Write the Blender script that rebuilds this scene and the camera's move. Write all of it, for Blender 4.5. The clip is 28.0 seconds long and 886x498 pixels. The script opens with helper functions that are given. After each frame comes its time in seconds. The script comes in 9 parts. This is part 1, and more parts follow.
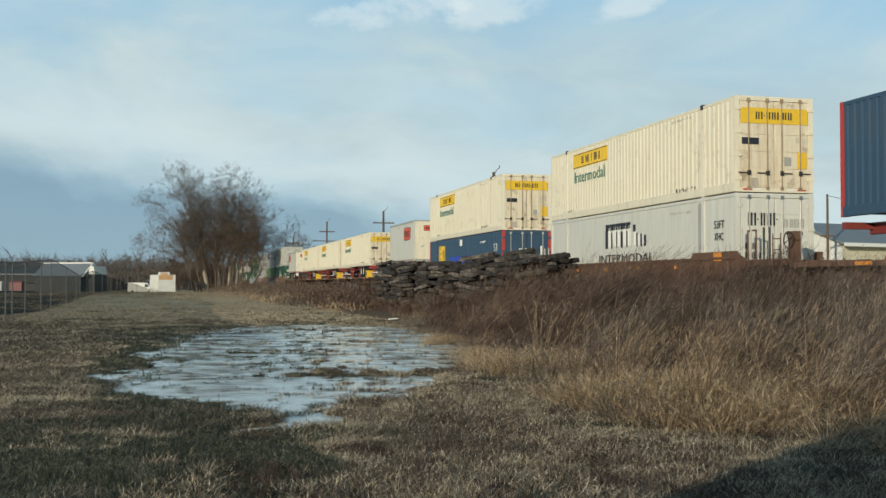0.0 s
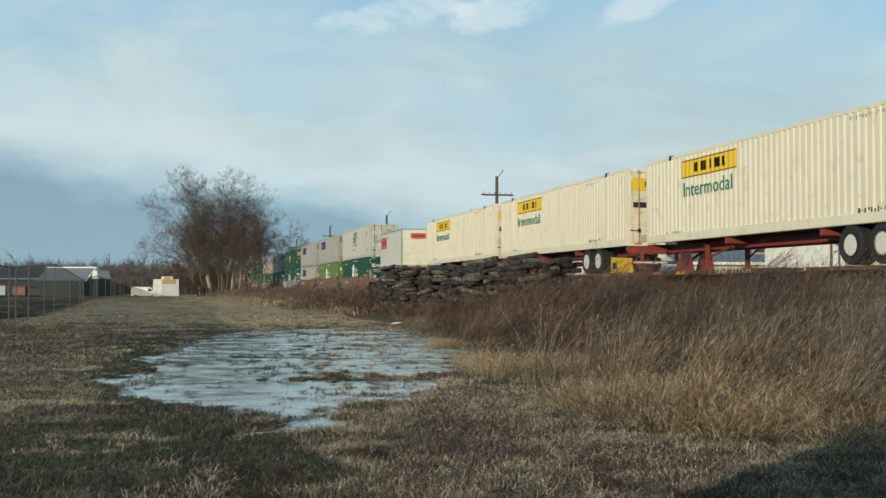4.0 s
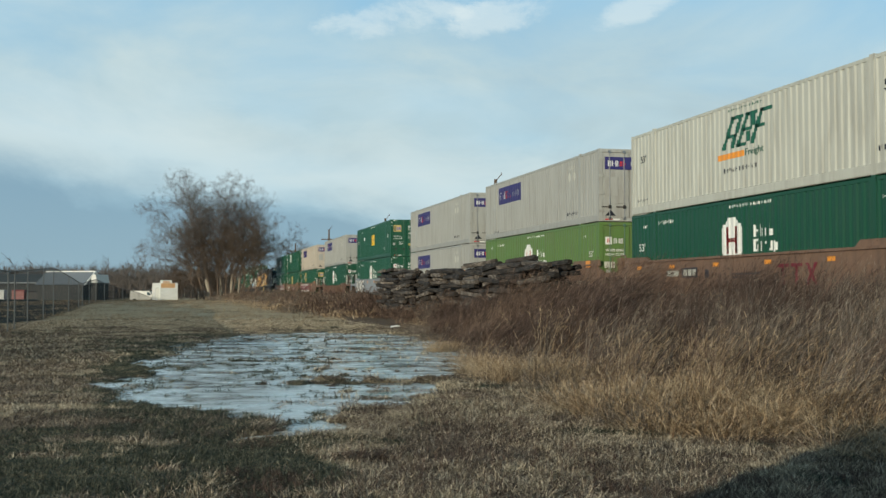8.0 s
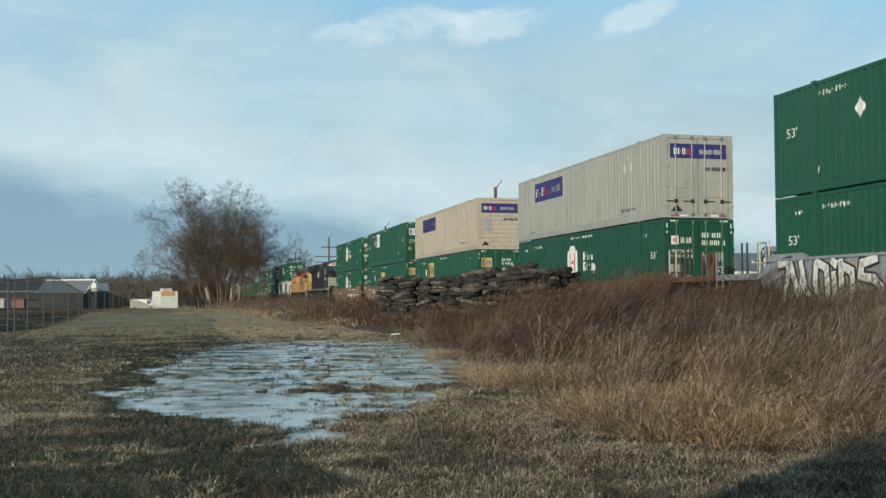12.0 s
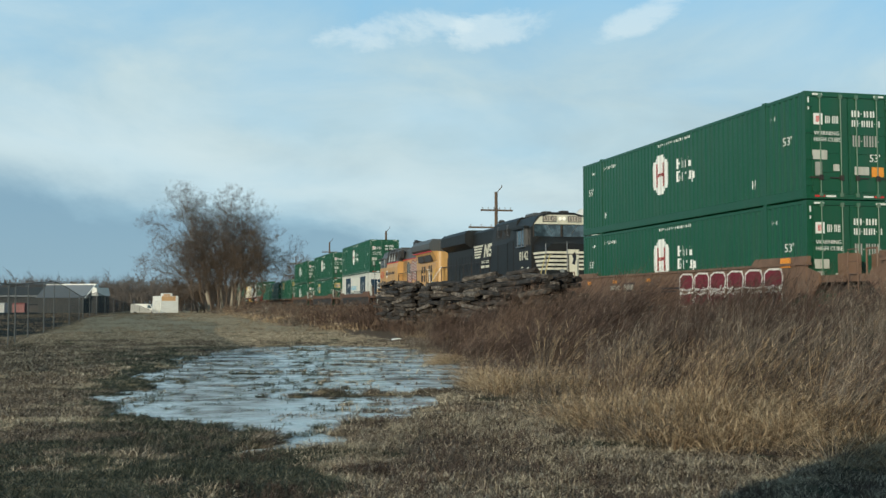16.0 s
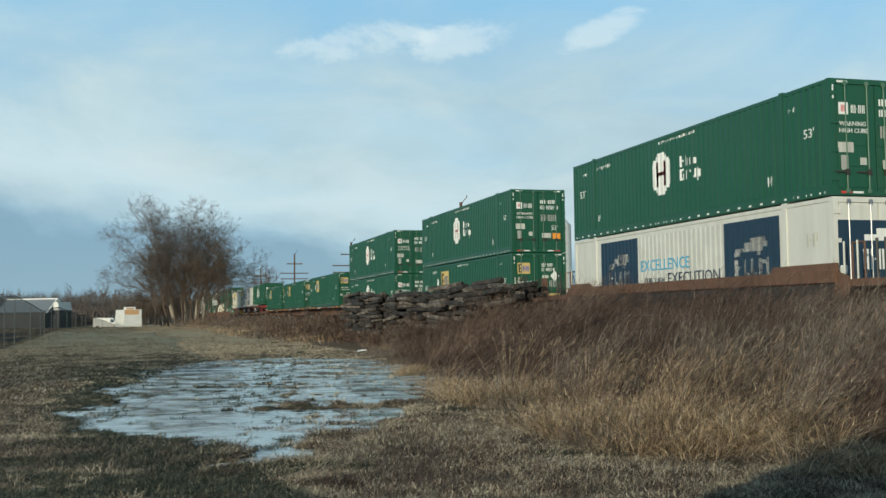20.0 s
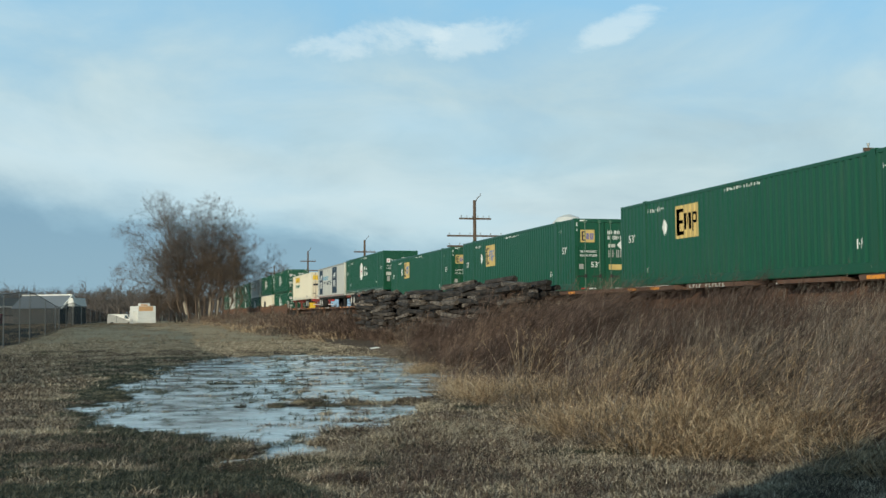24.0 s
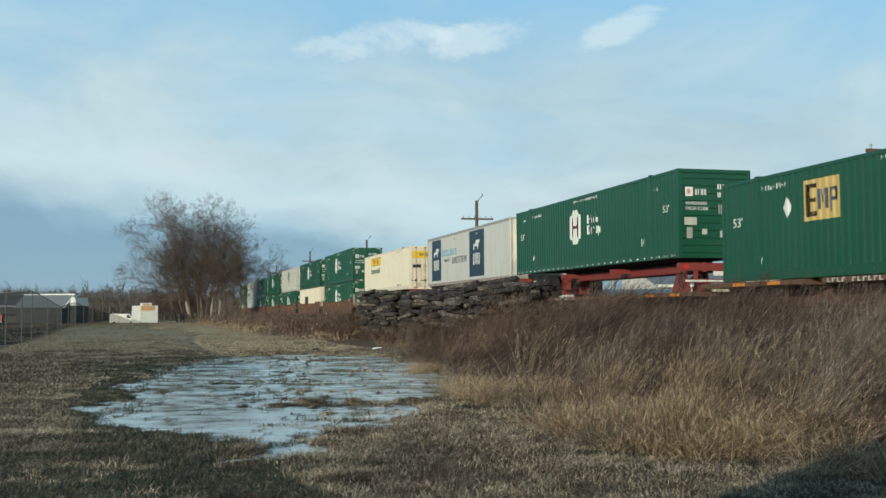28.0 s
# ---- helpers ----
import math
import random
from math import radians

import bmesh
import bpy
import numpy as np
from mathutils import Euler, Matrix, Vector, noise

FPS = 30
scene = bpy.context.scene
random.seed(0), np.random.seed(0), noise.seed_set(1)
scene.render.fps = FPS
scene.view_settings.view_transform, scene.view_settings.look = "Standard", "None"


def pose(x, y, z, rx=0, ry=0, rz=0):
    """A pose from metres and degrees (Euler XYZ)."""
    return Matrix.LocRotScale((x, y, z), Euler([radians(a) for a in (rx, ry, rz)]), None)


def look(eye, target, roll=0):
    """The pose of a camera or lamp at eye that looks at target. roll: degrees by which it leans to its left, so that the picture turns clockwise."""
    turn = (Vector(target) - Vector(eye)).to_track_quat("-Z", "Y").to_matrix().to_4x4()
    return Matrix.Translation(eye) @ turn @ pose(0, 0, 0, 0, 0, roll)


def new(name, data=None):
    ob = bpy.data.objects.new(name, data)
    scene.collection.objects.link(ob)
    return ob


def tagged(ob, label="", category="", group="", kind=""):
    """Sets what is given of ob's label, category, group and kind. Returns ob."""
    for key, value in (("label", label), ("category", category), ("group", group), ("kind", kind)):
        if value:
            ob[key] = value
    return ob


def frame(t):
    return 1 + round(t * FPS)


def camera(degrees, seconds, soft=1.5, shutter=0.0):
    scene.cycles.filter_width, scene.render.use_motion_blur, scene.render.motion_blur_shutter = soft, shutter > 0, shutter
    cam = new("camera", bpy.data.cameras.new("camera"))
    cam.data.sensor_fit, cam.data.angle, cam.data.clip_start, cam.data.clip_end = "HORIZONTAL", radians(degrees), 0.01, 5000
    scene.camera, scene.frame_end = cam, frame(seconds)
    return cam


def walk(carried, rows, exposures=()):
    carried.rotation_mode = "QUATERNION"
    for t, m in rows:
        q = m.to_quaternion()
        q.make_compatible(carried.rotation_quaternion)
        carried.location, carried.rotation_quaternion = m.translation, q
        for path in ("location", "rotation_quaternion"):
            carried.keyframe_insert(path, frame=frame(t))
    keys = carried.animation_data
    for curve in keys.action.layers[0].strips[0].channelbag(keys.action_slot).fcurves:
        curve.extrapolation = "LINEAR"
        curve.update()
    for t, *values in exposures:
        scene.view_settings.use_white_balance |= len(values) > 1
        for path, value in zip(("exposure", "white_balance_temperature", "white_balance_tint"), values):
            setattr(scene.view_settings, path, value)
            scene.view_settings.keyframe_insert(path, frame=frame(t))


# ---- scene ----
# ---------------- camera ----------------
EYE = Vector((0.0, 0.0, 1.8))


def aim(yaw, pitch, roll):
    a, b = radians(yaw), radians(pitch)
    way = Vector((-math.sin(a) * math.cos(b), math.cos(a) * math.cos(b), math.sin(b)))
    return look(EYE, EYE + way, roll)


cam = camera(44.74, 28.0)
# seconds, turn to the left, tilt up, lean to the left (degrees)
HELD = [
    (0.0, -0.01, 1.86, 0.12), (0.5, 0.01, 1.82, 0.12), (1.0, 0.07, 1.71, 0.18), (1.5, 0.15, 1.71, 0.17),
    (2.0, 0.17, 1.89, 0.16), (2.5, 0.19, 2.11, 0.21), (3.0, 0.18, 2.13, 0.2), (3.5, 0.17, 2.1, 0.16),
    (5.5, 0.11, 2.08, 0.01), (6.0, 0.11, 2.08, 0.02), (6.5, 0.14, 2.13, 0.04), (7.0, 0.11, 2.16, -0.01),
    (7.5, 0.12, 2.19, 0.01), (8.0, 0.1, 2.25, -0.05), (8.5, 0.09, 2.43, -0.06), (9.0, 0.08, 2.56, -0.07),
    (9.5, 0.07, 2.57, -0.12), (10.0, 0.07, 2.52, -0.08), (10.5, 0.09, 2.47, -0.04), (11.0, 0.09, 2.43, -0.09),
    (11.5, 0.08, 2.54, -0.15), (12.0, 0.1, 2.66, -0.17), (12.5, 0.09, 2.71, -0.19), (14.5, 0.13, 2.87, -0.07),
    (15.0, 0.14, 2.87, -0.08), (15.5, 0.12, 2.84, -0.15), (16.0, 0.13, 2.92, -0.12), (16.5, 0.12, 3.04, -0.18),
    (17.0, 0.11, 3.16, -0.21), (17.5, 0.1, 3.23, -0.28), (18.0, 0.04, 3.3, -0.4), (18.5, -0.27, 3.36, -0.6),
    (19.0, -1.37, 3.55, -1.03), (19.5, -1.87, 3.59, -0.99), (20.0, -1.72, 3.47, -0.73), (20.5, -1.3, 3.35, -0.65),
    (21.0, -1.12, 3.38, -0.68), (21.5, -1.07, 3.46, -0.63), (23.5, -1.02, 3.35, -0.48), (24.0, -1.01, 3.37, -0.44),
    (24.5, -1.02, 3.39, -0.47), (25.0, -1.01, 3.41, -0.43), (25.5, -1.01, 3.42, -0.43), (26.0, -0.98, 3.38, -0.35),
    (26.5, -0.93, 3.36, -0.34), (27.0, -0.9, 3.38, -0.33), (27.5, -0.9, 3.38, -0.33), (28.0, -0.9, 3.38, -0.33),
]
walk(cam, [(t, aim(a, b, c)) for t, a, b, c in HELD], [(0.0, 0.10, 6400, 7), (6.0, 0.10, 6350, 6), (12.0, 0.13, 6200, 5), (28.0, 0.13, 6100, 4)])

# ---------------- sky and sun ----------------
SUN_SIDE, SUN_UP = 29.0, 11.0   # degrees to the left of straight behind the camera, and above the horizon
SUN_DIR = Vector((-math.sin(radians(SUN_SIDE)) * math.cos(radians(SUN_UP)),
                  -math.cos(radians(SUN_SIDE)) * math.cos(radians(SUN_UP)), math.sin(radians(SUN_UP))))


class Nodes:
    """Short hand for node trees."""

    def __init__(self, tree):
        self.tree = tree
        tree.nodes.clear()

    def add(self, kind, values=None, operation=None, use_clamp=False, data_type=None, blend_type=None):
        nd = self.tree.nodes.new(kind)
        if operation:
            nd.operation = operation
        if use_clamp:
            nd.use_clamp = True
        if data_type:
            nd.data_type = data_type
        if blend_type:
            nd.blend_type = blend_type
        for k, v in (values or {}).items():
            sock = nd.inputs[k]
            if isinstance(v, bpy.types.NodeSocket):
                self.tree.links.new(v, sock)
            else:
                sock.default_value = v
        return nd

    def math(self, op, a, b=0.0, c=0.0, clamp=False):
        return self.add("ShaderNodeMath", {0: a, 1: b, 2: c}, op, clamp).outputs[0]

    def mix(self, fac, a, b, blend="MIX"):
        nd = self.add("ShaderNodeMix", {"Factor": fac}, data_type="RGBA", blend_type=blend)
        for sock, v in ((nd.inputs[6], a), (nd.inputs[7], b)):
            if isinstance(v, bpy.types.NodeSocket):
                self.tree.links.new(v, sock)
            else:
                sock.default_value = (*v[:3], 1)
        return nd.outputs[2]

    def ramp(self, fac, stops):
        nd = self.add("ShaderNodeValToRGB", {"Fac": fac})
        el = nd.color_ramp.elements
        while len(el) < len(stops):
            el.new(0.5)
        for e, (p, c) in zip(el, stops):
            e.position = p
            e.color = (c, c, c, 1) if isinstance(c, (int, float)) else (*c, 1)
        return nd.outputs["Color"]

    def noise(self, vec, scale, detail=4.0, rough=0.55, warp=0.0):
        return self.add("ShaderNodeTexNoise", {"Vector": vec, "Scale": scale, "Detail": detail, "Roughness": rough, "Distortion": warp}).outputs["Fac"]

    def mapped(self, vec, scale=(1, 1, 1), loc=(0, 0, 0)):
        return self.add("ShaderNodeMapping", {"Vector": vec, "Scale": scale, "Location": loc}).outputs[0]


world = bpy.data.worlds.new("sky")
scene.world = world
world.use_nodes = True
N = Nodes(world.node_tree)
geo = N.add("ShaderNodeTexCoord").outputs["Generated"]
sep = N.add("ShaderNodeSeparateXYZ", {"Vector": geo})
sky_node = N.add("ShaderNodeTexSky")
sky_node.sky_type, sky_node.sun_disc = "NISHITA", False
sky_node.sun_elevation, sky_node.sun_rotation = radians(SUN_UP), radians(180 + SUN_SIDE)
sky_node.altitude, sky_node.air_density, sky_node.dust_density, sky_node.ozone_density = 200.0, 1.0, 1.0, 1.6
sky = sky_node.outputs[0]
z_dir = sep.outputs["Z"]
up = N.math("MAXIMUM", z_dir, 0.0)
lift = N.math("ADD", up, 0.10)
deck = N.add("ShaderNodeCombineXYZ", {"X": N.math("DIVIDE", sep.outputs["X"], lift), "Y": N.math("DIVIDE", sep.outputs["Y"], lift), "Z": 0.0}).outputs[0]
big = N.noise(N.mapped(deck, (0.45, 0.32, 1), (3.1, 1.7, 0)), 1.0, 3.0, 0.45, 0.25)
fine = N.noise(N.mapped(deck, (1.3, 1.0, 1), (0.4, 5.2, 0)), 1.0, 4.0, 0.5, 0.3)
wisp = N.noise(N.mapped(geo, (5.0, 5.0, 12.0)), 1.0, 6.0, 0.58, 0.4)
body = N.math("ADD", N.math("MULTIPLY", big, 0.7), N.math("MULTIPLY", fine, 0.3))
# the deck thins out towards the top of the sky that the field sees
thin = N.ramp(N.math("ADD", up, N.math("MULTIPLY", N.math("SUBTRACT", wisp, 0.5), 0.16)), [(0.18, 0.0), (0.30, 0.80)])
cover = N.math("MULTIPLY", N.ramp(body, [(0.34, 0.45), (0.54, 1.0)]), N.math("SUBTRACT", 1.0, thin))
thick = N.ramp(N.math("ADD", N.math("MULTIPLY", body, 0.6), N.math("MULTIPLY", wisp, 0.4)), [(0.40, (0.60, 0.68, 0.675)), (0.50, (0.49, 0.595, 0.62)), (0.60, (0.405, 0.51, 0.555))])
clear = N.mix(1.0, sky, (0.105, 0.115, 0.135), "MULTIPLY")
clear = N.mix(0.7, clear, (0.30, 0.59, 0.80))
clouds = N.mix(cover, clear, thick)
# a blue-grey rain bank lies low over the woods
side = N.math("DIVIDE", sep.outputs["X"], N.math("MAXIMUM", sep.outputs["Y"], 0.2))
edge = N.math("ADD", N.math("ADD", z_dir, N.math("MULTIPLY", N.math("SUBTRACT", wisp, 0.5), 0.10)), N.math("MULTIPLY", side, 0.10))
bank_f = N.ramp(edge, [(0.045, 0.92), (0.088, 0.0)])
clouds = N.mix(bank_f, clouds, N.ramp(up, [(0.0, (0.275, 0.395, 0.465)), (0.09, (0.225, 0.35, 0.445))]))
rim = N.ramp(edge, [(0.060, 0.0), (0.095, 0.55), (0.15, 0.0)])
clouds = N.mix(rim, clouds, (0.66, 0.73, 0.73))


curd = N.noise(N.mapped(geo, (13.0, 13.0, 24.0)), 1.0, 7.0, 0.68, 0.3)


def puff(u0, v0, half_u, half_v, slant):
    du = N.math("DIVIDE", N.math("SUBTRACT", side, u0), half_u)
    dv = N.math("DIVIDE", N.math("SUBTRACT", N.math("SUBTRACT", z_dir, v0), N.math("MULTIPLY", N.math("SUBTRACT", side, u0), slant)), half_v)
    r2 = N.math("ADD", N.math("MULTIPLY", du, du), N.math("MULTIPLY", dv, dv))
    return N.ramp(N.math("ADD", r2, N.math("MULTIPLY", N.math("SUBTRACT", curd, 0.5), 4.5)), [(0.0, 0.46), (0.35, 0.34), (0.7, 0.12), (1.0, 0.0)])


for spot in ((0.187, 0.256, 0.042, 0.014, 0.3), (-0.045, 0.246, 0.075, 0.019, 0.12), (0.045, 0.250, 0.050, 0.016, 0.2)):
    clouds = N.mix(puff(*spot), clouds, (0.76, 0.81, 0.80))
# overhead the sky is a deeper blue than over the fields
clouds = N.mix(1.0, clouds, N.ramp(up, [(0.30, (1.0, 1.0, 1.0)), (0.62, (0.46, 0.44, 0.43))]), "MULTIPLY")
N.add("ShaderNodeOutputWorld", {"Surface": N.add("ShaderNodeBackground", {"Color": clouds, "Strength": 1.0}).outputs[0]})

sun_data = bpy.data.lights.new("sun", "SUN")
sun_data.energy, sun_data.angle, sun_data.color = 3.15, radians(0.6), (1.0, 0.88, 0.68)
sun = new("sun", sun_data)
sun.matrix_world = look(SUN_DIR * 100, (0, 0, 0))

# ---------------- materials ----------------
def material(name):
    m = bpy.data.materials.new(name)
    m.use_nodes = True
    return m, Nodes(m.node_tree)


def finish(n, m, values, bump=None, strength=0.3, distance=0.02):
    if bump is not None:
        values["Normal"] = n.add("ShaderNodeBump", {"Height": bump, "Strength": strength, "Distance": distance}).outputs[0]
    bsdf = n.add("ShaderNodeBsdfPrincipled", values)
    n.add("ShaderNodeOutputMaterial", {"Surface": bsdf.outputs[0]})
    return m


def paint(name, colour, rough=0.45, dirt=0.35, grime=(0.12, 0.09, 0.06), metal=0.0, rust=0.0, streak=(3.0, 3.0, 0.35)):
    """Worn paint on steel: run-down streaks, blotches, a little rust."""
    m, n = material(name)
    co = n.add("ShaderNodeTexCoord").outputs["Object"]
    rnd = n.add("ShaderNodeObjectInfo").outputs["Random"]
    shift = n.add("ShaderNodeCombineXYZ", {"X": n.math("MULTIPLY", rnd, 37.0), "Y": n.math("MULTIPLY", rnd, 11.0), "Z": 0.0}).outputs[0]
    co = n.add("ShaderNodeVectorMath", {0: co, 1: shift}, operation="ADD").outputs[0]
    runs = n.noise(n.mapped(co, streak), 1.4, 6.0, 0.62)
    blot = n.noise(co, 0.55, 5.0, 0.6)
    grain = n.noise(co, 28.0, 3.0, 0.6)
    tone = n.mix(blot, tuple(c * 0.86 for c in colour), tuple(min(1, c * 1.1) for c in colour))
    f = n.math("MULTIPLY", n.ramp(n.math("MULTIPLY", runs, n.math("ADD", blot, 0.45)), [(0.40, 0.0), (0.72, 1.0)]), dirt)
    tone = n.mix(f, tone, grime)
    if rust:
        f2 = n.math("MULTIPLY", n.ramp(n.noise(co, 2.2, 8.0, 0.7), [(0.55, 0.0), (0.66, 1.0)]), rust)
        tone = n.mix(f2, tone, (0.13, 0.05, 0.02))
    r = n.math("ADD", rough, n.math("MULTIPLY", n.math("SUBTRACT", grain, 0.5), 0.25))
    return finish(n, m, {"Base Color": tone, "Roughness": r, "Metallic": metal}, n.math("ADD", grain, blot), 0.12, 0.006)


def plain(name, colour, rough=0.6, metal=0.0, spread=0.18, scale=9.0):
    m, n = material(name)
    co = n.add("ShaderNodeTexCoord").outputs["Object"]
    t = n.noise(co, scale, 5.0, 0.6)
    tone = n.mix(t, tuple(c * (1 - spread) for c in colour), tuple(min(1, c * (1 + spread)) for c in colour))
    return finish(n, m, {"Base Color": tone, "Roughness": rough, "Metallic": metal}, t, 0.15, 0.004)


def blades(name, stops, rough=0.75, own=0.34):
    """Dry stalks: each blade its own tone."""
    m, n = material(name)
    g = n.add("ShaderNodeNewGeometry")
    rnd = g.outputs["Random Per Island"]
    wide = n.noise(g.outputs["Position"], 0.35, 4.0, 0.6)
    near = n.noise(g.outputs["Position"], 2.6, 4.0, 0.6)
    k = n.math("ADD", n.math("MULTIPLY", rnd, own), n.math("ADD", n.math("MULTIPLY", n.ramp(wide, [(0.35, 0.0), (0.65, 1.0)]), 0.4 * (1 - own)), n.math("MULTIPLY", n.ramp(near, [(0.41, 0.0), (0.59, 1.0)]), 0.6 * (1 - own))))
    tone = n.ramp(k, stops)
    bs = n.add("ShaderNodeBsdfPrincipled", {"Base Color": tone, "Roughness": rough, "Specular IOR Level": 0.2})
    tl = n.add("ShaderNodeBsdfTranslucent", {"Color": tone})
    mx = n.add("ShaderNodeMixShader", {0: 0.25, 1: bs.outputs[0], 2: tl.outputs[0]})
    n.add("ShaderNodeOutputMaterial", {"Surface": mx.outputs[0]})
    return m


M = {
    "white": paint("cream_white_paint", (0.82, 0.75, 0.58), 0.42, 0.22, (0.42, 0.31, 0.18), rust=0.20),
    "white_door": paint("rust_streaked_white_paint", (0.78, 0.69, 0.52), 0.5, 0.5, (0.36, 0.24, 0.12), rust=0.42, streak=(5.0, 5.0, 0.35)),
    "tan_rod": paint("rusty_tan_rod_paint", (0.36, 0.26, 0.16), 0.6, 0.5, (0.16, 0.09, 0.05), rust=0.4),
    "grey_white": paint("cool_white_paint", (0.68, 0.67, 0.60), 0.4, 0.18),
    "pale": paint("pale_grey_paint", (0.55, 0.545, 0.475), 0.45, 0.34),
    "silver": paint("silver_grey_paint", (0.40, 0.395, 0.36), 0.42, 0.35),
    "beige": paint("beige_paint", (0.52, 0.45, 0.36), 0.5, 0.35),
    "green": paint("dark_green_paint", (0.010, 0.083, 0.040), 0.38, 0.22, (0.06, 0.07, 0.05)),
    "green_dark": paint("deep_green_paint", (0.007, 0.070, 0.034), 0.4, 0.25, (0.05, 0.06, 0.045)),
    "lime": paint("lime_green_paint", (0.115, 0.205, 0.052), 0.45, 0.4),
    "blue": paint("dull_blue_paint", (0.035, 0.080, 0.140), 0.5, 0.4, (0.09, 0.09, 0.09)),
    "red": paint("faded_red_paint", (0.50, 0.05, 0.035), 0.5, 0.35),
    "chassis_red": paint("chassis_red_paint", (0.24, 0.036, 0.030), 0.55, 0.5),
    "brown": paint("freight_brown_paint", (0.205, 0.122, 0.080), 0.6, 0.5, (0.06, 0.045, 0.035), rust=0.3),
    "rust": paint("rusty_brown_paint", (0.15, 0.078, 0.048), 0.7, 0.55, (0.05, 0.04, 0.03), rust=0.5),
    "car_grey": paint("wagon_grey_paint", (0.30, 0.33, 0.36), 0.55, 0.45, rust=0.2),
    "loco_black": paint("locomotive_black_paint", (0.0075, 0.008, 0.0076), 0.55, 0.45, (0.028, 0.024, 0.019)),
    "loco_yellow": paint("locomotive_yellow_paint", (0.58, 0.335, 0.12), 0.36, 0.42, (0.17, 0.11, 0.06), streak=(1.6, 1.6, 0.5)),
    "loco_grey": paint("locomotive_grey_paint", (0.075, 0.080, 0.082), 0.5, 0.4),
    "faded_red": paint("faded_flag_red", (0.33, 0.085, 0.075), 0.5, 0.5, (0.10, 0.075, 0.06)),
    "faded_white": paint("faded_flag_white", (0.56, 0.52, 0.46), 0.5, 0.5, (0.10, 0.075, 0.06)),
    "flag_blue": paint("faded_flag_blue", (0.03, 0.06, 0.075), 0.5, 0.4),
    "loco_white": paint("locomotive_white_paint", (0.74, 0.70, 0.55), 0.4, 0.25),
    "dark_steel": paint("dark_steel", (0.03, 0.028, 0.026), 0.6, 0.5, (0.07, 0.05, 0.035), rust=0.3),
    "steel": plain("bare_steel", (0.35, 0.34, 0.33), 0.35, 0.9),
    "rubber": plain("tyre_rubber", (0.02, 0.02, 0.02), 0.85),
    "rim": plain("white_rim", (0.66, 0.63, 0.56), 0.5),
    "logo_yellow": plain("yellow_decal", (0.78, 0.50, 0.03), 0.45),
    "logo_dark": plain("black_decal", (0.02, 0.022, 0.03), 0.5),
    "logo_blue": plain("navy_decal", (0.035, 0.03, 0.14), 0.45),
    "navy": plain("deep_navy_decal", (0.012, 0.035, 0.062), 0.4),
    "sky_blue": plain("bright_blue_decal", (0.06, 0.38, 0.60), 0.5),
    "faded_blue": plain("faded_blue_decal", (0.09, 0.21, 0.46), 0.5),
    "faded_yellow": plain("faded_yellow_decal", (0.60, 0.43, 0.15), 0.5, 0.0, 0.3, 3.0),
    "rod_green": paint("worn_green_rod_paint", (0.07, 0.16, 0.10), 0.5, 0.4, (0.30, 0.29, 0.25)),
    "mid_blue": plain("royal_blue_decal", (0.03, 0.07, 0.42), 0.5),
    "logo_red": plain("red_decal", (0.55, 0.03, 0.03), 0.45),
    "logo_orange": plain("orange_decal", (0.75, 0.10, 0.035), 0.45),
    "tan_patch": plain("rusty_tan_patch", (0.58, 0.34, 0.16), 0.7, 0.0, 0.35, 3.0),
    "amber": plain("amber_reflector", (0.80, 0.30, 0.03), 0.35),
    "logo_white": plain("white_decal", (0.78, 0.77, 0.72), 0.5),
    "panel_grey": plain("off_white_decal", (0.56, 0.555, 0.50), 0.5, 0.0, 0.2, 2.0),
    "logo_green": plain("teal_decal", (0.01, 0.17, 0.12), 0.5),
    "pine": plain("pine_decal", (0.01, 0.10, 0.06), 0.5),
    "pipe_blue": plain("pale_blue_plastic", (0.22, 0.42, 0.58), 0.4),
    "dull_stripe": paint("dirty_cream_stripe", (0.36, 0.33, 0.25), 0.6, 0.8, (0.05, 0.045, 0.035)),
    "maroon": plain("maroon_spray", (0.17, 0.015, 0.03), 0.6),
    "wood": plain("weathered_pole_wood", (0.11, 0.075, 0.05), 0.85, 0.0, 0.4, 5.0),
    "thicket": plain("red_brown_twigs", (0.125, 0.088, 0.062), 0.9, 0.0, 0.3, 1.2),
    "bark": plain("grey_brown_bark", (0.34, 0.29, 0.225), 0.9, 0.0, 0.35, 3.0),
    "twig": plain("brown_twigs", (0.145, 0.120, 0.103), 0.9, 0.0, 0.3, 1.2),
    "siding": paint("cream_siding", (0.66, 0.60, 0.44), 0.6, 0.2, streak=(1, 1, 6)),
    "siding_white": paint("white_siding", (0.72, 0.71, 0.66), 0.6, 0.2, streak=(1, 1, 6)),
    "roof_grey": paint("grey_metal_roof", (0.20, 0.22, 0.24), 0.5, 0.25),
    "shed_roof": paint("dark_shed_roof", (0.07, 0.078, 0.082), 0.6, 0.3),
    "wall_grey": paint("grey_wall", (0.035, 0.038, 0.038), 0.7, 0.25),
    "litter": plain("white_plastic", (0.82, 0.82, 0.78), 0.5),
    "galv": plain("galvanised_steel", (0.34, 0.35, 0.34), 0.5, 0.5),
    "post_grey": plain("weathered_fence_post", (0.16, 0.165, 0.16), 0.6, 0.2),
    "rail_yellow": plain("faded_yellow_rail_paint", (0.56, 0.46, 0.20), 0.5),
    "glass": None,
    "lamp": None,
}
gm, gn = material("sky_patched_glass")
gpos = gn.add("ShaderNodeTexCoord").outputs["Object"]
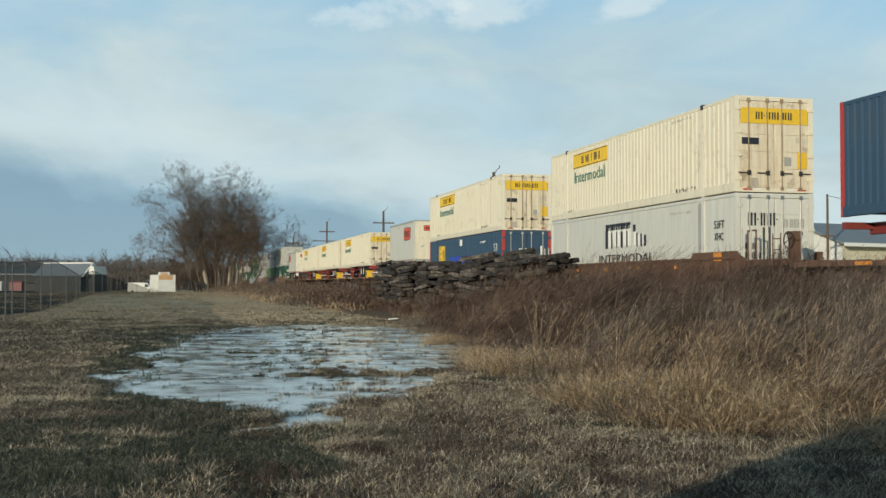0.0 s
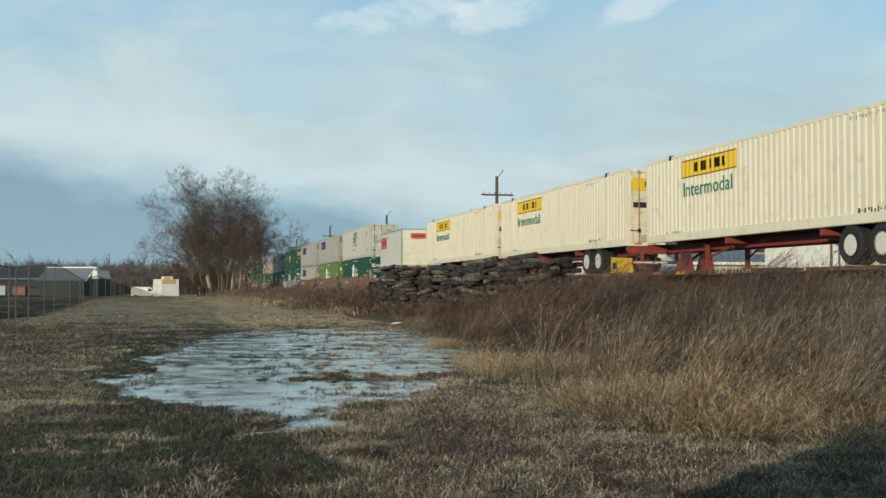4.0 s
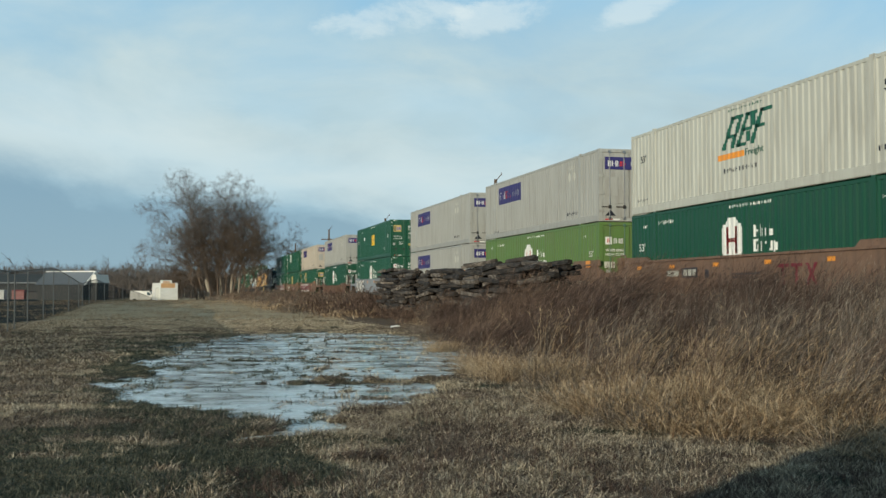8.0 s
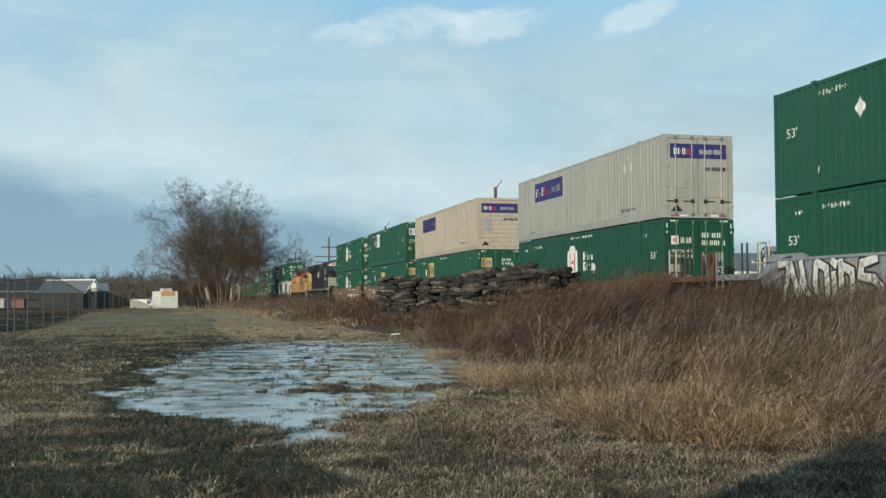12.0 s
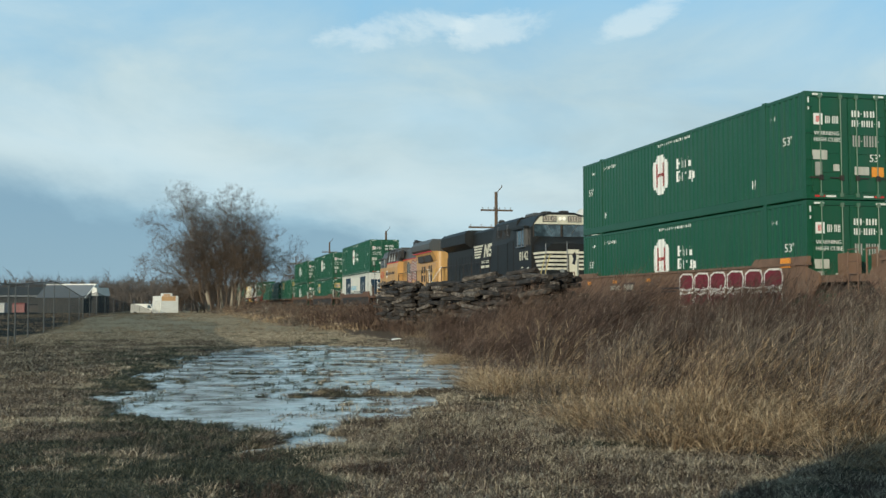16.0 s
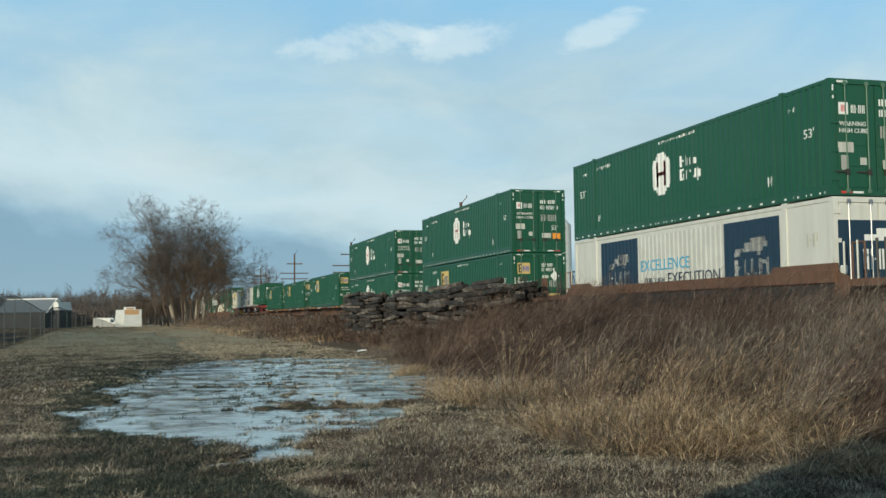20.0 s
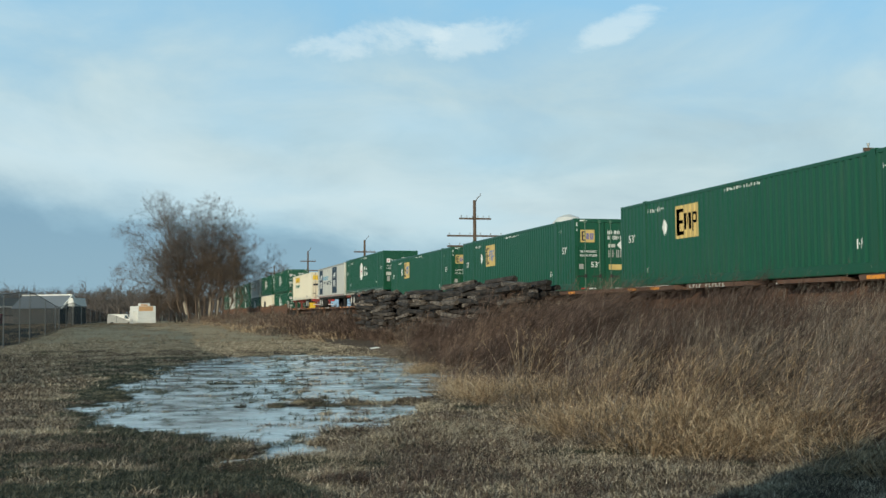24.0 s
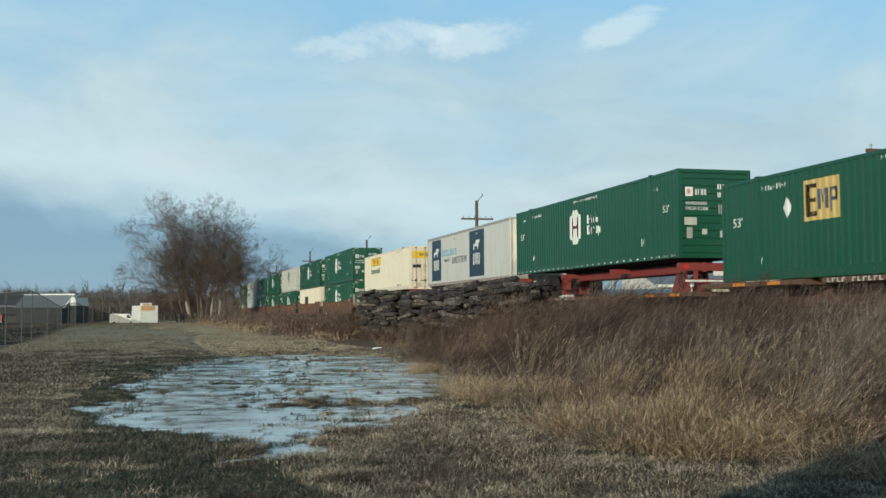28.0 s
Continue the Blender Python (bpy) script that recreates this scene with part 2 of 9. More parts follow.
# lighter bluish patches paint a sky reflection into the glass
M["glass"] = finish(gn, gm, {"Base Color": gn.mix(gn.ramp(gn.noise(gpos, 2.6, 4.0, 0.6), [(0.4, 0.0), (0.62, 1.0)]), (0.030, 0.045, 0.055), (0.085, 0.125, 0.15)), "Roughness": 0.05, "IOR": 1.6})
lm, ln = material("headlamp_lens")
M["lamp"] = finish(ln, lm, {"Base Color": (0.8, 0.76, 0.66, 1), "Roughness": 0.2, "Emission Color": (1, 0.9, 0.7, 1), "Emission Strength": 0.28})

# ---------------- building helpers ----------------
class Shape:
    """Collects corners and faces of one mesh."""

    def __init__(self):
        self.v, self.f = [], []

    def poly(self, pts):
        k = len(self.v)
        self.v += [tuple(p) for p in pts]
        self.f.append(tuple(range(k, k + len(pts))))
        return self

    def box(self, x0, x1, y0, y1, z0, z1, c=0.0):
        """A box, with its long edges along z and x chamfered by c."""
        if c:
            return self.prism([(y0 + c, z0), (y1 - c, z0), (y1, z0 + c), (y1, z1 - c), (y1 - c, z1), (y0 + c, z1), (y0, z1 - c), (y0, z0 + c)], x0, x1)
        return self.prism([(y0, z0), (y1, z0), (y1, z1), (y0, z1)], x0, x1)

    def prism(self, sect, x0, x1):
        """A section in y, z drawn out along x."""
        k, m = len(self.v), len(sect)
        self.v += [(x0, y, z) for y, z in sect] + [(x1, y, z) for y, z in sect]
        self.f += [tuple(k + i for i in reversed(range(m))), tuple(k + m + i for i in range(m))]
        self.f += [(k + i, k + (i + 1) % m, k + m + (i + 1) % m, k + m + i) for i in range(m)]
        return self

    def side(self, outline, y0, y1):
        """An outline in x, z drawn out along y."""
        k, m = len(self.v), len(outline)
        self.v += [(x, y0, z) for x, z in outline] + [(x, y1, z) for x, z in outline]
        self.f += [tuple(k + i for i in range(m)), tuple(k + m + i for i in reversed(range(m)))]
        self.f += [(k + (i + 1) % m, k + i, k + m + i, k + m + (i + 1) % m) for i in range(m)]
        return self

    def rod(self, a, b, r0, r1=None, n=6, caps=True):
        r1 = r0 if r1 is None else r1
        a, b = Vector(a), Vector(b)
        d = (b - a).normalized()
        e = d.orthogonal().normalized()
        g = d.cross(e)
        k = len(self.v)
        for c, r in ((a, r0), (b, r1)):
            for i in range(n):
                w = 2 * math.pi * i / n
                self.v.append(tuple(c + r * (math.cos(w) * e + math.sin(w) * g)))
        self.f += [(k + i, k + (i + 1) % n, k + n + (i + 1) % n, k + n + i) for i in range(n)]
        if caps:
            self.f += [tuple(k + i for i in reversed(range(n))), tuple(k + n + i for i in range(n))]
        return self

    def path(self, pts, r, n=5):
        for a, b in zip(pts, pts[1:]):
            self.rod(a, b, r, r, n)
        return self

    def wheel(self, x, y0, y1, z, r, n=18, rings=((0.0, 1.0),)):
        """A disc on a y axis; rings: (part of the width from y0, part of the radius)."""
        k = len(self.v)
        for wpart, rp in rings:
            y = y0 + (y1 - y0) * wpart
            for i in range(n):
                a = 2 * math.pi * i / n
                self.v.append((x + r * rp * math.cos(a), y, z + r * rp * math.sin(a)))
        m = len(rings)
        for j in range(m - 1):
            self.f += [(k + j * n + i, k + j * n + (i + 1) % n, k + (j + 1) * n + (i + 1) % n, k + (j + 1) * n + i) for i in range(n)]
        self.f += [tuple(k + i for i in reversed(range(n))), tuple(k + (m - 1) * n + i for i in range(n))]
        return self

    def mesh(self, name, mat):
        me = bpy.data.meshes.new(name)
        me.from_pydata(self.v, [], self.f)
        bm = bmesh.new()
        bm.from_mesh(me)
        bmesh.ops.recalc_face_normals(bm, faces=bm.faces)
        bm.to_mesh(me)
        bm.free()
        me.materials.append(M[mat] if isinstance(mat, str) else mat)
        return me


CACHE = {}
JOINED = {"small_print", "sign_mark", "sign_print", "lettering", "reflector_strip", "number_print", "side_print", "side_mark", "panel_seams", "door_grooves", "graffiti", "stiffeners", "nose_stripes", "shield_stripes", "louvre", "roof_gear"}


def part(name, shape, mat, parent=None, label="", m=None, key=None):
    """One mesh object, under a thing or a part. With a key, alike pieces share their mesh."""
    me = CACHE.get((key, mat)) if key else None
    if me is None:
        if callable(shape):
            shape = shape()
        me = shape if isinstance(shape, bpy.types.Mesh) else shape.mesh(name, mat)
        if key:
            CACHE[(key, mat)] = me
    ob = new(name, me)
    ob.parent = parent
    if m is not None:
        ob.matrix_basis = m
    if label:
        ob["label"] = label
    if name in JOINED:
        ob["kind"] = "stuff"
    return ob


def thing(name, label, category, group="", kind="", m=None):
    ob = new(name)
    ob.empty_display_size = 0.3
    if m is not None:
        ob.matrix_basis = m
    return tagged(ob, label, category, group, kind)


def lettering(text, height, mat, width=0.0, depth=0.004):
    """A mesh of letters of that height and width, on the plane x, y, its lower left corner at the origin."""
    key = ("text", text, height, mat, width)
    if key not in CACHE:
        cu = bpy.data.curves.new("letters", "FONT")
        cu.body, cu.size, cu.resolution_u, cu.extrude = text, 1.0, 2, depth
        ob = bpy.data.objects.new("letters", cu)
        me = bpy.data.meshes.new_from_object(ob)
        bpy.data.objects.remove(ob)
        bpy.data.curves.remove(cu)
        co = np.empty(len(me.vertices) * 3)
        me.vertices.foreach_get("co", co)
        co = co.reshape(-1, 3)
        lo_, hi_ = co.min(0), co.max(0)
        fy = height / (hi_[1] - lo_[1])
        fx = width / (hi_[0] - lo_[0]) if width else fy
        co[:, 0], co[:, 1] = (co[:, 0] - lo_[0]) * fx, (co[:, 1] - lo_[1]) * fy
        me.vertices.foreach_set("co", co.reshape(-1))
        me.materials.clear()
        me.materials.append(M[mat])
        CACHE[key] = me
    return CACHE[key]


def on_side(x, z, y=-1.31):
    """Pose of a flat marking on the flank that faces the field."""
    return pose(x, y, z, 90, 0, 0)


def on_front(y, z, x=0.012):
    """Pose of a flat marking on the leading end."""
    return pose(x, y, z, 90, 0, 90)


def raw(name, verts, faces, mat, smooth=False):
    me = bpy.data.meshes.new(name)
    me.from_pydata(verts, [], faces)
    me.materials.append(M[mat] if isinstance(mat, str) else mat)
    if smooth:
        me.shade_smooth()
    return new(name, me)


# ---------------- the line of the railway ----------------
LINE = radians(13.8626)
ALONG = Vector((-math.sin(LINE), math.cos(LINE), 0))   # away from the camera
ACROSS = Vector((math.cos(LINE), math.sin(LINE), 0))   # from the field to the far side
FLANK = 16.03                                          # from the camera to the near side of the wagons
MID = FLANK + 1.3
RAIL = 1.31                                            # height of the rail head
TURN = -90 + math.degrees(LINE)                        # a wagon's own x axis points the way it runs


def at(s, lat, z=0.0):
    return ALONG * s + ACROSS * lat + Vector((0, 0, z))


def on_line(s, lat=MID, z=RAIL):
    p = at(s, lat, z)
    return pose(p.x, p.y, p.z, 0, 0, TURN)


def to_line(x, y):
    return x * ALONG.x + y * ALONG.y, x * ACROSS.x + y * ACROSS.y


# ---------------- ground ----------------
def smooth(a, b, x):
    t = np.clip((x - a) / (b - a), 0, 1)
    return t * t * (3 - 2 * t)


RNG = np.random.default_rng(7)
LATTICE = RNG.random((256, 256))


def value_noise(x, y):
    xi, yi = np.floor(x).astype(int), np.floor(y).astype(int)
    fx, fy = x - xi, y - yi
    fx, fy = fx * fx * (3 - 2 * fx), fy * fy * (3 - 2 * fy)
    g = lambda i, j: LATTICE[(xi + i) % 256, (yi + j) % 256]
    return (g(0, 0) * (1 - fx) + g(1, 0) * fx) * (1 - fy) + (g(0, 1) * (1 - fx) + g(1, 1) * fx) * fy - 0.5


def layered(x, y, scale, octaves=4):
    out, amp = 0, 1.0
    for k in range(octaves):
        out = out + amp * value_noise(x / scale + 17.3 * k, y / scale + 9.1 * k)
        scale, amp = scale / 2.1, amp * 0.52
    return out


WATER = -0.03


def pond(x, y):
    """0 outside the flooded hollow, 1 in its middle."""
    rows = [14.0, 14.5, 15.3, 16.4, 17.7, 18.6, 20.3, 22.9, 27.4, 33.2, 40.0, 45.3, 48.0]
    left = np.interp(y, rows, [-2.0, -2.2, -2.6, -3.5, -5.2, -5.7, -6.1, -6.5, -7.4, -8.3, -9.3, -8.4, -5.6])
    right = np.interp(y, rows, [-2.0, -1.8, -1.5, -1.3, -1.0, -0.6, 0.0, 0.35, 0.95, 0.95, 0.4, -1.6, -5.4])
    side = (right - left) / 2 - np.abs(x - (left + right) / 2)
    return np.minimum(side, 0.8 * (y - 14.0))


def ground_z(x, y):
    bumps = 0.04 * layered(x, y, 3.0, 4) + 0.035 * layered(x * 0.9, y, 0.5, 3)
    far = smooth(60, 400, np.hypot(x, y))
    e = pond(x, y) + 0.4 * layered(x * 0.7, y, 1.6, 3) + 1.15 * layered(x * 0.8, y * 0.6, 0.40, 3)
    dip = smooth(-0.9, 0.7, e) * 0.135
    bar = np.exp(-((y - 21.8 - 0.5 * layered(x, y, 3.0, 3)) / 0.55) ** 2) * smooth(-4.2, -3.0, x) * smooth(0.9, -0.4, x) * (0.075 + 0.06 * layered(x, y, 0.5, 2))
    bar2 = np.exp(-((y - 29.0 - 0.8 * layered(x, y, 3.0, 3)) / 0.8) ** 2) * smooth(-8.5, -5, x) * smooth(-2.2, -3.6, x) * 0.02
    wet = smooth(-0.2, 0.5, e)
    tufts_ = 0.34 * np.clip(layered(x * 0.6, y * 0.6, 0.22, 3) + 0.35 * layered(x, y, 2.4, 2) - 0.13 + 0.08 * smooth(0.0, 1.6, e), 0, 0.22) * wet
    rise = 0.45 * smooth(52, 120, y) * smooth(4, -14, x) * smooth(260, 170, y)
    return (bumps * (1 - 0.75 * wet)) * (1 - far) + 0.03 - dip + bar + bar2 + tufts_ + rise


def axis(dense0, dense1, step, reach, grow=1.22):
    mid = list(np.arange(dense0, dense1 + step / 2, step))
    lo, hi, d = [], [], step
    while (lo[-1] if lo else dense0) > -reach:
        d *= grow
        lo.append((lo[-1] if lo else dense0) - d)
    d = step
    while (hi[-1] if hi else dense1) < reach:
        d *= grow
        hi.append((hi[-1] if hi else dense1) + d)
    return np.array(lo[::-1] + mid + hi)


gx, gy = axis(-12, 6, 0.10, 2500, 1.14), axis(8, 50, 0.15, 2500, 1.12)
X, Y = np.meshgrid(gx, gy)
Z = ground_z(X, Y)
nx, ny = len(gx), len(gy)
idx = np.arange(nx * ny).reshape(ny, nx)
quads = np.stack([idx[:-1, :-1], idx[:-1, 1:], idx[1:, 1:], idx[1:, :-1]], -1).reshape(-1, 4)

m, n = material("winter_turf")
pos = n.add("ShaderNodeNewGeometry").outputs["Position"]
wide = n.noise(n.mapped(pos, (0.55, 1, 1)), 0.16, 5.0, 0.6, 0.4)
patch = n.noise(n.mapped(pos, (0.8, 1, 1)), 1.1, 6.0, 0.62, 0.3)
grain = n.ramp(n.noise(pos, 9.0, 8.0, 0.75), [(0.36, 0.0), (0.66, 1.0)])
straw = n.noise(n.mapped(pos, (1, 0.5, 1)), 26.0, 5.0, 0.75)
k = n.math("ADD", n.math("MULTIPLY", wide, 0.55), n.math("MULTIPLY", patch, 0.45))
side_x = n.add("ShaderNodeSeparateXYZ", {"Vector": pos})
# greener turf to the left, with the foreground's shade also put into its colour
left_dim = n.math("MULTIPLY", n.math("SUBTRACT", n.math("ADD", side_x.outputs["X"], n.math("MULTIPLY", side_x.outputs["Y"], 0.10)), 0.3), -0.8, clamp=True)
tan = n.mix(grain, (0.24, 0.175, 0.105), (0.74, 0.59, 0.38))
dark = n.mix(grain, (0.020, 0.016, 0.011), (0.20, 0.155, 0.105))
green = n.mix(grain, (0.014, 0.018, 0.013), (0.11, 0.12, 0.085))
low = n.mix(left_dim, dark, green)
away = n.math("MULTIPLY", n.math("SUBTRACT", side_x.outputs["Y"], 40.0), 0.008, clamp=True)
lean_left = n.math("DIVIDE", side_x.outputs["X"], n.math("MAXIMUM", side_x.outputs["Y"], 16.0))
away = n.math("ADD", away, n.math("MULTIPLY", n.math("SUBTRACT", -0.26, lean_left), 1.0, clamp=True))
turf = n.mix(n.ramp(n.math("ADD", k, away), [(0.475, 0.0), (0.565, 1.0)]), low, tan)
turf = n.mix(n.math("MULTIPLY", n.ramp(straw, [(0.52, 0.0), (0.62, 1.0)]), 0.7), turf, (0.52, 0.43, 0.28))
# ground behind the mesh fence is coloured near black for the shade there
fence_shade = n.math("SUBTRACT", n.math("SUBTRACT", -5.9, n.math("MULTIPLY", side_x.outputs["Y"], 0.276)), side_x.outputs["X"], clamp=True)
turf = n.mix(fence_shade, turf, n.mix(grain, (0.012, 0.014, 0.010), (0.060, 0.060, 0.045)))
wet = n.ramp(n.math("ADD", side_x.outputs["Z"], 0.5), [(0.478, 1.0), (0.492, 0.0)])
turf = n.mix(n.math("MULTIPLY", wet, 0.7), turf, (0.030, 0.024, 0.016))
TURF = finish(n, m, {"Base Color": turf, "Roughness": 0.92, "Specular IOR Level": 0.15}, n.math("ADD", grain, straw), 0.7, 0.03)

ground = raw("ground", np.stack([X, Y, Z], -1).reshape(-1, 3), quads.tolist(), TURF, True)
tagged(ground, "flat winter field of dry tan and dark green grass", "ground", kind="structure")

m, n = material("standing_water")
pos = n.add("ShaderNodeNewGeometry").outputs["Position"]
rip = n.noise(n.mapped(pos, (0.8, 2.6, 1)), 2.2, 4.0, 0.55, 0.2)
# pale patches put the sky's reflection into the water's own colour
pale_sky = n.ramp(n.noise(n.mapped(pos, (0.6, 1.0, 1)), 0.9, 8.0, 0.68, 0.4), [(0.38, 0.0), (0.58, 1.0)])
WATERY = finish(n, m, {"Base Color": n.mix(pale_sky, (0.30, 0.33, 0.32), (0.72, 0.78, 0.76)), "IOR": 1.33,
                       "Roughness": n.math("ADD", 0.06, n.math("MULTIPLY", pale_sky, 0.22))}, rip, 0.16, 0.02)
wx, wy = np.linspace(-11, 3, 15), np.linspace(11, 49, 20)
WX, WY = np.meshgrid(wx, wy)
wi = np.arange(15 * 20).reshape(20, 15)
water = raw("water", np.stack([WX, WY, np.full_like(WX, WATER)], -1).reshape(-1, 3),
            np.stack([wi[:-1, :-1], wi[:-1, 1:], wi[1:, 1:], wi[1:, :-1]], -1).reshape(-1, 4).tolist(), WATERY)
tagged(water, "shallow puddle on flooded grass reflecting the sky", "puddle", kind="structure")

# ---------------- embankment, ballast and rails ----------------
def bank_z(lat, s):
    return np.interp(lat, [6.5, 9.0, 12.0, 14.2, 15.2, 15.9, 18.6, 19.4, 20.6, 24, 30], [-0.25, -0.05, 0.32, 0.62, 0.78, 1.02, 1.02, 0.75, 0.5, 0.1, -0.3])


bs = np.concatenate([np.arange(-620, 5, 12.0), np.arange(5, 80, 0.6), np.arange(80, 900, 10.0)])
bl = np.array([6.5, 7.5, 8.2, 9.0, 10, 11, 12, 13.2, 14.2, 15.2, 15.55, 15.9, 16.4, 17.2, 18, 18.6, 19.4, 20.6, 24, 30])
BS, BL = np.meshgrid(bs, bl)
BZ = bank_z(BL, BS) + 0.07 * layered(BS, BL, 1.6, 3) * (BL < 15.3)
bi = np.arange(BS.size).reshape(BS.shape)
bx = BS * ALONG.x + BL * ACROSS.x
by = BS * ALONG.y + BL * ACROSS.y
m, n = material("ballast_and_weeds")
pos = n.add("ShaderNodeNewGeometry").outputs["Position"]
st = n.add("ShaderNodeTexVoronoi", {"Vector": pos, "Scale": 16.0})
g2 = n.noise(pos, 5.0, 6.0, 0.7)
stone = n.mix(g2, (0.07, 0.062, 0.055), (0.20, 0.18, 0.16))
weed = n.mix(g2, (0.045, 0.028, 0.018), (0.17, 0.11, 0.06))
hz = n.ramp(n.math("SUBTRACT", n.add("ShaderNodeSeparateXYZ", {"Vector": pos}).outputs["Z"], 0.1), [(0.55, 0.0), (0.75, 1.0)])
BALLAST = finish(n, m, {"Base Color": n.mix(hz, weed, stone), "Roughness": 0.95}, n.math("ADD", st.outputs["Distance"], g2), 0.8, 0.05)
bank = raw("embankment", np.stack([bx, by, BZ], -1).reshape(-1, 3), np.stack([bi[:-1, :-1], bi[:-1, 1:], bi[1:, 1:], bi[1:, :-1]], -1).reshape(-1, 4).tolist(), BALLAST, True)
tagged(bank, "low railway embankment of ballast overgrown with weeds", "embankment", kind="structure")

for k in (-1, 1):
    sh = Shape().prism([(-0.07, 0), (0.07, 0), (0.07, 0.03), (0.012, 0.05), (0.012, 0.12), (0.036, 0.13), (0.036, 0.17), (-0.036, 0.17), (-0.036, 0.13), (-0.012, 0.12), (-0.012, 0.05), (-0.07, 0.03)], -850, 600)
    tagged(part("rail", sh, "rust", None, m=on_line(0, MID + k * 0.755, RAIL - 0.17), key="rail"), "rusty steel rail on wooden sleepers", "rail", "rails of the track", "structure")
sh = Shape()
for i in range(260):
    sh.box(-i * 0.55 + 6 - 0.115, -i * 0.55 + 6 + 0.115, -1.3, 1.3, -0.12, 0.0)
tagged(part("sleepers", sh, "wood", None, m=on_line(0, MID, RAIL - 0.172)), "row of dark wooden sleepers in ballast", "sleepers", kind="stuff")

# ---------------- the train's run ----------------
# seconds and metres run since the start
RUN = [(0.0, 0.0), (0.6, 10.8), (1.2, 21.75), (1.9, 34.5), (2.6, 47.2), (3.0, 54.2), (3.5, 63.2), (4.5, 81.5), (5.5, 99.6), (6.5, 118.35), (7.0, 127.45), (7.5, 136.4), (8.0, 145.0), (8.5, 154.3), (9.5, 172.5),
       (10.0, 181.1), (11.0, 199.2), (12.0, 217.15), (12.5, 225.85), (13.6, 245.8), (14.5, 261.75), (15.0, 270.1), (15.5, 279.1), (16.0, 288.4), (16.5, 297.35), (17.0, 306.25), (18.3, 328.8), (19.6, 351.6), (20.0, 358.5), (20.5, 367.6),
       (21.0, 376.5), (22.2, 397.9), (23.5, 421.4), (24.0, 430.05), (24.5, 438.55), (25.0, 447.15), (25.6, 458.3), (26.2, 468.6), (26.5, 474.1), (26.6, 475.6), (26.7, 476.15), (26.8, 476.25), (28.0, 476.25)]
ROLLING = []


def roll(ob, front, z=0.0, lat=MID):
    """Set a thing of the train on the line: metres behind the mark at the start, height over the rail."""
    ob.matrix_basis = on_line(front, lat, RAIL + z)
    ROLLING.append((ob, front, z, lat))
    return ob


def motions():
    for ob, front, z, lat in ROLLING:
        walk(ob, [(t, on_line(front - x, lat, RAIL + z)) for t, x in RUN])
    for ob, x, y, z, seed in SWAY:
        r = random.Random(seed)
        a, w1, w2 = r.uniform(2.0, 4.5), r.uniform(3.2, 5.0), r.uniform(6.0, 8.0)
        ph = r.uniform(0, 6.3)
        rows = []
        for i in range(113):
            t = i * 0.25
            k = min(t, 26.7)
            rows.append((t, pose(x, y, z, a * 0.35 * math.sin(w2 * k + ph), a * (0.6 * math.sin(w1 * k + ph) + 0.4 * math.sin(w2 * k)), 0)))
        walk(ob, rows)

# ---------------- containers ----------------
LONG, HIGH, HALF = 16.15, 2.865, 1.30
RIB, DEEP = 0.285, 0.023


def ribbed(x0, x1):
    """Breaks of the pressed wall between x0 and x1: (x, depth)."""
    out = []
    for k in range(int(x0 / RIB) - 2, int(x1 / RIB) + 2):
        for o, dp in ((0.0, 0.0), (0.105, 0.0), (0.150, DEEP), (0.240, DEEP)):
            x = k * RIB + o
            if x0 < x < x1:
                out.append((x, dp))
    def depth(x):
        o = (x / RIB - math.floor(x / RIB)) * RIB
        return float(np.interp(o, [0, 0.105, 0.150, 0.240, 0.285], [0, 0, DEEP, DEEP, 0]))
    return [(x0, depth(x0))] + out + [(x1, depth(x1))]


def wall_mesh(sign, flat=False):
    prof = ribbed(-LONG + 0.10, -0.10)
    if flat:
        prof = [(x, DEEP + 0.001 if (i // 4) % 9 else DEEP + 0.005) for i, (x, dp) in enumerate(prof)]
    pts = [(x, sign * (HALF - dp)) for x, dp in prof]
    pts += [(-0.10, sign * (HALF - 0.07)), (-LONG + 0.10, sign * (HALF - 0.07))]
    z0, z1 = 0.17, HIGH - 0.10
    sh = Shape()
    m_ = len(pts)
    sh.v = [(x, y, z0) for x, y in pts] + [(x, y, z1) for x, y in pts]
    sh.f = [(i, (i + 1) % m_, m_ + (i + 1) % m_, m_ + i) for i in range(m_)]
    return sh


def roof_mesh():
    prof = [(-LONG + 0.1, 0.0)] + [(x, dp) for x, dp in ribbed(-LONG + 0.3, -0.3)] + [(-0.1, 0.0)]
    sh = Shape()
    top = [(x, HIGH - 0.012 - dp * 0.6) for x, dp in prof]
    return sh.side(top + [(-0.1, HIGH - 0.08), (-LONG + 0.1, HIGH - 0.08)], -HALF + 0.06, HALF - 0.06)


def stamp(x0, x1, z0, z1, lift=0.004):
    """A painted patch that follows the pressed wall."""
    sh = Shape()
    pr = ribbed(x0, x1)
    y = lambda dp: -(HALF - dp) - lift
    for (xa, da), (xb, db) in zip(pr, pr[1:]):
        sh.poly([(xa, y(da), z0), (xb, y(db), z0), (xb, y(db), z1), (xa, y(da), z1)])
    return sh


def stamp_poly(rows):
    """A painted figure that follows the pressed wall: rows of (z0, z1, x0, x1)."""
    sh = Shape()
    for z0, z1, x0, x1 in rows:
        s2 = stamp(x0, x1, z0, z1)
        k = len(sh.v)
        sh.v += s2.v
        sh.f += [tuple(i + k for i in f) for f in s2.f]
    return sh


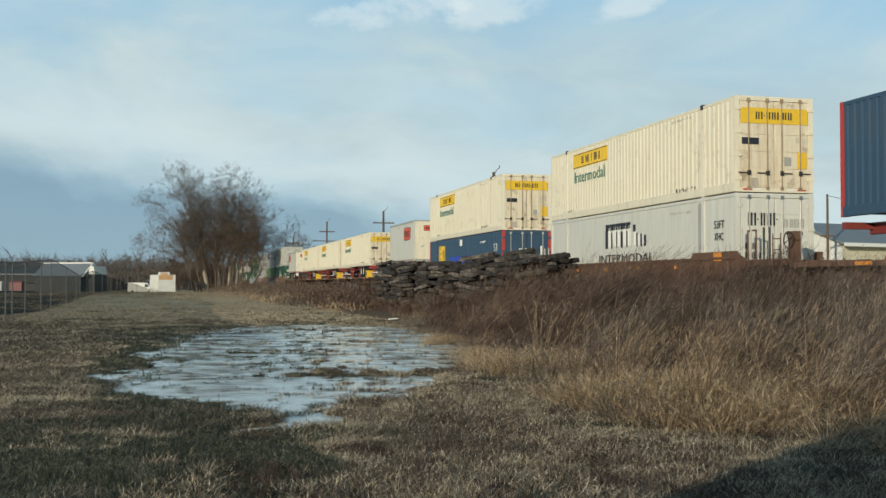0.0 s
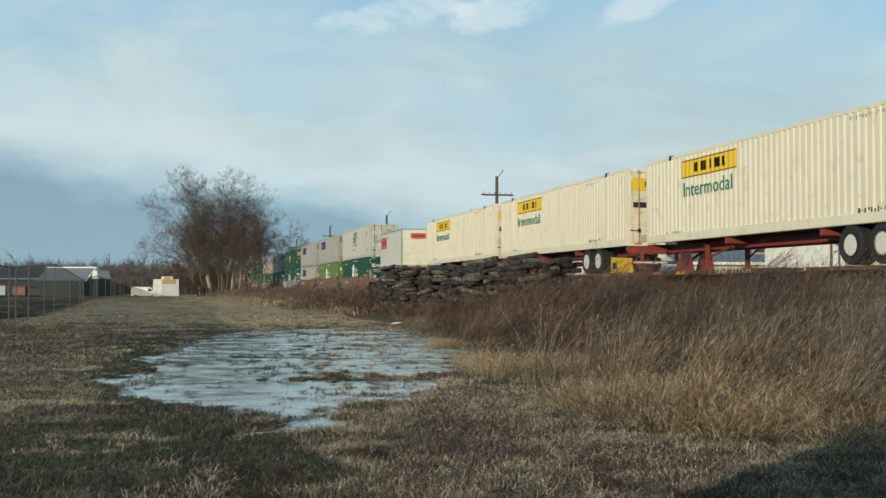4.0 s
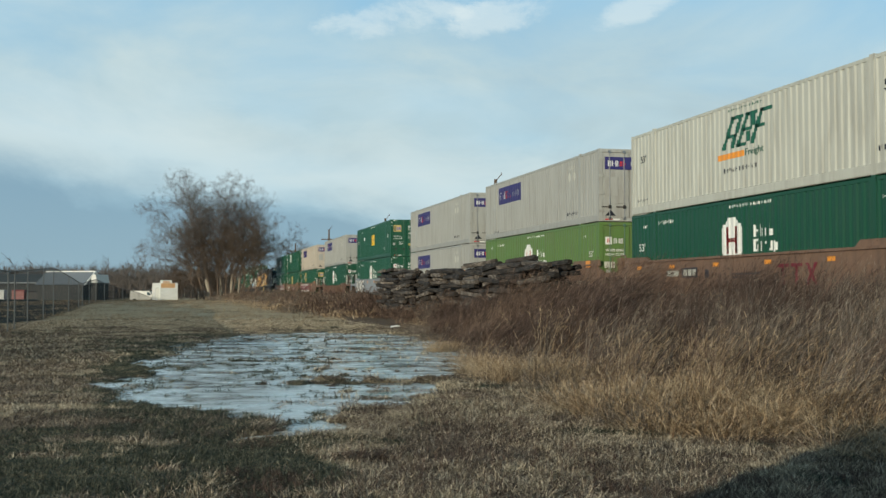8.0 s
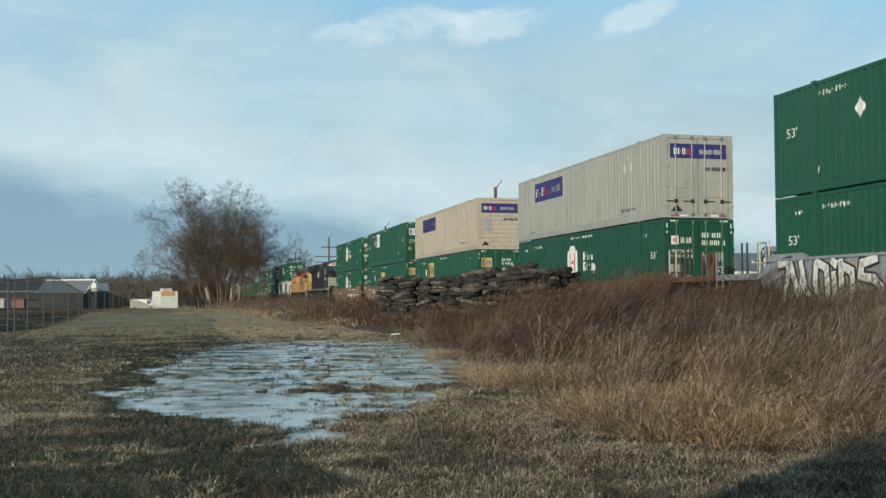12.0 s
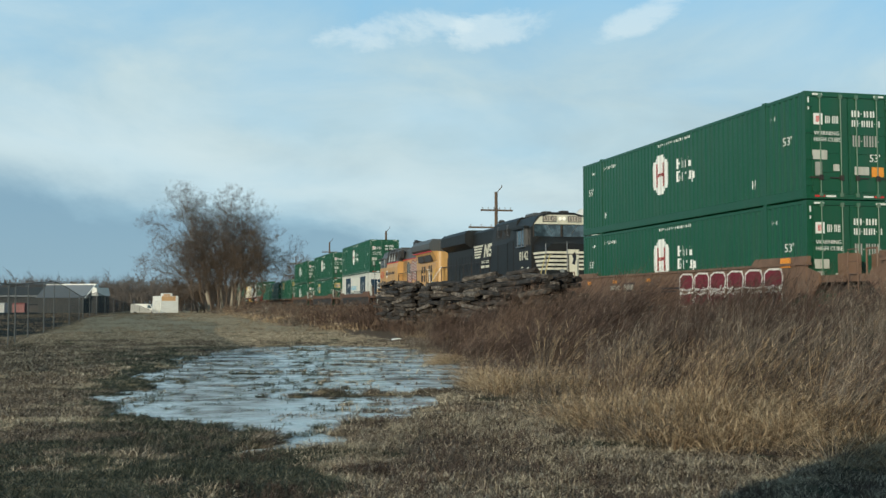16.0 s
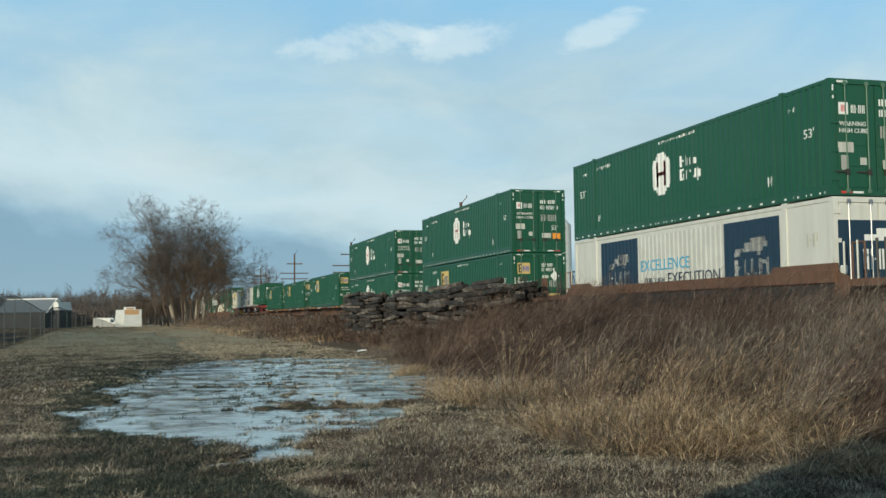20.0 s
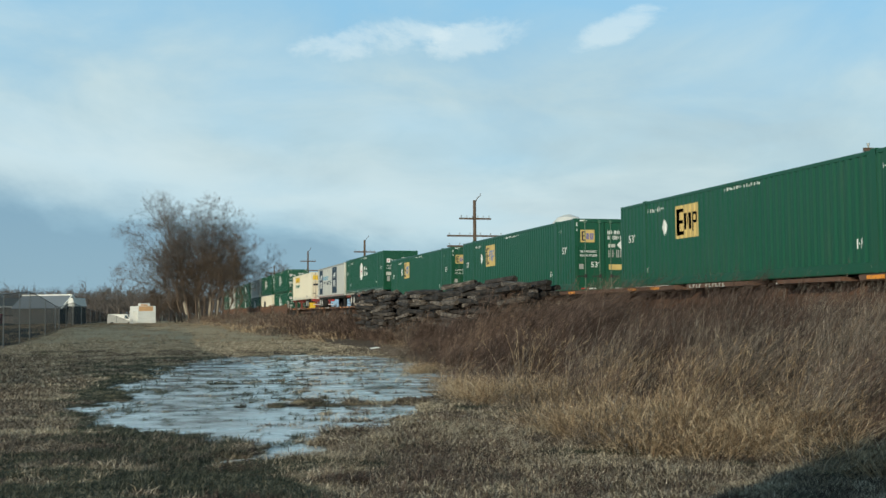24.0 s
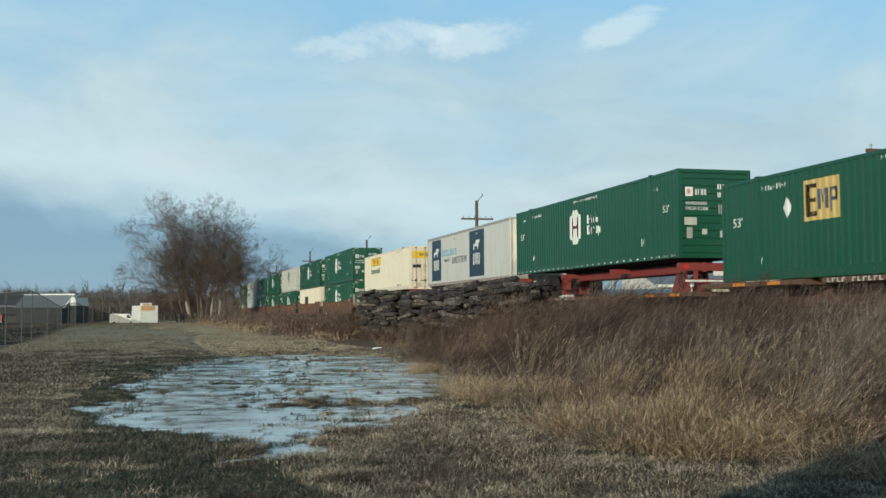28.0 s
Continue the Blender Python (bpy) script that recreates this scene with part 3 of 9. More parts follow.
def hexagon(cx, cz, w, h, n=14):
    rows = []
    for i in range(n):
        za, zb = -h / 2 + h * i / n, -h / 2 + h * (i + 1) / n
        t = abs((za + zb) / 2) / (h / 2)
        half = w / 2 * (1.0 if t < 0.55 else 1 - 0.75 * (t - 0.55) / 0.45)
        rows.append((cz + za, cz + zb, cx - half, cx + half))
    return rows


def plate(y0, y1, z0, z1, lift=0.0, thick=0.006):
    """A flat patch on the leading end."""
    return Shape().box(0.0 + lift, thick + lift, y0, y1, z0, z1)


def bars(x, z, w, h, n=5, gap=0.3, seed=0):
    """Unreadable writing on the flank, as plain bars."""
    r = random.Random(seed)
    rows, cx = [], x
    for i in range(n):
        ww = w / n * (1 - gap)
        if i and r.random() < 0.12:
            cx += w / n
            continue
        rows.append((z, z + h * r.uniform(0.86, 1), cx, cx + ww * 0.34))
        rows.append((z + h * r.choice((0.0, 0.4)), z + h * r.choice((0.6, 1.0)), cx + ww * 0.62, cx + ww * 0.94))
        cx += w / n
    return stamp_poly(rows)


def front_bars(y, z, w, h, n=4, lift=0.0):
    sh = Shape()
    for i in range(n):
        a, c = y + w * i / n, w / n
        sh.box(lift, lift + 0.006, a, a + c * 0.26, z, z + h)
        sh.box(lift, lift + 0.006, a + c * 0.46, a + c * 0.70, z + h * (0.0, 0.45, 0.0)[i % 3], z + h * (1.0, 1.0, 0.55)[(i + 1) % 3])
    return sh


def brand_side(box, style):
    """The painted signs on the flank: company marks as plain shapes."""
    p = lambda nm, sh, mat, key=None, label="": part(nm, sh, mat, box, label, key=key)
    text = lambda t, h, mat, x, z, w=0.0: part("lettering", lettering(t, h, mat, w), mat, box, m=on_side(x, z, -HALF - 0.008))
    if style == "yellow_panel":
        p("sign_panel", lambda: stamp(-13.4, -9.8, 2.02, 2.62), "logo_yellow", "jb_a", "yellow sign panel")
        p("sign_mark", lambda: stamp_poly([(2.18, 2.48, -12.5, -12.3), (2.18, 2.48, -12.1, -11.7), (2.18, 2.48, -11.5, -11.35), (2.18, 2.48, -11.2, -10.8), (2.18, 2.48, -10.7, -10.5)]), "logo_dark", "jb_b")
        p("sign_rim", lambda: stamp(-13.38, -9.82, 2.04, 2.07, 0.006), "logo_dark", "jb_r", "thin dark border")
        p("sign_rim", lambda: stamp(-13.38, -9.82, 2.57, 2.60, 0.006), "logo_dark", "jb_r2", "thin dark border")
        text("Intermodal", 0.46, "logo_green", -13.25, 1.42, 3.2)
        p("small_print", lambda: bars(-14.6, 0.24, 1.2, 0.10, 5), "logo_dark", "jb_c")
        p("small_print", lambda: bars(-3.9, 0.26, 1.5, 0.13, 6), "logo_dark", "jb_d")
        p("small_print", lambda: bars(-4.2, 2.58, 1.5, 0.10, 6), "silver", "jb_e")
    elif style in ("hexagon", "hexagon_low"):
        k = style
        cz = 1.66
        p("hexagon_sign", lambda: stamp_poly(hexagon(-8.87, cz, 1.25, 1.36)), "logo_white", k + "a", "white hexagon sign")
        p("sign_mark", lambda: stamp_poly([(cz - 0.40, cz + 0.40, -9.22, -9.05), (cz - 0.40, cz + 0.40, -8.70, -8.53), (cz - 0.06, cz + 0.06, -9.05, -8.70)]), "logo_red", k + "b", "red mark")
        p("sign_print", lambda: stamp_poly([(cz + 0.05, cz + 0.48, -7.90, -7.77), (cz + 0.05, cz + 0.48, -7.57, -7.44), (cz + 0.22, cz + 0.30, -7.77, -7.57), (cz + 0.05, cz + 0.32, -7.34, -7.24), (cz + 0.05, cz + 0.14, -7.24, -7.14), (cz + 0.05, cz + 0.32, -7.14, -7.04), (cz + 0.05, cz + 0.48, -6.94, -6.83), (cz + 0.05, cz + 0.28, -6.83, -6.62),
                                         (cz - 0.48, cz - 0.04, -7.92, -7.79), (cz - 0.48, cz - 0.39, -7.79, -7.56), (cz - 0.48, cz - 0.24, -7.64, -7.54), (cz - 0.12, cz - 0.04, -7.79, -7.58), (cz - 0.48, cz - 0.14, -7.45, -7.34), (cz - 0.48, cz - 0.14, -7.25, -7.14), (cz - 0.24, cz - 0.14, -7.14, -7.02), (cz - 0.48, cz - 0.14, -6.95, -6.85), (cz - 0.48, cz - 0.39, -6.85, -6.76), (cz - 0.48, cz - 0.14, -6.76, -6.66), (cz - 0.62, cz - 0.14, -6.56, -6.46), (cz - 0.48, cz - 0.2, -6.46, -6.34)]), "logo_white", k + "c").matrix_basis = pose(-7.0 * 0.2 + 0.12, 0, cz * 0.2) @ Matrix.Diagonal((0.8, 1, 0.8, 1))
        p("small_print", lambda: bars(-9.0, 2.62, 2.4, 0.09, 12), "logo_white", k + "d")
        p("small_print", lambda: bars(-13.9, 2.42, 1.25, 0.13, 7), "logo_white", k + "e")
        p("small_print", lambda: bars(-15.2, 2.36, 0.4, 0.10, 2), "logo_white", k + "f")
        p("small_print", lambda: bars(-1.75, 2.30, 0.4, 0.12, 2), "logo_white", k + "g")
        text("53'", 0.24, "logo_white", -1.08, 1.52, 0.44)
        text("53'", 0.27, "logo_white", -15.5, 1.55, 0.5)
        p("small_print", lambda: bars(-2.75, 0.52, 0.24, 0.26, 2), "logo_white", k + "h")
        p("small_print", lambda: bars(-13.85, 0.55, 0.24, 0.22, 2), "logo_white", k + "i")
    elif style in ("square", "square_white", "square_tall", "square_mid"):
        lo, hi, x0, x1 = {"square": (1.45, 2.50, -12.0, -10.45), "square_white": (1.54, 2.60, -12.05, -10.5), "square_tall": (1.1, 2.3, -10.1, -8.4), "square_mid": (1.16, 2.03, -8.66, -7.16)}[style]
        p("sign_panel", lambda: stamp(x0, x1, lo, hi), {"square_white": "logo_white", "square": "faded_yellow", "square_tall": "faded_yellow"}.get(style, "logo_yellow"), style + "a", "square sign panel")
        h, w = hi - lo, x1 - x0
        X_ = lambda a, b: (x0 + a * w, x0 + b * w)
        p("sign_mark", lambda: stamp_poly([(lo + 0.1 * h, lo + 0.9 * h, *X_(0.07, 0.17)), (lo + 0.1 * h, lo + 0.22 * h, *X_(0.17, 0.36)), (lo + 0.45 * h, lo + 0.55 * h, *X_(0.17, 0.33)), (lo + 0.79 * h, lo + 0.9 * h, *X_(0.17, 0.36))]), "logo_dark", style + "b")
        def legs():
            """Two slanted strokes that meet, and a stem with a bowl beside them."""
            rows = [(lo + 0.25 * h, lo + 0.74 * h, *X_(0.40, 0.475)), (lo + 0.25 * h, lo + 0.74 * h, *X_(0.60, 0.675)), (lo + 0.17 * h, lo + 0.74 * h, *X_(0.72, 0.79)), (lo + 0.66 * h, lo + 0.74 * h, *X_(0.79, 0.91)), (lo + 0.42 * h, lo + 0.50 * h, *X_(0.79, 0.91)), (lo + 0.50 * h, lo + 0.66 * h, *X_(0.86, 0.935))]
            for q in range(6):
                za, zb = lo + (0.74 - 0.055 * (q + 1)) * h, lo + (0.74 - 0.055 * q) * h
                rows += [(za, zb, *X_(0.475 + 0.008 * q, 0.495 + 0.014 * q)), (za, zb, *X_(0.580 - 0.014 * q, 0.600 - 0.008 * q))]
            return stamp_poly(rows)
        p("sign_mark", legs, "faded_blue" if style in ("square", "square_tall") else "mid_blue", style + "c")
        p("small_print", lambda: bars(-8.9, 2.64, 2.0, 0.09, 11), "logo_white", "sq_d")
        p("small_print", lambda: bars(-14.0, 2.45, 1.3, 0.15, 7), "logo_white", "sq_e")
        p("diamond", lambda: stamp_poly([(1.62 + 0.055 * i, 1.675 + 0.055 * i, -12.75 - 0.22 * (1 - abs(i - 4.5) / 5), -12.75 + 0.22 * (1 - abs(i - 4.5) / 5)) for i in range(10)]) if style != "square_mid" else
          stamp_poly([(1.6 + 0.055 * i, 1.655 + 0.055 * i, -12.26 - 0.22 * (1 - abs(i - 4.5) / 5), -12.26 + 0.22 * (1 - abs(i - 4.5) / 5)) for i in range(10)]), "logo_white", "sq_f" + style, "white diamond sign")
        p("small_print", lambda: bars(-1.75, 2.38, 0.4, 0.13, 2), "logo_white", "sq_g")
        p("small_print", lambda: bars(-2.75, 0.60, 0.25, 0.24, 2), "logo_white", "sq_h")
        p("small_print", lambda: bars(-14.2, 0.46, 0.2, 0.18, 2), "logo_white", "sq_i")
        text("53'", 0.27, "logo_white", -1.35, 1.50, 0.5)
        text("53'", 0.27, "logo_white", -15.5, 1.55, 0.5)
    elif style == "dark_panel":
        p("sign_panel", lambda: stamp(-13.74, -9.98, 1.68, 2.54), "logo_blue", "fx_a", "dark purple sign panel")
        p("sign_mark", lambda: stamp_poly([(1.92, 2.30, -13.55, -13.42), (2.22, 2.30, -13.42, -13.25), (2.06, 2.13, -13.42, -13.28), (1.92, 2.14, -13.18, -13.07), (1.92, 2.14, -12.95, -12.85), (1.92, 2.3, -12.72, -12.60)]), "logo_white", "fx_b")
        p("sign_mark", lambda: stamp_poly([(1.92, 2.30, -12.48, -12.36), (2.22, 2.30, -12.36, -12.15), (1.92, 2.0, -12.36, -12.15), (2.07, 2.14, -12.36, -12.2), (1.92, 2.14, -12.05, -11.95), (1.92, 2.14, -11.85, -11.75)]), "logo_red", "fx_c")
        p("sign_mark", lambda: stamp_poly([(1.95, 2.24 - 0.06 * (i % 2), -11.45 + 0.125 * i, -11.40 + 0.125 * i) for i in range(10)]), "pale", "fx_d")
        p("small_print", lambda: bars(-14.6, 0.24, 0.9, 0.12, 6), "logo_dark", "fx_e")
        p("small_print", lambda: bars(-3.6, 0.42, 1.3, 0.14, 7), "logo_dark", "fx_f")
        p("diamond", lambda: stamp_poly([(1.85 + 0.05 * i, 1.90 + 0.05 * i, c - 0.2 * (1 - abs(i - 3.5) / 4), c + 0.2 * (1 - abs(i - 3.5) / 4)) for i in range(8) for c in (-3.3, -2.75)]), "pale", "fx_g", "pale diamond placards")
        p("small_print", lambda: bars(-3.3, 0.8, 0.5, 0.3, 2), "silver", "fx_h")
        p("small_print", lambda: bars(-3.5, 2.35, 0.9, 0.2, 4), "pale", "fx_i")
    elif style == "slanted":
        p("sign_mark", lambda: stamp_poly([(1.5 + 0.105 * i, 1.605 + 0.105 * i, -9.4 + 0.07 * i + a, -9.4 + 0.07 * i + b) for i in range(9) for a, b in ((0.0 + 0.0 * i, 0.22), (0.5, 0.72), (0.85, 1.07), (1.65, 1.87))] +
                                        [(1.82, 1.92, -9.1, -8.5), (2.34, 2.45, -8.85, -8.3), (1.5, 1.6, -8.5, -7.95), (1.92, 2.02, -8.2, -7.6), (2.34, 2.45, -7.95, -7.3), (1.6, 1.9, -7.95, -7.75), (2.02, 2.34, -7.7, -7.45), (1.92, 2.02, -7.5, -6.95), (2.34, 2.45, -7.2, -6.5)]), "pine", "ab_a", "dark green slanted mark")
        p("sign_stripe", lambda: stamp(-9.66, -8.1, 1.20, 1.38), "amber", "ab_b", "orange stripe")
        text("Freight", 0.26, "pine", -8.0, 1.14, 1.0)
        p("small_print", lambda: bars(-9.3, 0.80, 2.0, 0.14, 9), "logo_dark", "ab_c")
        p("small_print", lambda: bars(-9.0, 2.62, 2.0, 0.07, 10), "pine", "ab_d")
        p("small_print", lambda: bars(-2.1, 0.55, 1.4, 0.14, 6), "logo_dark", "ab_e")
        p("small_print", lambda: bars(-15.6, 0.42, 0.9, 0.10, 5), "logo_dark", "ab_f")
        text("53'", 0.27, "logo_dark", -1.6, 1.95, 0.5)
        text("53'", 0.25, "logo_dark", -15.3, 1.8, 0.4)
    elif style == "black_mark":
        p("sign_mark", lambda: stamp_poly([(1.55, 2.30, -9.75 + 0.47 * i, -9.45 + 0.47 * i) for i in range(5)] + [(1.55, 2.05, -7.3, -7.1), (1.55, 1.95, -7.0, -6.75), (1.55, 1.95, -6.65, -6.45)]), "logo_white", "pr_a")
        p("sign_mark", lambda: stamp_poly([(2.18, 2.42, -9.95 + 0.47 * i, -9.5 + 0.47 * i) for i in range(5)] + [(1.5, 2.2, -9.98, -9.77)] + [(1.5, 2.1, -9.44 + 0.47 * i, -9.30 + 0.47 * i) for i in range(4)] + [(2.05, 2.3, -7.4, -7.2), (1.5, 2.0, -7.1, -7.0), (1.5, 1.95, -6.75, -6.65), (1.5, 1.9, -6.45, -6.3)]), "logo_dark", "pr_b", "black block lettering shape")
        text("INTERMODAL", 0.34, "logo_dark", -10.57, 0.92, 4.9)
        text("53FT", 0.24, "logo_dark", -1.3, 1.85, 0.62)
        text("XHC", 0.24, "logo_dark", -1.3, 1.48, 0.55)
        p("small_print", lambda: bars(-4.4, 2.45, 1.6, 0.09, 10), "pale", "pr_c")
        p("grey_post_band", lambda: stamp(-2.4, -2.15, 0.3, 2.7), "silver", "pr_d")
    elif style == "navy_panels":
        for a, b, key in ((-13.68, -10.7, "kl_a"), (-5.09, -2.31, "kl_b")):
            p("sign_panel", lambda: stamp(a, b, 0.35, 2.62), "navy", key, "dark navy sign panel")
            c = (a + b) / 2
            p("sign_mark", lambda: stamp_poly([(1.95, 2.05, c - 0.8, c + 0.6), (2.05, 2.2, c - 0.35, c + 0.8), (2.2, 2.32, c - 0.05, c + 0.7), (1.84, 1.95, c - 0.85, c - 0.5), (1.84, 1.95, c + 0.3, c + 0.45)]), "logo_white", key + "m").matrix_basis = pose(0, 0, -0.2)
            p("sign_mark", lambda: stamp_poly([(1.3, 1.75, c - 0.85, c - 0.70), (1.48, 1.58, c - 0.70, c - 0.5), (1.3, 1.75, c - 0.40, c - 0.27), (1.3, 1.75, c + 0.0, c + 0.13), (1.3, 1.75, c + 0.38, c + 0.53), (1.3, 1.75, c + 0.72, c + 0.87), (1.3, 1.38, c - 0.27, c - 0.1), (1.3, 1.38, c + 0.13, c + 0.3), (1.6, 1.7, c + 0.53, c + 0.72)]), "logo_white", key + "n").matrix_basis = pose(0, 0, -0.2)
        p("sign_panel", lambda: stamp(-10.7, -5.09, 0.35, 2.62), "panel_grey", "kl_mid", "off-white sign panel")
        text("EXCELLENCE", 0.36, "sky_blue", -10.45, 1.47, 3.3)
        text("THROUGH", 0.20, "navy", -10.2, 1.04, 1.4)
        text("EXECUTION", 0.36, "navy", -8.55, 1.0, 3.2)
        p("small_print", lambda: bars(-1.1, 1.7, 0.5, 0.35, 2), "pale", "kl_c")
    elif style == "plain_white":
        p("sign_panel", lambda: stamp(-11.6, -9.0, 0.9, 2.0), "logo_dark", "pw_a")
    elif style == "blue_band":
        p("sign_panel", lambda: stamp(-13.59, -12.12, 1.55, 2.48), "logo_yellow", "bb_a", "yellow square sign")
        p("sign_mark", lambda: stamp_poly([(1.63, 2.40, -13.5, -13.36), (1.63, 1.72, -13.36, -13.1), (1.98, 2.06, -13.36, -13.15), (2.31, 2.40, -13.36, -13.1), (1.7, 2.2, -12.95, -12.83), (1.9, 2.2, -12.8, -12.72), (1.7, 2.2, -12.68, -12.58), (1.65, 2.25, -12.45, -12.36)]), "mid_blue", "bb_b")
        p("paint_patch", lambda: stamp(-10.96, -5.09, 1.02, 1.76), "mid_blue", "bb_c", "bright blue painted-over patch")
        p("notice", lambda: stamp(-8.5, -8.05, 2.35, 2.72), "logo_white", "bb_d")
        p("small_print", lambda: bars(-4.2, 2.35, 1.2, 0.12, 6), "logo_white", "bb_e")
        text("53", 0.40, "logo_white", -1.55, 1.85, 0.62)
        p("notice", lambda: stamp(-1.55, -1.0, 1.25, 1.68), "logo_white", "bb_f")


def brand_front(box, style, x=0.0):
    p = lambda nm, sh, mat, key=None, label="": part(nm, sh, mat, box, label, m=pose(x, 0, 0), key=key)
    text = lambda t, h, mat, y, z: part("lettering", lettering(t, h, mat), mat, box, m=on_front(y, z, x + 0.012))
    if style == "yellow_panel":
        p("sign_panel", lambda: plate(-1.12, 1.12, 2.05, 2.52), "logo_yellow", "f_jb_a", "yellow sign panel")
        p("sign_mark", lambda: front_bars(-0.62, 2.18, 1.25, 0.22, 7, 0.006), "logo_dark", "f_jb_b")
        p("notice", lambda: plate(-1.08, -0.52, 1.42, 1.62), "logo_dark", "f_jb_c", "small black notice")
        p("notice", lambda: plate(0.76, 1.08, 0.72, 1.22), "logo_yellow", "f_jb_d", "small yellow notice")
        p("notice", lambda: plate(0.33, 0.55, 0.80, 1.06), "silver", "f_jb_e")
        p("small_print", lambda: front_bars(0.72, 1.5, 0.35, 0.16, 3), "pale", "f_jb_f")
        p("stain", lambda: plate(-0.85, -0.55, 0.12, 0.42), "beige", "f_jb_g", "rusty stain")
    elif style in ("hexagon", "hexagon_low"):
        sh = lambda: plate(-1.05, -0.78, 1.98, 2.28)
        p("hexagon_sign", sh, "logo_white", "f_hu_a", "white hexagon sign")
        p("sign_mark", lambda: front_bars(-0.98, 2.05, 0.15, 0.16, 2, 0.006), "logo_red", "f_hu_b")
        p("sign_print", lambda: front_bars(-0.70, 2.02, 0.42, 0.2, 4), "logo_white", "f_hu_c")
        p("small_print", lambda: front_bars(0.10, 2.22, 0.75, 0.17, 4), "logo_white", "f_hu_d")
        p("small_print", lambda: front_bars(0.10, 1.96, 0.9, 0.17, 6), "logo_white", "f_hu_e")
        text("WARNING", 0.11, "logo_white", -1.05, 1.70)
        text("HIGH CUBE", 0.11, "logo_white", -1.05, 1.53)
        p("small_print", lambda: front_bars(0.12, 1.42, 0.85, 0.30, 5), "silver", "f_hu_f")
        text("53'", 0.21, "logo_white", 0.62, 1.02)
        p("notice", lambda: plate(-1.10, -0.66, 1.05, 1.30), "pale", "f_hu_g")
        p("notice", lambda: plate(-1.02, -0.82, 0.62, 0.98), "silver", "f_hu_h")
        p("notice", lambda: plate(-0.48, -0.30, 0.75, 0.93), "pale", "f_hu_i")
        p("notice", lambda: plate(0.68, 1.05, 0.62, 0.88), "amber", "f_hu_j", "orange notice")
        p("notice", lambda: plate(0.16, 0.6, 0.66, 0.88), "pale", "f_hu_k")
    elif style in ("square", "square_white", "square_tall", "square_mid"):
        p("sign_panel", lambda: plate(-1.05, -0.45, 1.92, 2.42), "logo_white" if style == "square_white" else "faded_yellow", "f_sq_a", "square sign panel")
        p("sign_mark", lambda: Shape().box(0.006, 0.012, -1.0, -0.94, 1.98, 2.36).box(0.006, 0.012, -0.94, -0.84, 1.98, 2.03).box(0.006, 0.012, -0.94, -0.86, 2.15, 2.20).box(0.006, 0.012, -0.94, -0.84, 2.31, 2.36), "logo_dark", "f_sq_b")
        p("sign_mark", lambda: front_bars(-0.80, 2.03, 0.32, 0.25, 4, 0.006), "mid_blue", "f_sq_b2")
        p("small_print", lambda: front_bars(0.12, 2.25, 0.55, 0.15, 4), "logo_white", "f_sq_c")
        p("small_print", lambda: front_bars(0.12, 2.04, 0.65, 0.15, 6), "logo_white", "f_sq_d")
        p("notice", lambda: plate(0.14, 0.44, 1.72, 1.86), "pale", "f_sq_e")
        p("diamond", lambda: Shape().prism([(0.74, 1.58), (0.96, 1.82), (0.74, 2.06), (0.52, 1.82)], 0.0, 0.006), "logo_white", "f_sq_f", "white diamond placard")
        text("WARNING", 0.10, "logo_white", -1.08, 1.50)
        text("HIGH CUBE", 0.10, "logo_white", -1.08, 1.34)
        text("53'", 0.23, "logo_white", -0.62, 0.92)
        p("small_print", lambda: front_bars(0.14, 1.32, 0.85, 0.30, 5), "silver", "f_sq_g")
        p("notice", lambda: plate(0.15, 1.05, 0.82, 1.04), "faded_yellow", "f_sq_h", "faded yellow notice")
        p("notice", lambda: plate(-1.12, -0.94, 0.85, 1.05), "silver", "f_sq_i")
    elif style == "dark_panel":
        p("sign_panel", lambda: plate(-1.05, 1.05, 2.05, 2.55), "logo_blue", "f_fx_a", "dark purple sign panel")
        p("sign_mark", lambda: front_bars(-0.92, 2.18, 0.48, 0.22, 3, 0.006), "logo_white", "f_fx_b")
        p("sign_mark", lambda: front_bars(-0.42, 2.18, 0.3, 0.2, 2, 0.006), "logo_red", "f_fx_c")
        p("sign_mark", lambda: front_bars(0.05, 2.2, 0.85, 0.16, 8, 0.006), "pale", "f_fx_d")
        p("notice", lambda: plate(-1.0, -0.5, 1.0, 1.75), "silver", "f_fx_e")
        p("small_print", lambda: front_bars(0.25, 1.62, 0.8, 0.14, 6), "logo_dark", "f_fx_f")
        p("notice", lambda: plate(0.62, 1.05, 0.72, 0.92), "beige", "f_fx_g")
        p("notice", lambda: Shape().prism([(-1.05, 0.22), (-0.6, 0.22), (-0.82, 0.45)], 0.0, 0.006), "logo_dark", "f_fx_h", "dark triangle notice")
    elif style == "slanted":
        for y in (-0.95, -0.4):
            for z in (0.95, 1.95):
                p("diamond", lambda: Shape().prism([(-0.25, 0), (0.25, 0), (0.12, 0.3), (-0.12, 0.3)], 0.0, 0.006), "grey_white", "f_ab_a").matrix_basis = pose(x, y + 0.12, z)
        p("small_print", lambda: front_bars(0.25, 2.25, 0.5, 0.14, 4), "logo_dark", "f_ab_b")
        p("small_print", lambda: front_bars(0.25, 2.0, 0.75, 0.14, 6), "logo_dark", "f_ab_c")
        text("53'", 0.23, "logo_dark", -0.6, 1.25)
        p("notice", lambda: plate(0.22, 0.6, 0.85, 1.08), "amber", "f_ab_d", "orange notice")
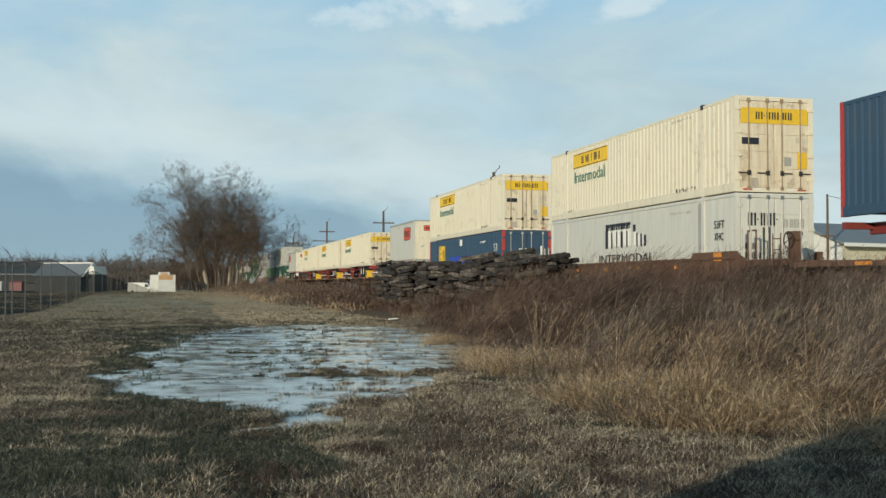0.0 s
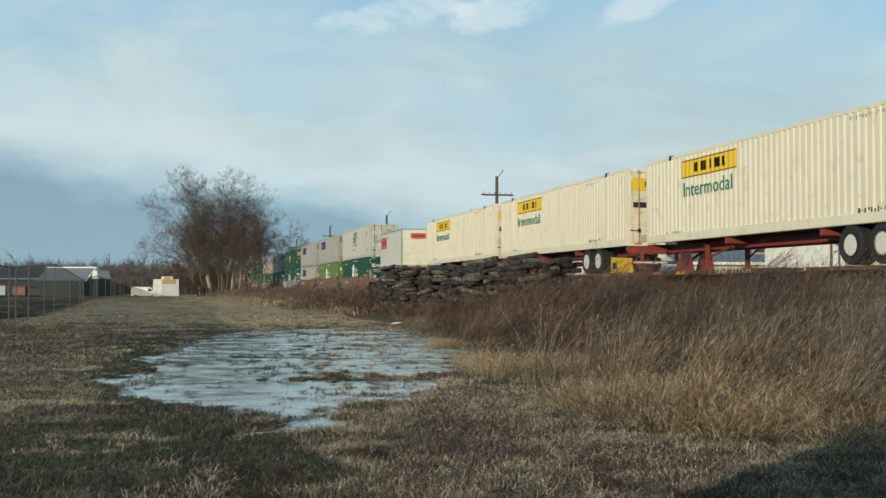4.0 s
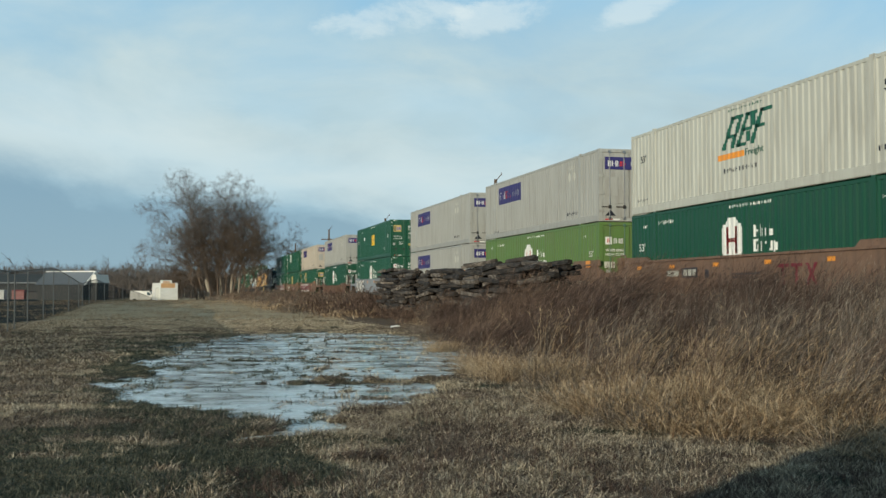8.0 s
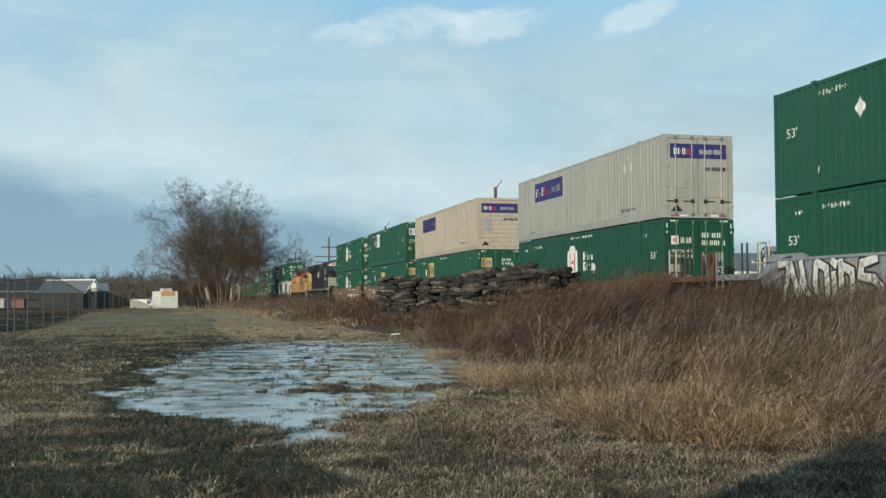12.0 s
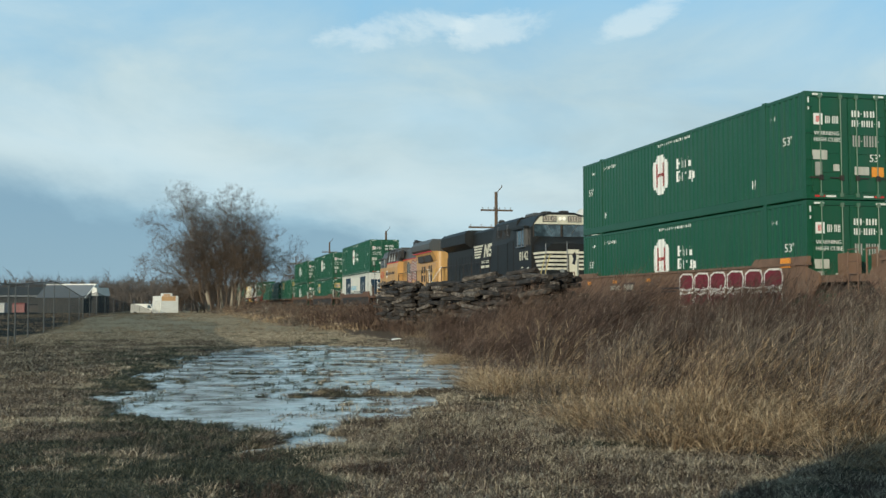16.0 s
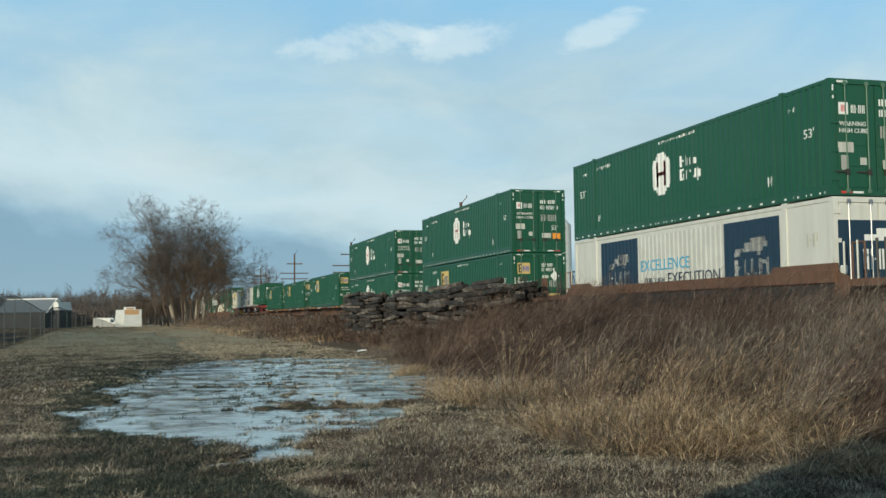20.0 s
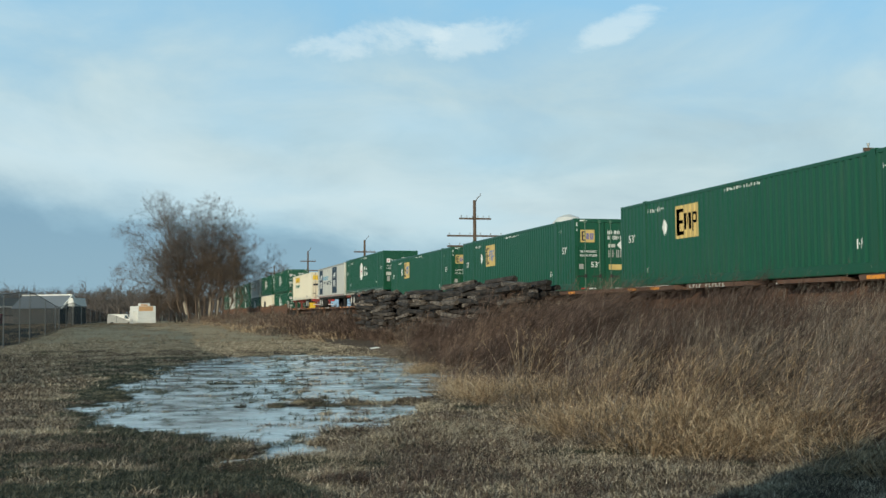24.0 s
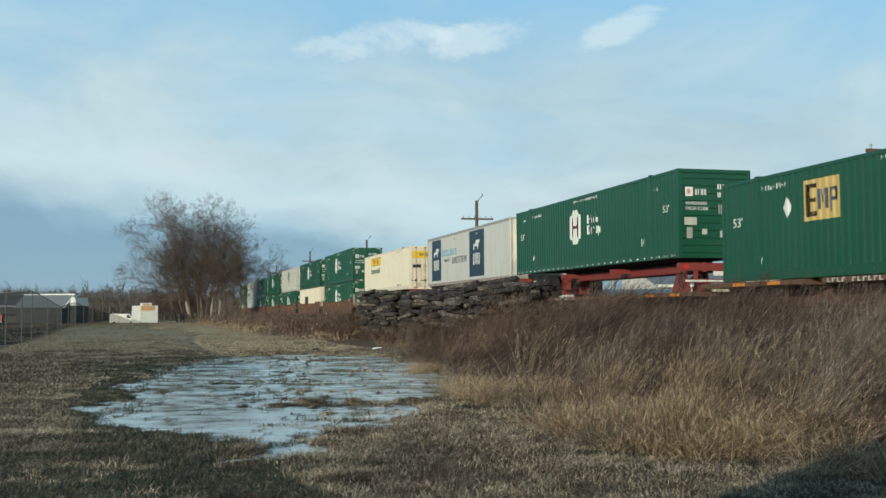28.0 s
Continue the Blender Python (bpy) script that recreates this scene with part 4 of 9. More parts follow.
        p("stain", lambda: plate(-0.8, -0.62, 1.05, 1.95), "silver", "f_ab_e", "sooty run")
    elif style == "black_mark":
        p("sign_mark", lambda: front_bars(-0.9, 1.9, 1.05, 0.38, 5), "logo_dark", "f_pr_a", "black block lettering shape")
        p("sign_mark", lambda: front_bars(0.25, 1.85, 0.75, 0.26, 6), "silver", "f_pr_b")
        p("small_print", lambda: front_bars(0.4, 1.62, 0.55, 0.1, 6), "logo_dark", "f_pr_c")
        p("small_print", lambda: front_bars(-1.0, 1.2, 0.42, 0.18, 4), "logo_dark", "f_pr_d")
        p("small_print", lambda: front_bars(-1.0, 0.92, 0.55, 0.18, 6), "logo_dark", "f_pr_e")
    elif style == "navy_panels":
        p("sign_panel", lambda: plate(-1.18, 1.18, 0.3, 2.3), "navy", "f_kl_a", "dark navy sign panel")
        p("sign_mark", lambda: Shape().box(0.006, 0.012, -0.45, 0.35, 1.8, 1.95).box(0.006, 0.012, -0.1, 0.5, 1.95, 2.1), "logo_white", "f_kl_b")
        p("sign_mark", lambda: front_bars(-0.5, 1.1, 1.1, 0.5, 5, 0.006), "logo_white", "f_kl_c")
        p("notice", lambda: plate(-1.15, -0.95, 1.0, 1.2, 0.006), "logo_white", "f_kl_d")
    elif style == "blue_band":
        text("53", 0.42, "logo_white", -0.45, 1.55)
        p("notice", lambda: plate(-0.45, 0.05, 0.95, 1.35), "logo_white", "f_bb_a")
        p("small_print", lambda: plate(0.72, 0.82, 1.0, 2.1), "logo_white", "f_bb_b")


WORDS = {"white": "cream-white", "grey_white": "pale grey-white", "pale": "weathered pale grey", "silver": "silver-grey", "beige": "beige", "green": "dark green",
         "green_dark": "deep green", "lime": "lime green", "blue": "dull blue"}
SIGNS = {"yellow_panel": "yellow sign panels", "hexagon": "a white hexagon sign", "hexagon_low": "a white hexagon sign", "square": "a yellow square sign", "square_white": "a white square sign",
         "square_mid": "a yellow square sign",
         "square_tall": "a faded yellow square sign", "dark_panel": "dark purple sign panels", "slanted": "a slanted green mark", "black_mark": "black block marks",
         "navy_panels": "navy sign panels", "plain_white": "a dark sign", "blue_band": "red corner posts", "": "no signs"}


def container(hue, style, end="door", trim=None, front_style=None, dots=False):
    box = thing("shipping_container", f"{WORDS[hue]} ribbed steel shipping container with {SIGNS[style]}", "shipping container", "containers of the train")
    trim = trim or hue
    part("side_panel", lambda: wall_mesh(-1, style in ("black_mark", "navy_panels")), hue, box, key="near_wall" + ("f" if style in ("black_mark", "navy_panels") else ""))
    part("side_panel", lambda: wall_mesh(1), hue, box, key="far_wall")
    part("roof", roof_mesh, hue, box, key="roof")
    part("floor", lambda: Shape().box(-LONG + 0.1, -0.1, -HALF + 0.08, HALF - 0.08, 0.10, 0.17), "dark_steel", box, key="floor")
    for sg in (-1, 1):
        a, b = sorted((sg * (HALF - 0.09), sg * HALF))
        part("top_rail", lambda: Shape().box(-LONG + 0.1, -0.1, a, b, HIGH - 0.115, HIGH, 0.02), hue, box, key=f"top_rail{sg}")
        a4, b4 = sorted((sg * (HALF - 0.09), sg * (HALF + 0.010)))
        part("bottom_rail", lambda: Shape().box(-LONG + 0.1, -0.1, a4, b4, 0.0, 0.27, 0.02), hue, box, key=f"bottom_rail{sg}")
        for x in (-0.14, -LONG + 0.0):
            a2, b2 = sorted((sg * (HALF - 0.15), sg * (HALF + 0.002)))
            part("corner_post", lambda: Shape().box(x, x + 0.14, a2, b2, 0.0, HIGH + 0.002, 0.0), trim, box, key=f"corner{sg}{x:.1f}")
        for x in (-2.05, -LONG + 1.93):
            a3, b3 = sorted((sg * (HALF - 0.06), sg * (HALF + 0.012)))
            lp = part("lifting_post", lambda: Shape().box(x - 0.09, x + 0.09, a3, b3, 0.0, HIGH - 0.01), hue, box, key=f"lift{sg}{x:.1f}")
            part("corner_casting", lambda: Shape().box(x - 0.09, x + 0.09, sg * (HALF + 0.014), sg * (HALF - 0.16), HIGH - 0.13, HIGH + 0.03), "dark_steel" if hue == "white" else hue, lp, key=f"cast{sg}{x:.1f}")
    part("end_wall", lambda: Shape().box(-LONG + 0.01, -LONG + 0.06, -HALF + 0.14, HALF - 0.14, 0.08, HIGH - 0.08), hue, box, key="rear_wall")
    if end == "door":
        part("door_header", lambda: Shape().box(-0.13, 0.0, -HALF + 0.15, HALF - 0.15, HIGH - 0.13, HIGH, 0.015), hue, box, key="header")
        part("door_sill", lambda: Shape().box(-0.13, 0.0, -HALF + 0.15, HALF - 0.15, 0.0, 0.13, 0.015), hue, box, key="sill")
        for sg in (-1, 1):
            a, b = sorted((sg * 0.012, sg * (HALF - 0.16)))
            def leaf():
                sh = Shape().box(-0.075, -0.03, a, b, 0.14, HIGH - 0.14)
                for k in range(5):
                    sh.box(-0.03, -0.012, a + 0.04, b - 0.04, 0.2 + 0.51 * k, 0.2 + 0.51 * k + 0.42, 0.012)
                return sh
            dr = part("door", leaf, "white_door" if hue == "white" else hue, box, key=f"leaf{sg}")
            for y in (0.24, 0.86):
                part("lock_rod", lambda: Shape().rod((0.012, sg * y, 0.08), (0.012, sg * y, HIGH - 0.08), 0.017, n=6)
                     .box(-0.012, 0.03, sg * y - 0.05, sg * y + 0.05, HIGH - 0.17, HIGH - 0.06).box(-0.012, 0.03, sg * y - 0.05, sg * y + 0.05, 0.06, 0.16), "tan_rod" if hue == "white" else ("steel" if hue in ("pale", "silver", "beige", "grey_white") else ("rod_green" if hue in ("green", "green_dark", "lime") else "pale")), dr, key=f"rod{sg}{y}")
                part("handle", lambda: Shape().box(0.0, 0.03, sg * y - 0.02, sg * y + sg * 0.34, 0.55, 0.585).box(0.0, 0.045, sg * y - 0.05, sg * y + 0.05, 0.50, 0.64), "dark_steel", dr, key=f"handle{sg}{y}")
            for z in (0.4, 1.1, 1.8, 2.5):
                part("hinge", lambda: Shape().box(-0.02, 0.025, sg * (HALF - 0.2), sg * (HALF + 0.012), z - 0.05, z + 0.05), hue, dr, key=f"hinge{sg}{z}")
        for y, mt in ((-1.05, "logo_red"), (0.75, "logo_red"), (-0.72, "logo_white"), (0.42, "logo_white")):
            part("reflector", lambda: Shape().box(0.0, 0.006, 0, 0.3, 0.05, 0.10), mt, box, m=pose(0, y, 0), key="refl_low")
    else:
        def wall():
            return Shape().box(-0.09, -0.06, -HALF + 0.14, HALF - 0.14, 0.02, HIGH - 0.02)
        fw = part("front_wall", wall, hue, box, key="front_wall")
        for k in range(11):
            part("wall_rib", lambda: Shape().box(-0.06, -0.015, -HALF + 0.15, HALF - 0.15, 0.0, 0.15, 0.01), hue, fw, m=pose(0, 0, 0.17 + 0.24 * k), key="wall_rib")
        part("end_rail", lambda: Shape().box(-0.13, 0.0, -HALF + 0.14, HALF - 0.14, HIGH - 0.12, HIGH, 0.015), hue, box, key="end_rail_top")
        part("end_rail", lambda: Shape().box(-0.13, 0.0, -HALF + 0.14, HALF - 0.14, 0.0, 0.14, 0.015), hue, box, key="end_rail_low")
    if dots:
        part("reflector_strip", lambda: stamp_poly([(0.06, 0.11, -15.9 + 0.55 * i, -15.65 + 0.55 * i) for i in range(29)]), "logo_white", box, "dashed white reflector strip", m=pose(0, -0.014, 0), key="dots")
    if hue.startswith("green") and end == "door":
        for y in (-1.08, 0.78):
            part("reflector", lambda: Shape().box(0.004, 0.01, 0, 0.30, HIGH - 0.10, HIGH - 0.05), "logo_white", box, m=pose(0, y, 0), key="refl_top")
        for y in (-1.22, 1.18):
            part("reflector", lambda: Shape().box(0.004, 0.01, 0, 0.04, HIGH - 0.5, HIGH - 0.16), "logo_white", box, m=pose(0, y, 0), key="refl_up")
    brand_side(box, style)
    brand_front(box, style if front_style is None else front_style)
    return box

# ---------------- wagons ----------------
def rim_ring(r):
    """A hand wheel: a round rim with four spokes."""
    ring = [(r * math.cos(2 * math.pi * i / 14), 0, r * math.sin(2 * math.pi * i / 14)) for i in range(15)]
    sh = Shape().path(ring, 0.018)
    for a in (0.4, 1.97, 3.54, 5.11):
        sh.rod((0, 0, 0), (r * math.cos(a), 0, r * math.sin(a)), 0.012, n=4)
    return sh


def bogie_mesh():
    sh = Shape()
    for sg in (-1, 1):
        y0, y1 = sg * 0.95, sg * 1.12
        sh.side([(-1.15, 0.36), (-0.95, 0.36), (-0.55, 0.28), (0.55, 0.28), (0.95, 0.36), (1.15, 0.36), (1.15, 0.56), (0.8, 0.60), (0.5, 0.78), (-0.5, 0.78), (-0.8, 0.60), (-1.15, 0.56)], min(y0, y1), max(y0, y1))
        for x in (-0.12, 0.0, 0.12):
            sh.rod((x, sg * 1.05, 0.34), (x, sg * 1.05, 0.72), 0.05, n=6)
        for x in (-0.9, 0.9):
            sh.rod((x, sg * 1.10, 0.46), (x, sg * 1.22, 0.46), 0.11, n=8)
    return sh.box(-0.2, 0.2, -1.1, 1.1, 0.5, 0.82, 0.03)


def bogie(parent, x):
    b = part("bogie", bogie_mesh, "dark_steel", parent, m=pose(x, 0, 0), key="bogie")
    for wx in (-0.9, 0.9):
        for sg in (-1, 1):
            part("wheel", lambda: Shape().wheel(0, -0.07, 0.07, 0.0, 0.45, 20, ((0, 0.25), (0, 0.30), (0.25, 0.75), (0, 0.80), (0, 1.0), (0.8, 1.0), (0.8, 1.06), (1, 1.06), (1, 0.3))), "rust", b, m=pose(wx, sg * 0.76, 0.46), key="rail_wheel")
    return b


def ladder(parent, x, y, z0, z1, mat, w=0.4):
    def sh():
        s = Shape()
        for k in (-1, 1):
            s.rod((k * w / 2, 0, z0), (k * w / 2, 0, z1), 0.018, n=5)
        for i in range(int((z1 - z0) / 0.3) + 1):
            s.rod((-w / 2, 0, z0 + 0.1 + 0.3 * i), (w / 2, 0, z0 + 0.1 + 0.3 * i), 0.014, n=5)
        return s
    return part("ladder", sh, mat, parent, m=pose(x, y, 0), key=f"ladder{z0}{z1}{w}")


def well_wagon(mat, front_gap, back_gap, top=1.52, deep=0.42, marks="amber", graffiti=""):
    """Articulated well wagon that carries stacked containers; gaps: metres of wagon beyond the containers."""
    w = thing("well_wagon", {"brown": "orange-brown steel well wagon carrying stacked containers", "rust": "rusty red-brown well wagon carrying stacked containers",
                             "car_grey": "grey steel well wagon carrying stacked containers"}[mat], "railway wagon", "wagons of the train")
    x0, x1 = -LONG - 0.12, 0.12
    key = f"{mat}{top}{deep}"
    for sg in (-1, 1):
        def sill():
            s = Shape()
            ya, yb = sorted((sg * 1.36, sg * 1.44))
            cut = 0.0 if mat == "rust" else 0.35
            if not marks and top > 1.35:
                yc, yd = sorted((sg * 1.33, sg * 1.50))
                return s.box(x0 - 0.1, x1 + 0.1, yc, yd, top - 0.28, top + 0.035, 0.02)
            s.side([(x0, top), (x0, deep + cut), (x0 + 1.2, deep - 0.001), (x1 - 1.2, deep - 0.001), (x1, deep + cut), (x1, top)], ya, yb)
            yc, yd = sorted((sg * 1.33, sg * 1.50))
            s.box(x0 - 0.1, x1 + 0.1, yc, yd, top - 0.035, top + 0.035)
            s.box(x0 + 1.2, x1 - 1.2, yc, yd, deep - 0.03, deep + 0.04)
            return s
        part("side_sill", sill, mat, w, key=f"sill{sg}{key}{bool(marks)}")
        if not marks and top > 1.35:
            yc, yd = sorted((sg * 1.36, sg * 1.42))
            part("well_side", lambda: Shape().box(x0, x1, yc, yd, deep, top - 0.28), "dark_steel", w, key=f"wside{sg}{key}")
            part("brake_pipe", lambda: Shape().rod((x0 + 0.5, sg * 1.46, top - 0.55), (x1 - 1.5, sg * 1.46, top - 0.52), 0.03), "dark_steel", w, key=f"bpipe{sg}{key}")
        ya, yb = sorted((sg * 1.35, sg * 1.46))
        part("raised_sill", lambda: Shape().side([(-2.6, top + 0.03), (-2.4, top + 0.20), (x1 + 0.1, top + 0.20), (x1 + 0.1, top + 0.03)], ya, yb), mat, w, key=f"raise{sg}{key}")
        part("raised_sill", lambda: Shape().side([(x0, top + 0.03), (x0, top + 0.16), (x0 + 1.6, top + 0.16), (x0 + 1.9, top + 0.03)], ya, yb), mat, w, key=f"raise_b{sg}{key}")
    if deep < 0.6 and mat == "rust" and (marks or top < 1.35):
        for i in range(13):
            x = x0 + 1.25 + i * (LONG - 2.3) / 12
            part("stiffener", lambda: Shape().box(-0.035, 0.035, -1.49, -1.435, deep, top - 0.03), mat, w, m=pose(x, 0, 0), key=f"rib{key}")
    for a, b in ((x0, x0 + 1.6), (-9.2, -6.9), (x1 - 1.6, x1)):
        part("well_floor", lambda: Shape().box(a, b, -1.36, 1.36, 0.28, 0.34), mat, w, key=f"wfloor{a:.1f}")
    for sg, gap, xe in ((1, front_gap, x1), (-1, back_gap, x0)):
        e = xe + sg * gap
        lo_x, hi_x = min(xe, e), max(xe, e)

        def centre_sill():
            pts = [(xe, 0.45), (xe, 1.24), (e, 1.06), (e, 0.85), (xe + sg * 0.6, 0.75)]
            return Shape().side(pts if sg > 0 else pts[::-1], -0.46, 0.46)
        part("centre_sill", centre_sill, "dark_steel", w, key=f"csill{sg}{gap:.2f}")
        part("end_platform", lambda: Shape().box(lo_x, hi_x, -1.32, 1.32, 1.10, 1.17).box(lo_x, hi_x, -1.34, -1.26, 1.02, 1.20).box(lo_x, hi_x, 1.26, 1.34, 1.02, 1.20), mat, w, key=f"deck{sg}{gap:.2f}{key}")
        part("side_bracket", lambda: Shape().side([(xe, 0.5), (xe + sg * 0.55, 0.98), (xe + sg * 0.55, 1.26), (xe, 1.42)] if sg > 0 else [(xe, 1.42), (xe + sg * 0.55, 1.26), (xe + sg * 0.55, 0.98), (xe, 0.5)], -1.42, -1.36), mat, w, key=f"brk{sg}{key}")
        part("air_reservoir", lambda: Shape().rod((lo_x + 0.15, -0.85, 0.92), (lo_x + min(1.2, gap - 0.1), -0.85, 0.92), 0.17, n=10), "dark_steel", w, key=f"res{sg}{gap:.2f}")
        if gap < 2:
            for y in (-0.72, 0.28):
                part("valve_box", lambda: Shape().box(0, 0.34, 0, 0.46, 1.17, 1.78, 0.02), mat, w, m=pose(lo_x + 0.35, y, 0), key="vbox" + mat)
        if gap > 2:
            bogie(w, xe + sg * (gap - 1.55))
            part("coupler", lambda: Shape().box(min(xe + sg * gap, xe + sg * (gap + 0.42)), max(xe + sg * gap, xe + sg * (gap + 0.42)), -0.12, 0.12, 0.72, 0.96, 0.02), "dark_steel", w, key=f"coup{sg}{gap:.2f}")
            for k_, hue_ in ((0.25, "pale"), (0.75, "pale"), (1.45, "dark_steel"), (1.75, "dark_steel")):
                part("grab_post", lambda: Shape().rod((0, -1.3, 1.05), (0, -1.3, 2.1), 0.026 if hue_ == "pale" else 0.034, n=6), hue_, w, m=pose(xe + sg * k_, 0, 0), key=f"gpost{hue_}")
            part("hand_wheel", lambda: rim_ring(0.24), "dark_steel", w, m=pose(xe + sg * 1.6, -0.62, 1.75), key="brakewheel")
            part("handrail", lambda: Shape().path([(xe + sg * 0.5, -1.25, 1.2), (xe + sg * 0.5, -1.25, 2.05), (xe + sg * 0.95, -1.25, 2.05), (xe + sg * 0.95, -1.25, 1.2)], 0.025), mat, w, key=f"hr{sg}{gap:.2f}")
            part("brake_stand", lambda: Shape().box(xe + sg * 1.6 - 0.12, xe + sg * 1.6 + 0.12, -0.55, -0.3, 1.1, 1.85).box(xe + sg * 1.6 - 0.2, xe + sg * 1.6 + 0.2, -0.5, -0.35, 1.75, 2.0), mat, w, key=f"bs{sg}{gap:.2f}")
            ladder(w, xe + sg * (gap - 0.35), -1.38, 0.45, 1.9, mat)
        elif sg < 0:
            bogie(w, xe - gap)
            ladder(w, xe - gap + 0.3, -1.42, 0.5, 1.75, mat)
            part("handrail", lambda: Shape().path([(xe - gap + 0.75, -1.35, 1.15), (xe - gap + 0.75, -1.35, 1.8), (xe - gap + 1.15, -1.35, 1.8), (xe - gap + 1.15, -1.35, 1.15)], 0.025), mat, w, key=f"hr2{gap:.2f}")
    if marks:
        for i, x in enumerate((-0.8, -3.6, -6.6, -9.6, -12.6, -15.2)):
            big = i == 0
            part("reflector", lambda: Shape().box(-0.17 if not big else -0.25, 0.17 if not big else 0.25, -0.006, 0.0, -0.06 if not big else -0.1, 0.06 if not big else 0.16), "amber", w, "amber reflector plate", m=pose(x, -1.468 if big else -1.445, top - (0.22 if not big else -0.02)), key=f"refl{big}")
    if mat == "brown":
        part("number_panel", lambda: Shape().box(-11.9, -10.8, -1.448, -1.441, top - 0.60, top - 0.28), "logo_dark", w, "black number panel", key="nump" + key)
        part("number_print", lambda: Shape().box(-13.0, -12.1, -1.449, -1.443, top - 0.54, top - 0.36).box(-11.75, -11.5, -1.453, -1.447, top - 0.54, top - 0.34).box(-11.43, -11.2, -1.453, -1.447, top - 0.54, top - 0.34).box(-11.13, -10.9, -1.453, -1.447, top - 0.54, top - 0.34), "pale", w, key="numb" + key)
        part("number_print", lambda: Shape().box(-8.6, -7.0, -1.449, -1.443, top - 0.56, top - 0.50).box(-8.6, -7.4, -1.449, -1.443, top - 0.66, top - 0.60).box(-10.3, -10.05, -1.449, -1.443, top - 0.62, top - 0.36), "logo_dark", w, key="numc" + key)
        part("side_mark", lambda: Shape().box(-6.10, -5.55, -1.451, -1.443, top - 0.38, top - 0.29).box(-5.88, -5.77, -1.451, -1.443, top - 0.86, top - 0.38).box(-5.45, -4.9, -1.451, -1.443, top - 0.38, top - 0.29).box(-5.23, -5.12, -1.451, -1.443, top - 0.86, top - 0.38)
             .side([(-4.75, top - 0.86), (-4.62, top - 0.86), (-4.2, top - 0.29), (-4.33, top - 0.29)], -1.451, -1.443).side([(-4.33, top - 0.86), (-4.2, top - 0.86), (-4.62, top - 0.29), (-4.75, top - 0.29)], -1.455, -1.447), "maroon", w, "dark maroon block mark", key="ttm" + key)
    if graffiti == "blocks":
        def blob(i0, inset):
            s = Shape()
            b = inset
            for i in range(6):
                x = -7.2 + 1.05 * i
                pts = [(x + b, 0.92 + b), (x + 0.5, 0.88 + b), (x + 0.95 - b, 0.92 + b), (x + 1.0 - b, 1.25), (x + 0.9 - b, 1.44 - b), (x + 0.3, 1.46 - b), (x + 0.02 + b, 1.36 - b)]
                s.side(pts, -1.452 - 0.004 * i0, -1.446 - 0.004 * i0)
                pts = [(x + b - 0.05, 0.42 + b), (x + 0.45, 0.36 + b), (x + 1.0 - b, 0.40 + b), (x + 0.9 - b, 0.86 - b), (x + 0.35, 0.80 - b), (x + 0.1 + b, 0.86 - b)]
                s.side(pts, -1.452 - 0.004 * i0, -1.446 - 0.004 * i0)
            return s

        def drips():
            s, r = Shape(), random.Random(12)
            for i in range(44):
                x, z = -7.2 + 6.3 * r.random(), r.uniform(0.78, 0.96)
                s.side([(x, z - r.uniform(0.04, 0.18)), (x + 0.05, z - 0.02), (x + r.uniform(0.05, 0.2), z + r.uniform(0.02, 0.12)), (x, z + 0.05)], -1.466, -1.458)
            return s
        part("graffiti", lambda: blob(0, 0.0), "logo_white", w, "white-edged maroon sprayed letters", key="graf_a")
        part("graffiti", lambda: blob(1, 0.055), "maroon", w, key="graf_b")
        part("graffiti", drips, "logo_white", w, key="graf_drip")
    if graffiti == "scribble":
        def scrawl():
            s = Shape()
            r = random.Random(5)
            for c in (-13.5, -6.5):
                for i in range(60):
                    x, z = c + r.uniform(-1.9, 1.9), r.uniform(0.5, 1.36)
                    a, l = r.uniform(0, 3.1), r.uniform(0.12, 0.4)
                    dx, dz, wd = math.cos(a) * l, math.sin(a) * l * 0.6, 0.022
                    z2 = min(1.38, max(0.46, z + dz))
                    s.poly([(x, -1.449, z - wd), (x + dx, -1.449, z2 - wd), (x + dx, -1.449, z2 + wd), (x, -1.449, z + wd)])
            return s
        part("graffiti", scrawl, "logo_white", w, "white sprayed scribble", key="graf_c")
    if graffiti == "outline":
        # jagged letters drawn as thick strokes: a pale fill over a black edge
        strokes = [[(-15.7, 1.40), (-15.2, 1.46), (-15.3, 1.0), (-15.5, 0.5)], [(-15.15, 1.42), (-14.75, 0.5), (-14.6, 1.0)], [(-14.65, 1.42), (-14.45, 0.7), (-14.2, 0.5)],
                   [(-13.95, 1.4), (-14.0, 0.9), (-13.9, 0.5)], [(-13.9, 1.4), (-13.5, 1.25), (-13.45, 0.6)], [(-13.2, 1.1), (-13.15, 0.55)], [(-13.25, 1.42), (-13.1, 1.34)],
                   [(-12.9, 1.4), (-12.85, 0.5)], [(-12.9, 1.3), (-12.45, 1.15), (-12.4, 0.55)], [(-11.5, 1.42), (-12.05, 1.3), (-12.1, 1.0), (-11.6, 0.95), (-11.35, 0.75), (-11.5, 0.5), (-12.1, 0.45)]]

        def tag(k, wd):
            s = Shape()
            for line in strokes:
                for (xa, za), (xb, zb) in zip(line, line[1:]):
                    dx, dz = xb - xa, zb - za
                    l = math.hypot(dx, dz)
                    ox, oz = -dz / l * wd, dx / l * wd
                    ex, ez = dx / l * wd * 0.6, dz / l * wd * 0.6
